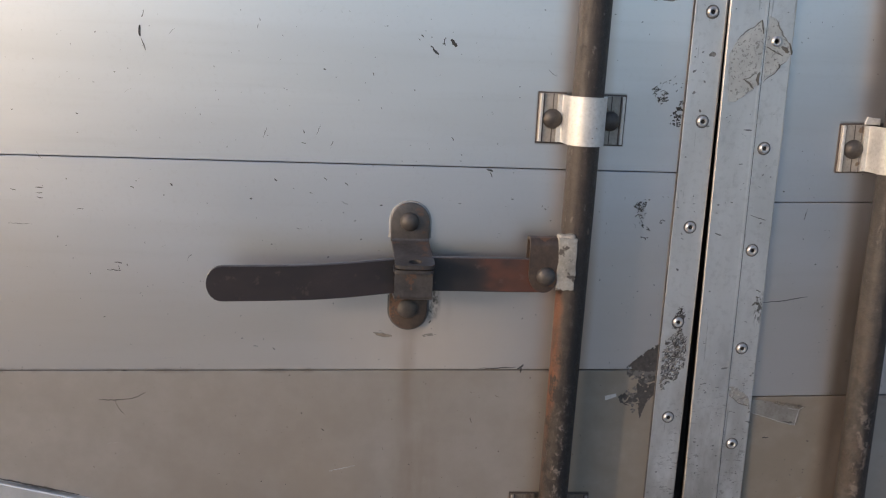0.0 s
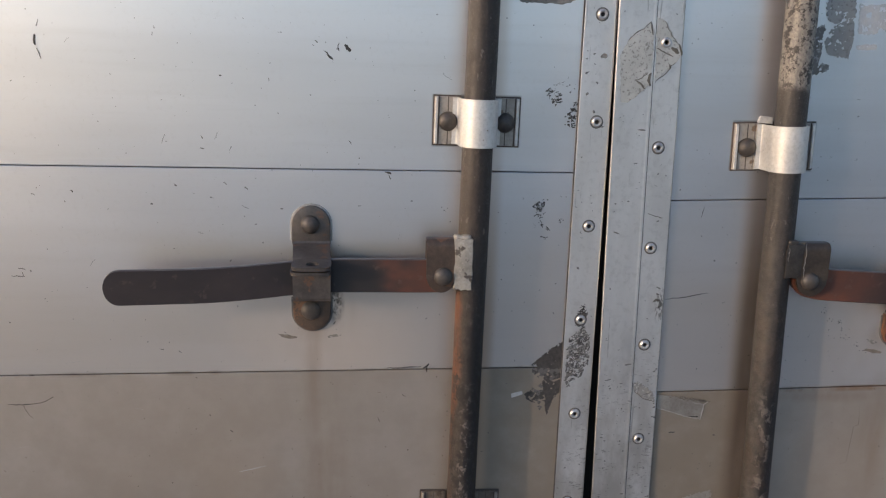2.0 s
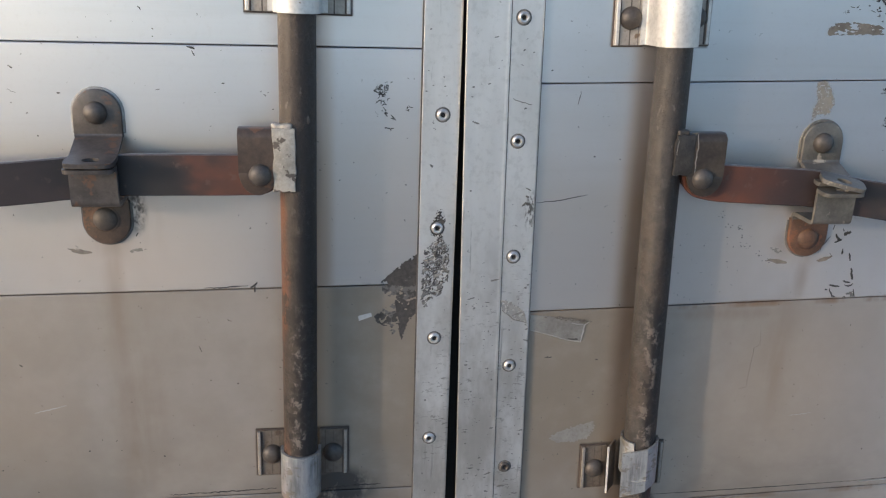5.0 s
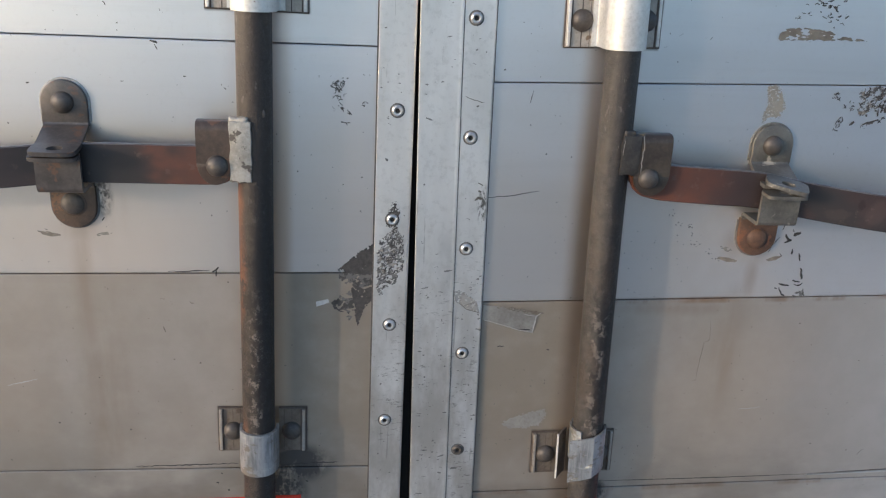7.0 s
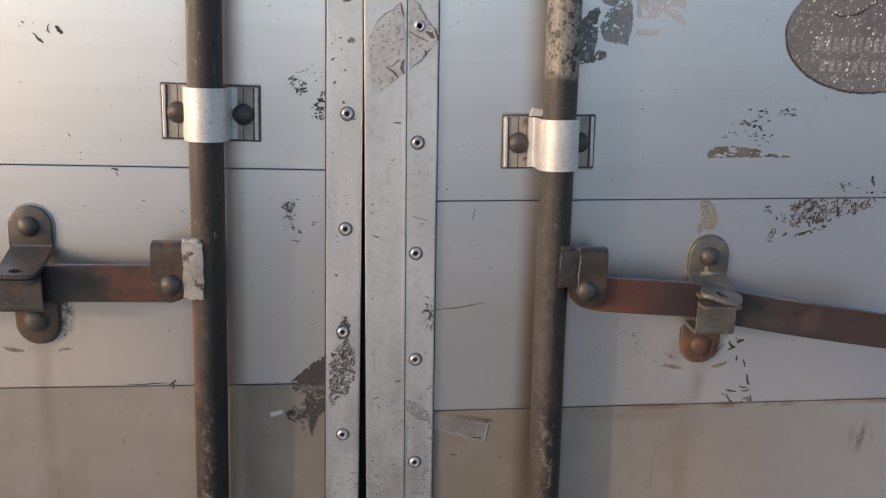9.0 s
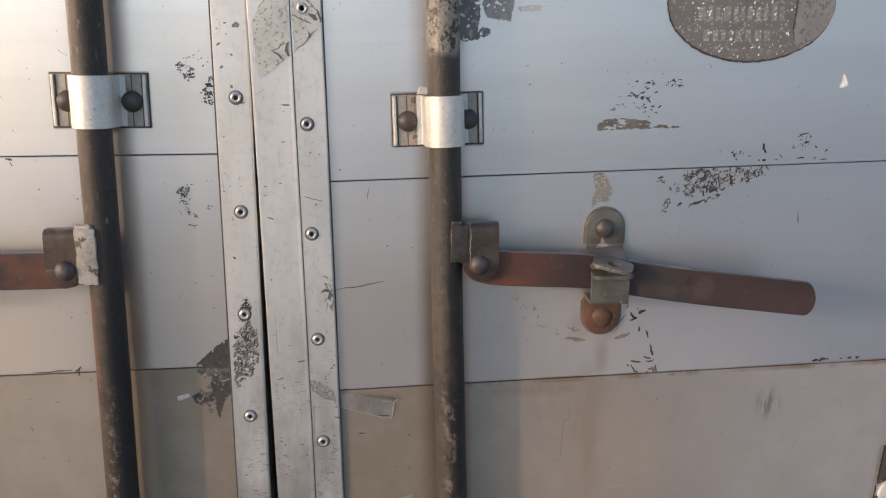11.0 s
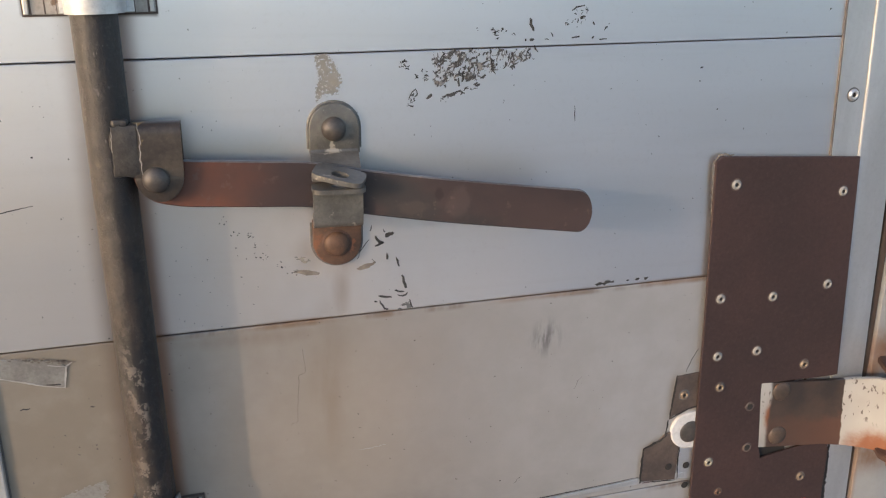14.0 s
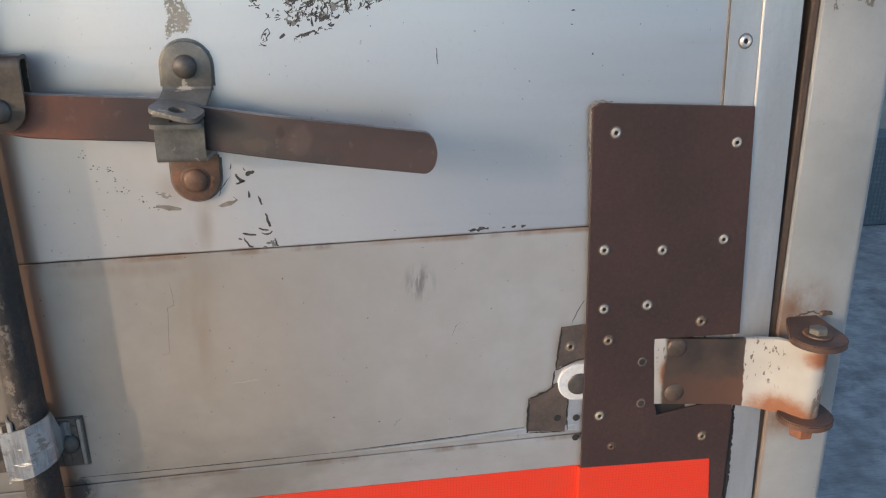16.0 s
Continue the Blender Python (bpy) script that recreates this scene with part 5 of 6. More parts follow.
part("sheet", prism([(1.379, 0.70), (1.574, 0.70), (1.5695, 0.900), (1.5640, 0.918), (1.5300, 0.9140), (1.4685, 0.9030), (1.4640, 0.9195), (1.4545, 1.0085), (1.5460, 1.0080), (1.5640, 1.0085), (1.5445, 1.286), (1.3655, 1.2935), (1.3575, 1.288), (1.366, 1.10)], PF, FACE - 0.0045, 0.0010), PLATE, plate)
for x, z, m in ((1.3855, 1.2611, RIVET_PALE), (1.5275, 1.2465, RIVET_PALE), (1.3828, 1.1261, RIVET_PALE), (1.4528, 1.1228, RIVET_PALE), (1.5265, 1.1324, RIVET_PALE), (1.388, 1.0527, RIVET_PALE), (1.441, 1.0545, RIVET_PALE), (1.5112, 1.0291, RIVET_DULL), (1.3965, 1.0115, RIVET_DULL), (1.3933, 0.9093, RIVET_BRASS), (1.532, 0.8676, RIVET_DULL), (1.4122, 0.8638, BOLT_RUST)):
    rivet(plate, (x, PF, z), m, size=0.86 if m is not BOLT_RUST else 0.7, ring=BACKING)
for x, z in ((1.4422, 0.9796), (1.4461, 0.9223)):
    part("empty_hole", lathe((x, PF - 0.0002, z), [(0.0064, 0.0), (0.005, 0.0010), (0.0038, 0.0008), (0.0034, 0.0004), (0, 0.0004)], 16, slots=[0, 0, 1, 1]), [BACKING, HOLE], plate, "empty rusty rivet hole", smooth=True)
own = bmesh.new()
streak([(1.3640, 1.195), (1.3595, 1.24), (1.3560, 1.286), (1.3590, 1.2925), (1.3655, 1.2955), (1.380, 1.2945)], FACE - 0.0050, 0.0042, own, 0.0010)
part("dusty_edge", own, BROWN_INK, plate, "tan dust caked on its corner")
# shade of the gap, laid on as a black strip
own = bmesh.new()
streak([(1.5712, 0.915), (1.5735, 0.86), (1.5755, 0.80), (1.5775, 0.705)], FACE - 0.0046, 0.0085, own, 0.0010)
part("gap_shade", own, HOLE, plate, "black strip for the shaded gap beside its lower edge")
under = thing("backing_plate", (1.34, FACE, 0.89), "torn brown backing plate showing beside the riveted plate", "steel plate")
part("sheet", prism([(1.3410, 0.978), (1.3370, 0.974), (1.3412, 1.0290), (1.372, 1.0315), (1.372, 0.985), (1.356, 0.983), (1.349, 0.978)], FACE - 0.003, FACE, 0.0008), BACKING, under)
part("sheet", prism([(1.3058, 0.9366), (1.3048, 0.8916), (1.352, 0.888), (1.3535, 0.944), (1.340, 0.955), (1.333, 0.953), (1.326, 0.945)], FACE - 0.0028, FACE, 0.0006), BACKING, under)
part("sheet", prism([(1.3545, 0.888), (1.378, 0.886), (1.376, 0.940), (1.3548, 0.940)], FACE - 0.0022, FACE, 0.0006), TRIM, under, "bare aluminium backing")
# torn rim lines, black also for the shadow in the crack
own = bmesh.new()
for line, w in (([(1.3395, 1.0315), (1.3375, 1.000), (1.3355, 0.974)], 0.0042), ([(1.3355, 0.974), (1.3425, 0.9775), (1.356, 0.984), (1.371, 0.987)], 0.0036), ([(1.3340, 0.973), (1.3330, 0.960), (1.3330, 0.952)], 0.0035), ([(1.3345, 0.953), (1.326, 0.9465), (1.3058, 0.9380)], 0.0050), ([(1.3046, 0.938), (1.3040, 0.915), (1.3040, 0.890)], 0.0050), ([(1.3535, 0.944), (1.3530, 0.915), (1.3545, 0.889)], 0.0028), ([(1.306, 0.8905), (1.330, 0.8890), (1.352, 0.8880)], 0.0025)):
    streak(line, FACE - 0.0034, w * 0.75, own, 0.0006)
part("torn_rim", own, HOLE, under, "black torn rim of the cut-out, its crack shadow drawn in")
rivet(under, (1.352, FACE - 0.003, 1.0045), RIVET_DULL, size=0.85)
for x, z in ((1.3413, 0.9076), (1.3655, 0.9062), (1.3665, 0.878)):
    part("empty_hole", lathe((x, FACE - 0.0032, z), [(0.0046, 0.0), (0.004, 0.0006), (0.0036, 0.0005), (0, 0.0005)], 14), HOLE, under, "empty dark hole")
ear = thing("hinge_ear", (1.366, FACE, 0.951), "white painted hinge strap end with a dark bolt", "hinge")
part("lug", prism([(1.376, 0.931), (1.376, 0.980)] + arc(1.3640, 0.9555, 0.0245, 90, 270, 14), FACE - 0.0042, FACE, 0.0012), WHITE, ear)
part("bolt", dome((1.3655, FACE - 0.004, 0.9535), 0.0145, 0.003), BOLT, ear, "flat dark bolt", smooth=True)

hinge = thing("door_hinge", (1.60, FACE, 0.90), "white painted strap hinge, flaking and rusting, bolted to door and post", "hinge")
KX, KY = 1.634, FACE - 0.056
path = [(1.4560, FACE - 0.0042), (1.495, FACE - 0.0074), (1.55, FACE - 0.0108), (1.580, FACE - 0.0185), (1.600, FACE - 0.033), (1.614, FACE - 0.050), (1.6205, FACE - 0.0600)]
path += [(KX + 0.0125 * math.cos(radians(a)), KY + 0.0125 * math.sin(radians(a))) for a in range(215, 520, 16)]
own = ribbon(path, 0.9205, 1.0095, 0.0055, "z")
for v in own.verts:
    v.co.z -= (v.co.x - 1.45) * 0.050
    if v.co.x > 1.585:
        v.co.z += (0.962 - v.co.z) * min(1.0, (v.co.x - 1.585) / 0.03) * 0.10
    if v.co.z > 0.965:
        k = min(1.0, max(0.0, (v.co.x - 1.560) / 0.060))
        v.co.z += 0.0165 * k * k * (3 - 2 * k)
strap_part = part("strap", own, STRAP, hinge, smooth=True)
for x, z in ((1.4840, 0.9955), (1.4870, 0.9345)):
    part("bolt", dome((x, FACE - 0.0090, z), 0.0126, 0.0040), STEEL_FOOT, strap_part, "worn domed bolt", smooth=True)
for z, name in ((1.0165, "upper_ear"), (0.9125, "lower_ear")):
    outline = [(KX - 0.0065, FACE + 0.002), (KX + 0.032, FACE + 0.002)] + [(KX + 0.034 * math.cos(radians(a)), KY + 0.034 * math.sin(radians(a))) for a in range(0, -181, -15)]
    own = bmesh.new()
    f = own.faces.new([own.verts.new((x, y, z)) for x, y in outline])
    up = bmesh.ops.extrude_face_region(own, geom=[f])
    bmesh.ops.translate(own, verts=[v for v in up["geom"] if isinstance(v, bmesh.types.BMVert)], vec=(0, 0, 0.0085))
    back = [e for e in own.edges if abs(e.verts[0].co.z - e.verts[1].co.z) > 0.005 and e.verts[0].co.y > FACE and e.verts[0].co.x < KX]
    bmesh.ops.bevel(own, geom=back, offset=0.009, segments=5, affect="EDGES", profile=0.5)
    bmesh.ops.bevel(own, geom=[e for e in own.edges if abs(e.verts[0].co.z - e.verts[1].co.z) < 0.001], offset=0.0014, segments=2, affect="EDGES")
    ear_part = part(name, own, WASHER, hinge, "rust-brown hinge ear", smooth=True)
    if name == "upper_ear":
        upper_ear = ear_part
part("washer", lathe((KX, KY, 1.0258), [(0.0, 0.0), (0.0165, 0.0), (0.0160, 0.0022), (0.0, 0.0026)], 28, axis=(0, 0, 1)), RUSTED, upper_ear, "orange rusted washer", smooth=True)
part("bolt_head", lathe((KX, KY, 1.0285), [(0.0108, -0.0008), (0.0108, 0.0050), (0.0090, 0.0062), (0.0, 0.0062)], 6, axis=(0, 0, 1)), STEEL, upper_ear, "hexagonal bolt head")
part("pin", lathe((KX, KY, 0.900), [(0.0, 0.0), (0.008, 0.0), (0.008, 0.125), (0.0, 0.125)], 20, axis=(0, 0, 1)), WASHER, hinge, smooth=True)
part("nut", lathe((KX, KY, 0.8905), [(0.0, 0.0), (0.0130, 0.0), (0.0142, 0.0015), (0.0142, 0.0220), (0.0, 0.0220)], 6, axis=(0, 0, 1)), RUST_ORANGE, ear_part, "orange rusted hexagonal nut")
part("weld_bead", lump((1.6775, POST_FACE - 0.0005, 1.0272), (0.0085, 0.0030, 0.0032), 0.003, 2.0), STEEL_FOOT, hinge, "rusty weld bead on the post", smooth=True)
own = bmesh.new()
streak([(1.6310, 1.0145), (1.6326, 1.0228), (1.6439, 1.0274), (1.6600, 1.0302), (1.6680, 1.0274)], POST_FACE - 0.0006, 0.0036, own, 0.0012)
part("weld_crack", own, BACKING, hinge, "dark rusty crack along the weld")

# ---- reflective tape ----
tape = tagged(new("reflective_tape"), "bright red reflective tape along the foot of the door", "reflective tape")
PLACE[tape] = Matrix()
part("film", prism([(0.80, 0.70), (1.3735, 0.70), (1.3735, 0.8355), (0.80, 0.829)], FACE - 0.0012, FACE - 0.0002), TAPE, tape)
part("film", prism([(1.3722, 0.70), (1.560, 0.70), (1.5465, 0.8325), (1.3722, 0.8358)], PF - 0.0010, FACE - 0.0014, 0.0008), TAPE, tape)
tape2 = tagged(new("reflective_tape"), "bright red reflective tape along the foot of the door", "reflective tape")
PLACE[tape2] = Matrix()
part("film", prism([(-0.15, 0.72), (0.3925, 0.72), (0.3925, 0.8655), (0.30, 0.8630), (-0.15, 0.8610)], FACE - 0.0012, FACE - 0.0002), TAPE, tape2)

patch = thing("patch_plate", (-0.40, FACE, 0.80), "pale aluminium patch plate with a lifted slanting edge", "patch plate")
part("sheet", prism([(-0.55, 0.75), (-0.22, 0.75), (-0.22, 0.9780), (-0.2756, 0.9907), (-0.3674, 1.0115), (-0.55, 1.045)], FACE - 0.008, FACE, 0.0015), TRIM, patch)

# ---- torn stickers, scuffs and scratches ----
Y0, YT = FACE - 0.0005, FACE - 0.0026


# the torn black sticker over the left leaf's seam and edge trim
residue("black shard of a torn sticker on the plank", [(0.4814, 1.2106), (0.4605, 1.1964), (0.4513, 1.1878), (0.4420, 1.1790), (0.4480, 1.1722), (0.4700, 1.1700), (0.4814, 1.1740)], Y0, INK, 120, -0.62, 3.1, cell=0.0006, lean=0.8, rim=160)
residue("torn grey film with black remains on the plank", [(0.4640, 1.1900), (0.4385, 1.1764), (0.4401, 1.1660), (0.4519, 1.1540), (0.4600, 1.1520), (0.4814, 1.1580), (0.4814, 1.1850)], FACE - 0.0004, STICKER_FILM, 120, -0.30, 4.3, cell=0.0006, rim=160)
residue("black shard of a torn sticker on the plank", [(0.4562, 1.1583), (0.4540, 1.1490), (0.4592, 1.1284), (0.4587, 1.1172), (0.4624, 1.1042), (0.4687, 1.1245), (0.4753, 1.1341), (0.4814, 1.1377), (0.4812, 1.1560), (0.4700, 1.1520)], Y0, INK, 130, -0.55, 6.1, cell=0.0006, lean=0.6, rim=160)
residue("black shard of a torn sticker on the plank", [(0.4305, 1.1343), (0.4390, 1.1400), (0.4510, 1.1301), (0.4451, 1.1213), (0.4356, 1.1252)], Y0, INK, 130, -0.62, 2.7, cell=0.0006, rim=160)
residue("grey film of a torn sticker on the plank", [(0.4411, 1.1430), (0.4520, 1.1500), (0.4590, 1.1400), (0.4590, 1.1200), (0.4530, 1.1120), (0.4470, 1.1250)], FACE - 0.0004, STICKER_FILM, 180, 0.0, 2.2, cell=0.0006, stretch=0.5)
residue("black crumbled remains of a torn sticker on the edge trim", [(0.5059, 1.2305), (0.5143, 1.2144), (0.5162, 1.1866), (0.5072, 1.1610), (0.4995, 1.1560), (0.4918, 1.1539), (0.4916, 1.1464), (0.4859, 1.1413), (0.4844, 1.1577), (0.4849, 1.1945), (0.4869, 1.2127), (0.4954, 1.2220)], YT, MID_INK, 200, 0.02, 7.7, cell=0.0005, stretch=0.75, lean=0.6, rim=160)
crumbs("black shreds of a torn sticker on the edge trim", (([(0.4869, 1.2127), (0.4954, 1.2220), (0.5059, 1.2305), (0.5143, 1.2144), (0.5162, 1.1866), (0.5110, 1.1700), (0.4960, 1.1660), (0.4855, 1.1720), (0.4849, 1.1945)], 120, 0.8, 0.55, 0.0085, 0.0020),
                                                            ([(0.4849, 1.1720), (0.5100, 1.1690), (0.5030, 1.1590), (0.4918, 1.1539), (0.4916, 1.1464), (0.4859, 1.1413), (0.4844, 1.1577)], 26, 0.6, 0.5, 0.0060, 0.0024)), INK, 12, 0.0028)
residue("black crumbled remains of a sticker round a rivet", [(0.5033, 1.2620), (0.5098, 1.2484), (0.5081, 1.2376), (0.5050, 1.2300), (0.4954, 1.2300), (0.4939, 1.2379), (0.4963, 1.2486)], YT, INK, 260, -0.15, 3.7, cell=0.0005, vein=0.18)
# smaller flaked stickers beside the trim
crumbs("black flakes of an old sticker", (([(0.4369, 1.5379), (0.4669, 1.5520), (0.4682, 1.5488), (0.4423, 1.5323)], 15, 0.45, 0.2, 0.0050, 0.0010),
                                          ([(0.4379, 1.5379), (0.4428, 1.5379), (0.4627, 1.5303), (0.4589, 1.5157), (0.4523, 1.5157)], 42, 0.55, 0.35, 0.0060, 0.0018),
                                          ([(0.4686, 1.5137), (0.4800, 1.5247), (0.4800, 1.5013), (0.4692, 1.5013)], 34, 0.2, 0.7, 0.0060, 0.0024),
                                          ([(0.4624, 1.4997), (0.4800, 1.5013), (0.4790, 1.4895), (0.4683, 1.4909)], 14, 0.1, 0.5, 0.0060, 0.0022),
                                          ([(0.4564, 1.5445), (0.4778, 1.5461), (0.4768, 1.5336), (0.4576, 1.5313)], 9, -0.1, 0.6, 0.0040, 0.0013)), INK, 2)
crumbs("black flakes of an old sticker", (([(0.4302, 1.3950), (0.4367, 1.4000), (0.4488, 1.3992), (0.4452, 1.3892), (0.4464, 1.3762), (0.4330, 1.3758)], 46, 0.6, 0.8, 0.0055, 0.0018),
                                          ([(0.4367, 1.3729), (0.4415, 1.3718), (0.4450, 1.3645), (0.4428, 1.3620)], 7, -0.9, 0.3, 0.0050, 0.0022),
                                          ([(0.4475, 1.3665), (0.4490, 1.3670), (0.4531, 1.3596), (0.4506, 1.3578)], 5, -0.8, 0.3, 0.0050, 0.0020),
                                          ([(0.4613, 1.3740), (0.4709, 1.3740), (0.4690, 1.3695), (0.4640, 1.3695)], 6, 0.1, 0.7, 0.0050, 0.0014),
                                          ([(0.4410, 1.3505), (0.4482, 1.3470), (0.4595, 1.3525), (0.4590, 1.3540)], 4, -0.1, 0.5, 0.0045, 0.0016)), INK, 5)
residue("dark strip of old sticker", [(0.401, 1.700), (0.477, 1.700), (0.472, 1.646), (0.460, 1.639), (0.402, 1.640)], Y0, MID_INK, 81, -0.75, 9.2, rim=160)
# the torn label over the overlap strip
residue("pale speckled paper of a torn label over the overlap strip", [(0.5275, 1.5817), (0.5367, 1.5980), (0.5502, 1.6097), (0.5637, 1.6200), (0.5684, 1.6121), (0.5685, 1.5866), (0.5686, 1.5595), (0.5666, 1.5444), (0.5509, 1.5317), (0.5406, 1.5233), (0.5319, 1.5245)], FACE - 0.0089, LABEL_GREY, 60, -1.1, 2.2, rim=160)
residue("pale speckled paper of a torn label by the rivet", [(0.5721, 1.6269), (0.5824, 1.6219), (0.5934, 1.6041), (0.6027, 1.5928), (0.6045, 1.5834), (0.5990, 1.5737), (0.5855, 1.5598), (0.5738, 1.5514), (0.5716, 1.6002)], FACE - 0.0072, LABEL_GREY, 60, -1.0, 4.4, rim=160)
own = bmesh.new()
for line, w in (([(0.5676, 1.5608), (0.5661, 1.5512), (0.5679, 1.5444)], 0.0045), ([(0.5490, 1.5503), (0.5548, 1.5476), (0.5624, 1.5402)], 0.0022), ([(0.5489, 1.5509), (0.5566, 1.5545), (0.5642, 1.5594)], 0.0014),
                ([(0.5365, 1.5980), (0.5446, 1.6062), (0.5568, 1.6145), (0.5634, 1.6213)], 0.0013), ([(0.5634, 1.6213), (0.5653, 1.6134), (0.5665, 1.6054)], 0.0022)):
    streak(line, FACE - 0.0092, w, own, 0.0009)
for line, w in (([(0.5730, 1.5901), (0.5796, 1.5868), (0.5884, 1.5830), (0.5943, 1.5804)], 0.0018), ([(0.5922, 1.5905), (0.5967, 1.5872), (0.6012, 1.5846)], 0.0050), ([(0.6019, 1.5954), (0.6050, 1.5820)], 0.0026), ([(0.5906, 1.5708), (0.5917, 1.5654)], 0.0030),
                ([(0.5734, 1.5480), (0.5829, 1.5563), (0.5983, 1.5737)], 0.0013), ([(0.5817, 1.6217), (0.5912, 1.6059), (0.6006, 1.5940)], 0.0012)):
    streak(line, FACE - 0.0076, w, own, 0.0009)
structure("label_rim", own, STRIP_INK, "dark torn rim and cracks of a label on the overlap strip", "label remains")
residue("grey film of old tape on the overlap strip", [(0.5752, 1.1514), (0.5852, 1.1526), (0.6050, 1.1386), (0.6087, 1.1242), (0.5933, 1.1296), (0.5785, 1.1407)], FACE - 0.0071, LABEL_MID, 260, -0.25, 6.3, cell=0.0006, rim=140)
own = bmesh.new()
for line, w in (([(0.5785, 1.1407), (0.5933, 1.1296), (0.6087, 1.1242)], 0.0016), ([(0.5949, 1.2648), (0.5986, 1.2687), (0.6039, 1.2674)], 0.0034), ([(0.5975, 1.2864), (0.6035, 1.2831)], 0.0018), ([(0.5780, 1.3838), (0.5880, 1.3800), (0.5991, 1.3779)], 0.0010), ([(0.5975, 1.2766), (0.6021, 1.2753)], 0.0022)):
    streak(line, FACE - 0.0074, w, own, 0.0007)
structure("strip_scrapes", own, STRIP_INK, "dark scrapes on the overlap strip", "scratches")
# the label beside the lock rod, torn in three tones
residue("dark grey remains of a torn label beside the rod", [(0.7600, 1.6043), (0.7663, 1.6068), (0.7770, 1.6194), (0.7866, 1.6245), (0.7888, 1.6171), (0.7864, 1.6121), (0.7871, 1.5870), (0.7837, 1.5693), (0.7901, 1.5776), (0.8000, 1.5745), (0.7983, 1.5681), (0.7872, 1.5629), (0.7806, 1.5629), (0.7708, 1.5603), (0.7600, 1.5646)], Y0, LABEL_DARK, 150, -0.48, 8.3, cell=0.0006, rim=160)
residue("grey remains of a torn label beside the rod", [(0.7922, 1.6121), (0.7984, 1.6216), (0.8177, 1.6311), (0.8248, 1.6330), (0.8271, 1.6063), (0.8228, 1.5830), (0.8096, 1.5847), (0.7930, 1.5883), (0.7893, 1.6027)], Y0, LABEL_MID, 140, -0.42, 2.9, cell=0.0006, rim=160)
residue("pale remains of a torn label beside the rod", [(0.8288, 1.6500), (0.8865, 1.6500), (0.8879, 1.6058), (0.8742, 1.6131), (0.8606, 1.6224), (0.8545, 1.6129), (0.8314, 1.6139)], FACE - 0.0003, GREY_INK, 110, -0.30, 5.9, cell=0.0007, rim=140)
residue("pale remains of a torn label beside the rod", [(0.8307, 1.6001), (0.8583, 1.6017), (0.8586, 1.5954), (0.8388, 1.5939), (0.8309, 1.5950)], FACE - 0.0003, GREY_INK, 140, -0.30, 1.9, cell=0.0007, rim=160)
residue("grey remains of a torn label beside the rod", [(0.7900, 1.6300), (0.7990, 1.6260), (0.8248, 1.6340), (0.8260, 1.7000), (0.7800, 1.7000)], Y0, LABEL_MID, 80, -0.30, 7.4, cell=0.0008)
# the torn strip with flakes over it
residue("brown strip of a torn sticker", [(0.9296, 1.4562), (0.9298, 1.4629), (0.9363, 1.4696), (0.9569, 1.4710), (0.9881, 1.4684), (0.9953, 1.4657), (0.9989, 1.4630), (1.0234, 1.4610), (1.0341, 1.4590), (0.9992, 1.4589)], Y0, STRIP_INK, 190, -0.34, 3.6, stretch=0.4, cell=0.0006, rim=160)
crumbs("dark flakes over a torn sticker strip", (([(0.9549, 1.4962), (0.9639, 1.5040), (0.9779, 1.5024), (0.9992, 1.4989), (0.9949, 1.4925), (0.9724, 1.4940)], 19, 0.15, 0.4, 0.0075, 0.0022),
                                                 ([(0.9734, 1.5152), (0.9972, 1.5161), (1.0002, 1.5000), (0.9868, 1.5038)], 12, 0.2, 0.6, 0.0070, 0.0022),
                                                 ([(1.0089, 1.5152), (1.0292, 1.5173), (1.0308, 1.5092), (1.0106, 1.5085)], 11, 0.1, 0.6, 0.0070, 0.0022),
                                                 ([(0.9445, 1.4830), (0.9634, 1.4933), (0.9649, 1.4848), (0.9494, 1.4772)], 8, 0.0, 0.3, 0.0055, 0.0014),
                                                 ([(0.9726, 1.4894), (0.9872, 1.4940), (0.9947, 1.4923), (1.0091, 1.4831), (0.9955, 1.4685), (0.9776, 1.4777)], 15, 0.4, 0.9, 0.0070, 0.0022)), INK, 6)
# the long flaked sticker at the upper seam
residue("black flaking remains of a torn sticker below the seam", [(1.0386, 1.4073), (1.0564, 1.4083), (1.0986, 1.4098), (1.1387, 1.4107), (1.1436, 1.4010), (1.1239, 1.3965), (1.1026, 1.3893), (1.0845, 1.3791), (1.0667, 1.3845), (1.0465, 1.3739), (1.0362, 1.3815), (1.0425, 1.3904)], Y0, MID_INK, 230, 0.06, 2.7, stretch=1.4, lean=-0.35, cell=0.0005, vein=0.17, rim=120)
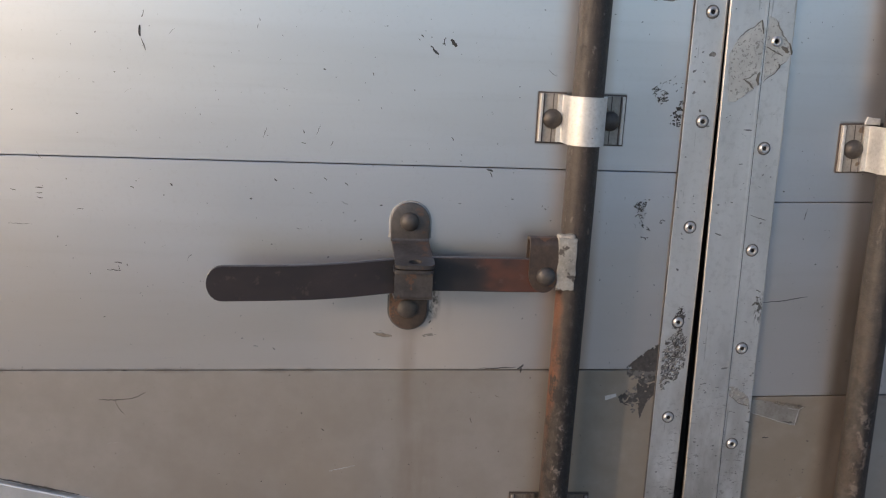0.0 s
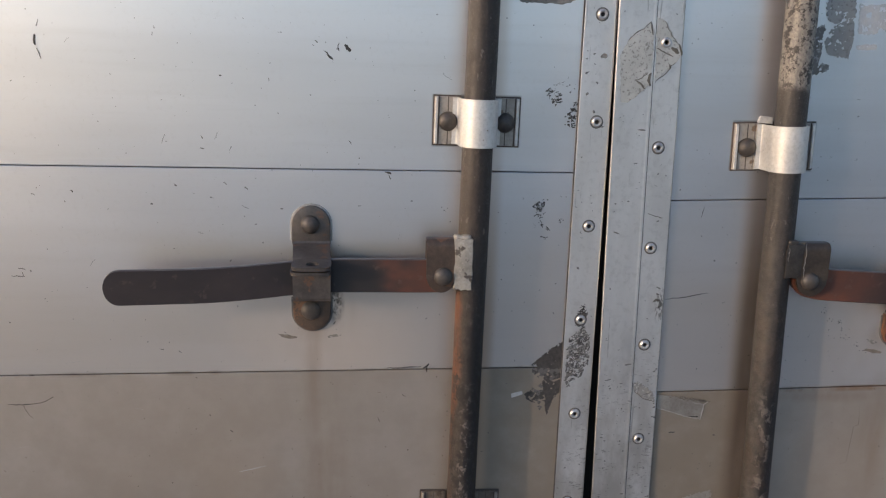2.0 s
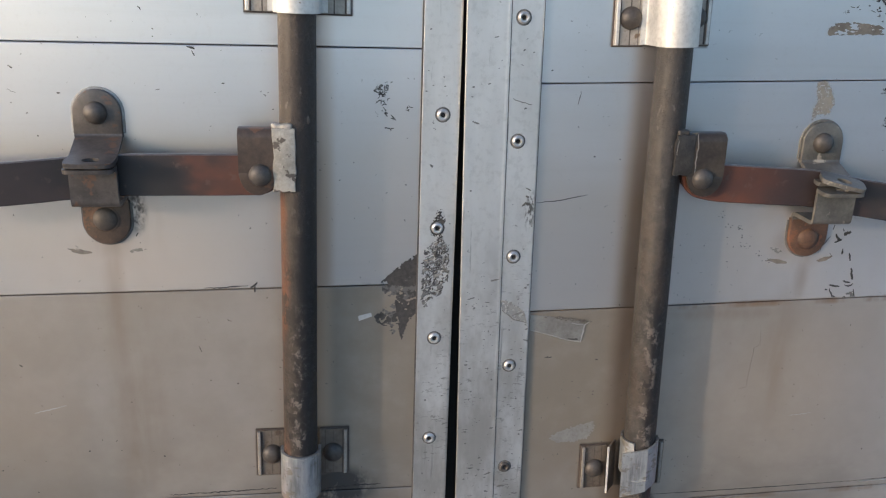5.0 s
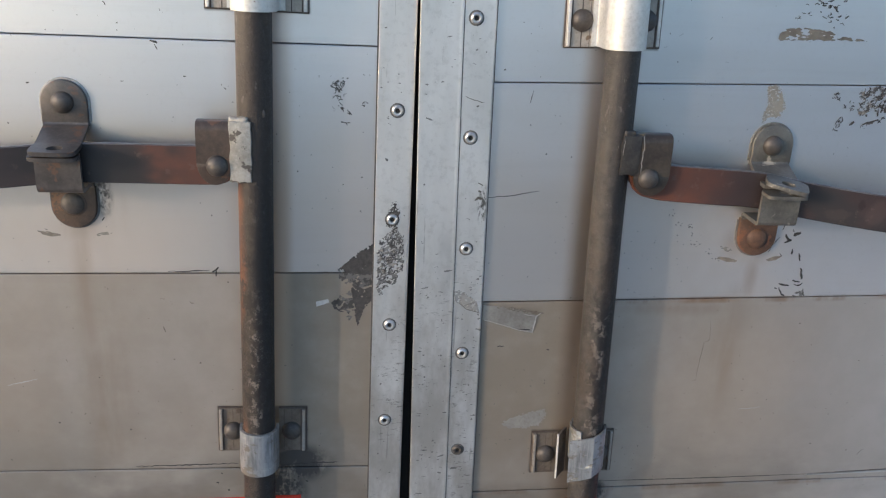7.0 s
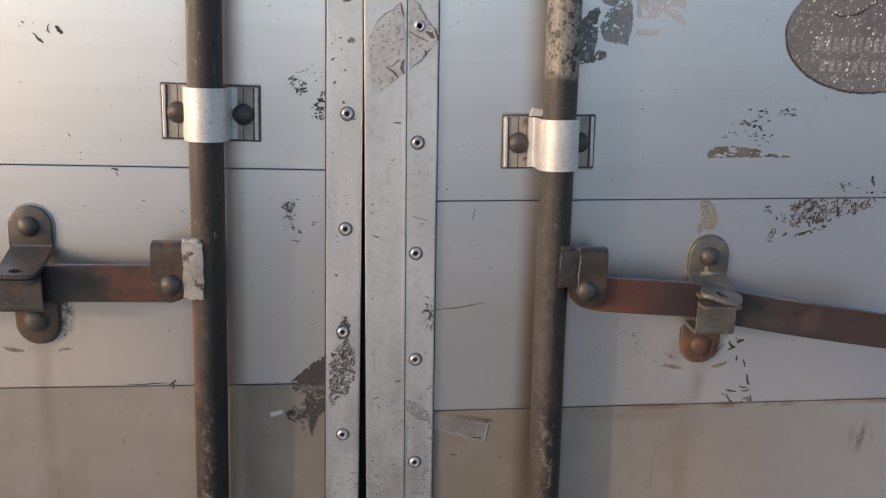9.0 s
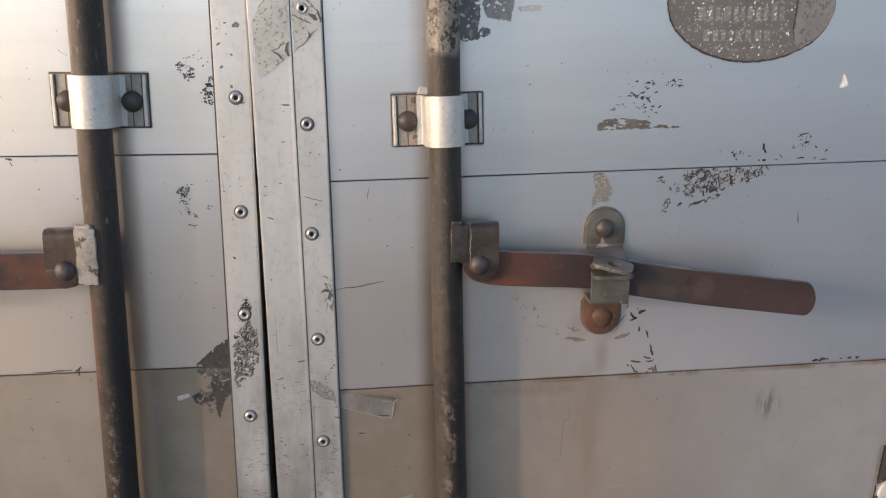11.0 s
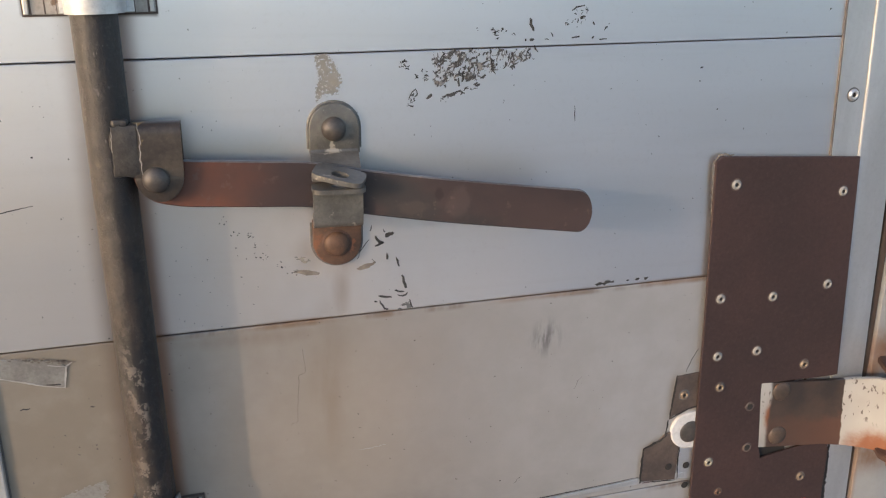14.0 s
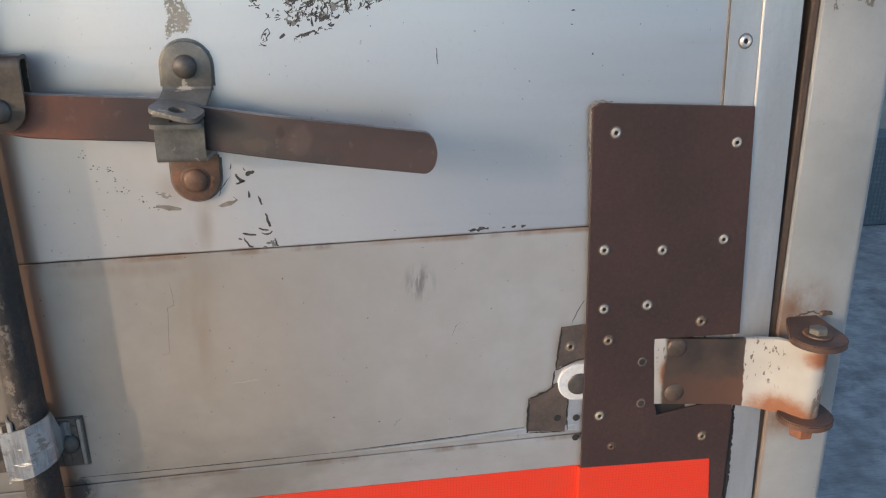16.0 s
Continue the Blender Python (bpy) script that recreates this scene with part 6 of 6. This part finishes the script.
crumbs("black flakes of a torn sticker below the seam", (([(1.0033, 1.3985), (1.0138, 1.3997), (1.0172, 1.3874), (1.0077, 1.3872)], 11, 0.4, 0.6, 0.0055, 0.0018),
                                                         ([(1.0187, 1.3989), (1.0351, 1.3879), (1.0338, 1.3752), (1.0239, 1.3807)], 11, -0.6, 0.7, 0.0060, 0.0018),
                                                         ([(1.0147, 1.3549), (1.0178, 1.3708), (1.0239, 1.3703), (1.0230, 1.3621)], 9, 0.9, 0.5, 0.0055, 0.0018),
                                                         ([(1.0459, 1.3625), (1.0696, 1.3718), (1.0920, 1.3810), (1.0939, 1.3774), (1.0705, 1.3664), (1.0497, 1.3610)], 14, 0.4, 0.25, 0.0070, 0.0022),
                                                         ([(1.0363, 1.4067), (1.0505, 1.4075), (1.0530, 1.3884), (1.0533, 1.3745), (1.0372, 1.3764), (1.0410, 1.3881)], 26, 0.9, 0.8, 0.0080, 0.0026),
                                                         ([(1.0500, 1.4080), (1.1443, 1.4098), (1.1425, 1.3990), (1.1047, 1.3880), (1.0742, 1.3760), (1.0520, 1.3790)], 105, 1.05, 0.6, 0.0085, 0.0028)), INK, 3)
crumbs("black flakes of a torn sticker above the seam", (([(1.0995, 1.4278), (1.1209, 1.4298), (1.1228, 1.4181), (1.1027, 1.4170)], 13, 0.6, 0.7, 0.0055, 0.0018),
                                                         ([(1.1706, 1.4429), (1.1991, 1.4504), (1.1934, 1.4312), (1.1744, 1.4259)], 19, 0.5, 0.7, 0.0050, 0.0016)), INK, 8)
own = bmesh.new()
for line, w in (([(1.0485, 1.3642), (1.0575, 1.3663), (1.0683, 1.3702)], 0.0034), ([(1.0341, 1.3633), (1.0388, 1.3672)], 0.0040), ([(1.0162, 1.3624), (1.0185, 1.3692), (1.0226, 1.3726)], 0.0014), ([(1.0226, 1.3726), (1.0245, 1.3680), (1.0215, 1.3646)], 0.0014),
                ([(1.0151, 1.3573), (1.0205, 1.3560)], 0.0016), ([(1.1371, 1.4395), (1.1387, 1.4328), (1.1415, 1.4266)], 0.0032), ([(1.1426, 1.4187), (1.1376, 1.4181)], 0.0030), ([(1.1320, 1.4192), (1.1340, 1.4170)], 0.0022)):
    streak(line, Y0, w, own, 0.0007)
for line, w in (([(1.1538, 1.4186), (1.1576, 1.4181)], 0.0014), ([(1.1597, 1.4249), (1.1619, 1.4209)], 0.0014), ([(1.1822, 1.4191), (1.1904, 1.4209)], 0.0022), ([(1.2040, 1.4191), (1.2057, 1.4214)], 0.0020), ([(1.2112, 1.4179), (1.2202, 1.4185)], 0.0014), ([(1.1896, 1.4391), (1.1934, 1.4397)], 0.0030),
                ([(1.2046, 1.4352), (1.2061, 1.4323)], 0.0022), ([(1.2168, 1.4277), (1.2204, 1.4306)], 0.0018), ([(1.1803, 1.4453), (1.1858, 1.4487), (1.1944, 1.4510)], 0.0018), ([(1.0649, 1.3828), (1.0664, 1.3742)], 0.0022)):
    streak(line, Y0, w, own, 0.0007)
structure("sticker_crumbs", own, INK, "black crumbs scattered along the torn sticker's edge", "sticker residue")
residue("tan grime on the plank by the keeper", [(0.9264, 1.4050), (0.9367, 1.4071), (0.9442, 1.3995), (0.9516, 1.3821), (0.9461, 1.3695), (0.9321, 1.3696), (0.9276, 1.3626), (0.9263, 1.3717), (0.9300, 1.3850)], Y0, TAN_FILM, 420, -0.40, 1.9, cell=0.0005)
# what is left of a sticker's corner below the right keeper
own = bmesh.new()
for line, w in (([(0.9772, 1.2381), (0.9759, 1.2326)], 0.0012), ([(0.9893, 1.2337), (0.9912, 1.2305)], 0.0014), ([(0.9912, 1.2249), (0.9955, 1.2278), (0.9998, 1.2300)], 0.0056), ([(0.9814, 1.2273), (0.9832, 1.2228), (0.9894, 1.2194)], 0.0040), ([(0.9906, 1.2206), (0.9851, 1.2184), (0.9808, 1.2167)], 0.0032),
                ([(0.9747, 1.2233), (0.9698, 1.2186), (0.9661, 1.2132), (0.9624, 1.2041)], 0.0012), ([(0.9925, 1.2085), (0.9931, 1.2015)], 0.0028), ([(0.9777, 1.2031), (0.9814, 1.1991)], 0.0010), ([(1.0024, 1.2035), (1.0043, 1.1989), (1.0056, 1.1931)], 0.0026)):
    streak(line, Y0, w, own, 0.0007)
for line, w in (([(1.0088, 1.1839), (1.0107, 1.1766), (1.0127, 1.1687)], 0.0040), ([(1.0001, 1.1677), (1.0052, 1.1660), (1.0109, 1.1649)], 0.0026), ([(1.0039, 1.1615), (1.0090, 1.1599), (1.0147, 1.1640)], 0.0022), ([(0.9838, 1.1630), (0.9913, 1.1612), (0.9976, 1.1600)], 0.0028),
                ([(0.9788, 1.1575), (0.9826, 1.1559)], 0.0022), ([(0.9845, 1.1571), (0.9876, 1.1516), (0.9901, 1.1469)], 0.0020), ([(0.9895, 1.1489), (0.9939, 1.1466)], 0.0028), ([(1.0160, 1.1561), (1.0180, 1.1500), (1.0199, 1.1465)], 0.0022)):
    streak(line, Y0, w, own, 0.0007)
structure("sticker_crumbs", own, INK, "black crumbs of a lost sticker's corner by the keeper", "sticker residue")
residue("grey-brown film of a lost sticker's corner", [(1.0021, 1.1459), (1.0065, 1.1502), (1.0154, 1.1541), (1.0199, 1.1472), (1.0034, 1.1450)], Y0, MID_INK, 260, -0.15, 5.9, cell=0.0005, rim=160)
residue("tan scrape beside the keeper", [(0.8986, 1.1950), (0.9016, 1.1967), (0.9105, 1.1961), (0.9206, 1.1942), (0.9254, 1.1926), (0.9229, 1.1903), (0.9110, 1.1911)], Y0, BROWN_INK, 160, -0.75, 1.1, stretch=0.3, cell=0.0005, rim=220)
residue("tan scrape beside the keeper", [(0.9617, 1.1940), (0.9678, 1.1974), (0.9801, 1.2004), (0.9814, 1.1984), (0.9752, 1.1944), (0.9648, 1.1919)], Y0, BROWN_INK, 160, -0.75, 2.1, stretch=0.3, cell=0.0005, rim=220)
residue("faint scuff beside the keeper", [(0.9008, 1.2110), (0.9067, 1.2106), (0.9155, 1.2045), (0.9077, 1.2038)], Y0, TAN_FILM, 260, -0.10, 6.1, stretch=0.4, cell=0.0005)
residue("tan scrape beside the keeper", [(0.1056, 1.2195), (0.1142, 1.2196), (0.1272, 1.2168), (0.1309, 1.2138), (0.1201, 1.2129), (0.1114, 1.2150)], Y0, BROWN_INK, 160, -0.75, 3.1, stretch=0.3, cell=0.0005, rim=220)
residue("tan scrape beside the keeper", [(0.1670, 1.2158), (0.1763, 1.2190), (0.1865, 1.2183), (0.1815, 1.2160), (0.1707, 1.2143)], Y0, TAN_FILM, 160, -0.35, 4.1, stretch=0.5, cell=0.0005, rim=160)
residue("white flecks of old paint", [(1.384, 1.492), (1.443, 1.520), (1.476, 1.515), (1.480, 1.475), (1.394, 1.474)], Y0, WHITE_INK, 85, 0.22, 2.4, stretch=1.5)
residue("small white paint spot", [(1.231, 1.531), (1.240, 1.506), (1.228, 1.506)], Y0, WHITE_INK, 20, -1.2, 5.4)
residue("white scrap beside the black remains", [(0.4127, 1.1355), (0.4273, 1.1389), (0.4284, 1.1344), (0.4138, 1.1295)], FACE - 0.0009, WHITE, 20, -1.2, 1.4, cell=0.0006, rim=260)
residue("thin dark scuff along the seam", [(1.217, 1.1525), (1.235, 1.1570), (1.291, 1.1575), (1.240, 1.1535)], Y0, INK, 81, -0.1, 6.9, stretch=0.6)
residue("pale rubbed patch above the clamp", [(0.6467, 0.9665), (0.6571, 0.9747), (0.6820, 0.9830), (0.7022, 0.9887), (0.7049, 0.9783), (0.6950, 0.9639), (0.6771, 0.9600), (0.6582, 0.9601)], FACE - 0.0003, FILM_MID, 120, -0.95, 4.7, cell=0.0006, rim=90)

residue("dark worn marks on the corner post", [(1.616, 1.445), (1.632, 1.462), (1.670, 1.462), (1.668, 1.390), (1.645, 1.400), (1.622, 1.388)], POST_FACE - 0.0005, STRIP_INK, 110, 0.05, 3.9, stretch=1.9, cell=0.0007)
oval = thing("oval_sticker", (1.1105, FACE, 1.606), "worn dark grey oval sticker speckled white, its lettering gone", "sticker")
own = bmesh.new()
rim = [own.verts.new((1.1105 + 0.1025 * math.cos(a) + 0.0008 * noise.noise(Vector((a * 9, 0, 0))), Y0, 1.604 + 0.0675 * math.sin(a) + 0.0008 * noise.noise(Vector((a * 9, 4, 0))))) for a in (6.28319 * i / 72 for i in range(72))]
own.faces.new(rim)
part("film", own, OVAL_GREY, oval)
own = bmesh.new()
outer = [(1.1105 + 0.1018 * math.cos(a), 1.604 + 0.0668 * math.sin(a)) for a in (radians(-52 + 6 * i) for i in range(15))]
own.faces.new([own.verts.new((x, Y0 - 0.0003, z)) for x, z in outer + [(1.170, 1.640), (1.166, 1.612), (1.163, 1.575), (1.166, 1.558)]])
part("bleached_part", own, OVAL_LIGHT, oval, "bleached strip of the sticker")
for row, (z, h) in enumerate(((1.592, 0.017), (1.567, 0.014))):
    x = 1.045 + 0.008 * row
    while x < 1.150 - 0.012 * row:
        w = random.uniform(0.004, 0.009)
        own = bmesh.new()
        own.faces.new([own.verts.new(p) for p in ((x, Y0 - 0.0002, z - h / 2), (x + w, Y0 - 0.0002, z - h / 2 + 0.001), (x + w, Y0 - 0.0002, z + h / 2), (x, Y0 - 0.0002, z + h / 2 - 0.001))])
        part("faded_bar", own, OVAL_BAR, oval)
        x += w + random.uniform(0.003, 0.005)
own = bmesh.new()
streak([(1.058, 1.628), (1.070, 1.622), (1.092, 1.626), (1.112, 1.640), (1.12, 1.652)], Y0 - 0.0003, 0.003, own)
streak([(1.170, 1.646), (1.166, 1.612), (1.163, 1.575), (1.165, 1.560)], Y0 - 0.0005, 0.0025, own)
streak([(1.1105 + 0.1025 * math.cos(radians(a)), 1.604 + 0.0675 * math.sin(radians(a))) for a in range(165, 338, 8)], Y0 - 0.0004, 0.0030, own, 0.0005)
part("dark_crease", own, INK, oval, "dark torn creases")
own = bmesh.new()
for i in range(190):
    a, r = random.uniform(0, 6.283), math.sqrt(random.random()) * 0.95
    x, z = 1.1105 + 0.1025 * r * math.cos(a), 1.604 + 0.0675 * r * math.sin(a)
    if x < 1.162:
        fleck(x, Y0 - 0.0004, z, random.choice((0.0006, 0.0008, 0.0011, 0.0016)), own, random.uniform(1.0, 2.2), random.uniform(0.6, 1.8))
part("speckle", own, WHITE_INK, oval, "white flecks where the film has gone")

film = thing("tape_scrap", (0.645, FACE, 1.115), "curled scrap of clear tape on the plank", "tape scrap")
part("scrap", prism([(0.614, 1.1315), (0.648, 1.1285), (0.6718, 1.1236), (0.6803, 1.1177), (0.6767, 1.0960), (0.6606, 1.0992), (0.614, 1.1130)], FACE - 0.0010, FACE - 0.0002, 0.0004), FILM_DULL, film)
own = bmesh.new()
streak([(0.616, 1.1125), (0.640, 1.1055), (0.6606, 1.0988), (0.6772, 1.0955)], FACE - 0.0014, 0.0014, own, 0.0003)
streak([(0.6768, 1.0955), (0.6785, 1.106), (0.6803, 1.1177), (0.6855, 1.1215)], FACE - 0.0014, 0.0020, own, 0.0003)
streak([(0.6803, 1.1177), (0.672, 1.1185), (0.664, 1.1205)], FACE - 0.0014, 0.0014, own, 0.0003)
part("bright_edge", own, FILM, film, "pale lifted edge")
own = bmesh.new()
for k in range(70):
    s = random.random() ** 0.7
    fleck(0.632 + 0.056 * s + random.gauss(0, 0.001), FACE - 0.0015, 1.1310 - 0.0100 * s + random.gauss(0, 0.0011), random.choice((0.0006, 0.0009, 0.0014)), own, random.uniform(1.2, 2.4), random.uniform(-0.5, 0.2))
part("dirty_edge", own, BROWN_INK, film, "crumbs of brown dirt along its edge")
own = bmesh.new()
streak([(0.6610, 1.1006), (0.668, 1.0998), (0.6735, 1.0996)], FACE - 0.0014, 0.0020, own, 0.0004)
part("dark_edge", own, INK, film, "dark fold")

own = bmesh.new()
for line, w in (([(-0.1638, 1.6049), (-0.1660, 1.5972)], 0.0014), ([(-0.1690, 1.5883), (-0.1698, 1.5826), (-0.1689, 1.5757)], 0.0046), ([(-0.1677, 1.5732), (-0.1654, 1.5669), (-0.1632, 1.5600)], 0.0016), ([(0.1559, 1.5890), (0.1593, 1.5865)], 0.0018), ([(0.1527, 1.5837), (0.1554, 1.5825)], 0.0012), ([(0.1683, 1.5771), (0.1725, 1.5720), (0.1780, 1.5670)], 0.0040),
                ([(0.1854, 1.5868), (0.1836, 1.5816), (0.1851, 1.5771)], 0.0018), ([(0.1922, 1.5845), (0.1950, 1.5807), (0.1985, 1.5769)], 0.0066), ([(0.1001, 1.5440), (0.1009, 1.5400)], 0.0012), ([(-0.0337, 1.5947), (-0.0344, 1.5896)], 0.0008)):
    streak(line, Y0, w * 0.75, own)
for line, w in (([(-0.2989, 1.3961), (-0.2904, 1.3956)], 0.0014), ([(-0.2987, 1.3893), (-0.2915, 1.3895)], 0.0014), ([(-0.2978, 1.3838), (-0.2913, 1.3833)], 0.0014), ([(-0.3285, 1.3933), (-0.3221, 1.3921)], 0.0012), ([(-0.3344, 1.3512), (-0.3067, 1.3512)], 0.0008), ([(-0.2518, 1.3712), (-0.2446, 1.3707)], 0.0010),
                ([(-0.2114, 1.3053), (-0.2026, 1.3041)], 0.0015), ([(-0.2206, 1.2959), (-0.2044, 1.2947), (-0.2068, 1.3011)], 0.0015), ([(-0.0166, 1.4130), (-0.0139, 1.4110)], 0.0022), ([(0.0433, 1.4160), (0.0461, 1.4133)], 0.0020), ([(0.0680, 1.4104), (0.0721, 1.4077)], 0.0022)):
    streak(line, Y0, w * 0.75, own)
for line, w in (([(-0.1405, 1.4043), (-0.1386, 1.4016)], 0.0022), ([(-0.1880, 1.3996), (-0.1841, 1.3977)], 0.0018), ([(0.0175, 1.4734), (0.0195, 1.4694)], 0.0018), ([(0.0161, 1.4578), (0.0208, 1.4572)], 0.0020), ([(0.0337, 1.4685), (0.0390, 1.4794)], 0.0007), ([(0.0513, 1.4554), (0.0540, 1.4609)], 0.0012), ([(-0.0295, 1.4632), (-0.0254, 1.4748)], 0.0007),
                ([(0.1966, 1.4699), (0.1995, 1.4659)], 0.0014), ([(0.2412, 1.4324), (0.2455, 1.4312), (0.2491, 1.4292)], 0.0034), ([(0.2463, 1.4277), (0.2487, 1.4228)], 0.0022), ([(0.2088, 1.3887), (0.2116, 1.3887)], 0.0014), ([(0.2733, 1.3959), (0.2769, 1.3953)], 0.0016), ([(0.3159, 1.3848), (0.3182, 1.3827)], 0.0016)):
    streak(line, Y0, w * 0.75, own)
for line, w in (([(0.1787, 1.2364), (0.1766, 1.2326)], 0.0020), ([(0.2448, 1.1722), (0.2677, 1.1727), (0.2913, 1.1741)], 0.0022), ([(0.2937, 1.1718), (0.2980, 1.1742), (0.3015, 1.1781)], 0.0044), ([(0.2988, 1.1734), (0.2985, 1.1664)], 0.0032), ([(-0.2095, 1.1648), (-0.2032, 1.1641)], 0.0018), ([(-0.2402, 1.1248), (-0.2192, 1.1242), (-0.2022, 1.1259)], 0.0018),
                ([(-0.2022, 1.1259), (-0.1922, 1.1290), (-0.1821, 1.1345)], 0.0018), ([(-0.0455, 1.2001), (-0.0398, 1.1986)], 0.0012), ([(-0.0207, 1.1974), (-0.0179, 1.1944)], 0.0016), ([(0.2352, 1.1024), (0.2370, 1.0960)], 0.0014), ([(0.0409, 1.0860), (0.0439, 1.0836)], 0.0016)):
    streak(line, Y0, w * 0.75, own)
for line, w in (([(0.609, 1.267), (0.64, 1.270), (0.671, 1.276)], 0.0012), ([(0.904, 1.111), (0.906, 1.085), (0.899, 1.082), (0.896, 1.028), (0.888, 1.026)], 0.0004), ([(1.352, 1.031), (1.358, 1.048), (1.366, 1.062)], 0.0012), ([(0.655, 1.392), (0.652, 1.378)], 0.001), ([(1.19, 1.352), (1.191, 1.336)], 0.0012)):
    streak(line, Y0, w, own)
for i in range(24):
    x, z, a = random.uniform(-0.4, 1.33), random.uniform(0.86, 1.65), random.uniform(-2.5, 2.5)
    if 0.47 < x < 0.63:
        continue
    d = random.uniform(0.003, 0.012)
    streak([(x, z), (x + d * 0.5, z + d * 0.5 * a), (x + d, z + d * a * 0.7)], Y0, random.uniform(0.0003, 0.0007), own, 0.0005)
for line, w in (([(0.19, 0.9115), (0.2395, 0.9122), (0.3146, 0.9138)], 0.0018), ([(0.3675, 0.9112), (0.400, 0.9128), (0.4391, 0.9138)], 0.0022), ([(0.2930, 0.9008), (0.2950, 0.8991)], 0.0024), ([(0.2871, 0.8862), (0.2891, 0.8845)], 0.0024), ([(0.3008, 0.8753), (0.3028, 0.8736)], 0.0024), ([(0.3887, 0.8940), (0.3908, 0.8922)], 0.0030), ([(0.3994, 0.8869), (0.4015, 0.8852)], 0.0024), ([(0.4103, 0.8986), (0.4124, 0.8969)], 0.0024), ([(0.3832, 0.8885), (0.3853, 0.8868)], 0.0030), ([(0.60, 1.143), (0.608, 1.139), (0.612, 1.136)], 0.004)):
    streak(line, Y0, w, own, 0.0007)
for line in ([(0.7750, 0.8785), (0.8446, 0.8792), (0.9280, 0.8804), (0.9663, 0.8811), (1.0750, 0.8838)], [(1.075, 0.8842), (1.15, 0.8876), (1.23, 0.8922), (1.303, 0.8972)]):
    streak(line, Y0, 0.0014, own, 0.0002)
# a spray of nicks curving down to the keeper's foot, and short cuts beside it
for x, z in ((0.8346, 1.2521), (0.8445, 1.2395), (0.8574, 1.2361), (0.859, 1.2261), (0.8661, 1.2142), (0.8735, 1.2084), (0.889, 1.2024), (0.8989, 1.1955)):
    for k in range(5):
        fleck(x + random.gauss(0, 0.003), Y0, z + random.gauss(0, 0.003), random.uniform(0.0004, 0.0012), own, random.uniform(1, 2), random.uniform(-0.9, 0.2))
# a short cut, then the lifted patch plate's shadow as a dark streak
for line, w in (([(0.6343, 1.0765), (0.6434, 1.0770)], 0.0018), ([(-0.372, 1.0145), (-0.320, 1.0025), (-0.272, 0.9915)], 0.0030)):
    streak(line, Y0, w, own, 0.0006)
scr = structure("scratch_marks", own, INK, "dark scratches across the planks and the patch plate's drawn shadow line", "scratches")
own = bmesh.new()
for line, w in (([(0.051, 1.026), (0.085, 1.034)], 0.0014), ([(0.96, 0.985), (0.99, 0.988)], 0.0006)):
    streak(line, Y0, w, own)
for i in range(10):
    x, z, a = random.uniform(-0.4, 1.33), random.uniform(0.86, 1.65), random.uniform(-0.5, 0.9)
    if 0.47 < x < 0.63:
        continue
    d = random.uniform(0.006, 0.022)
    streak([(x, z), (x + d * 0.5, z + d * 0.5 * a), (x + d, z + d * a * 0.8)], Y0, random.uniform(0.0002, 0.0004), own, 0.0004)
structure("scratch_bright", own, WHITE, "bright scratches across the planks", "scratches")
own = bmesh.new()
for i in range(170):
    x, z = random.uniform(-0.45, 1.5), random.uniform(0.80, 1.72)
    if 0.475 < x < 0.62:
        continue
    if random.random() < 0.35 and x > 0.62:
        continue
    fleck(x, Y0, z, random.choice((0.0005, 0.0006, 0.0008, 0.0012)), own, random.uniform(1, 2.2), random.uniform(-0.5, 0.5))
for i in range(110):
    x = rod_axis("r" if i % 2 else "l", 1.2) + random.gauss(0, 0.045)
    fleck(x, Y0, random.uniform(0.86, 1.45), random.choice((0.0004, 0.0006, 0.0009)), own, 1.2, random.random())
specks = structure("paint_flecks", own, INK, "dark chips and flecks peppered over the planks", "paint flecks")
specks["kind"] = "stuff"
own = bmesh.new()
for i in range(1200):
    u = random.uniform(-0.077, -0.003)
    w = random.uniform(-0.42, 0.55)
    if random.random() > (0.25 if w > 0.05 else 0.95):
        continue
    if noise.noise(Vector((u * 70, 3.0, w * 28))) < random.uniform(-0.35, 0.25):
        continue
    if -0.0425 < u < -0.031 or math.hypot(u + 0.0215, (w + 0.199) % 0.1333 - 0.0) < 0.012:
        continue
    p = sagged(u + OVERLAP_LEAN * w, w, 0.0085 if u < -0.036 else 0.0078)
    fleck(p.x, p.y, p.z, random.choice((0.0003, 0.0004, 0.0005, 0.0006, 0.0008, 0.0014)), own, random.choice((1.2, 1.6, 2.0, 3.0, 5.0)), random.uniform(-0.4, 0.6))
for i in range(40):
    fleck(random.uniform(0.485, 0.516), YT, random.uniform(0.85, 1.66), random.choice((0.0007, 0.001, 0.0016)), own, random.uniform(1, 2.5), random.uniform(-0.6, 0.6))
for line, w in (([(0.5049, 1.5774), (0.5098, 1.5802), (0.5127, 1.5775)], 0.0060), ([(0.4982, 1.5698), (0.4992, 1.5688)], 0.002), ([(0.5020, 1.5480), (0.5042, 1.5459)], 0.003), ([(0.4891, 1.5319), (0.4926, 1.5340)], 0.004), ([(0.4999, 1.5126), (0.5022, 1.5099)], 0.003)):
    streak(line, YT, w, own)
specks = structure("trim_flecks", own, MID_INK, "dark chips peppered over the edge trims", "paint flecks")
specks["kind"] = "stuff"
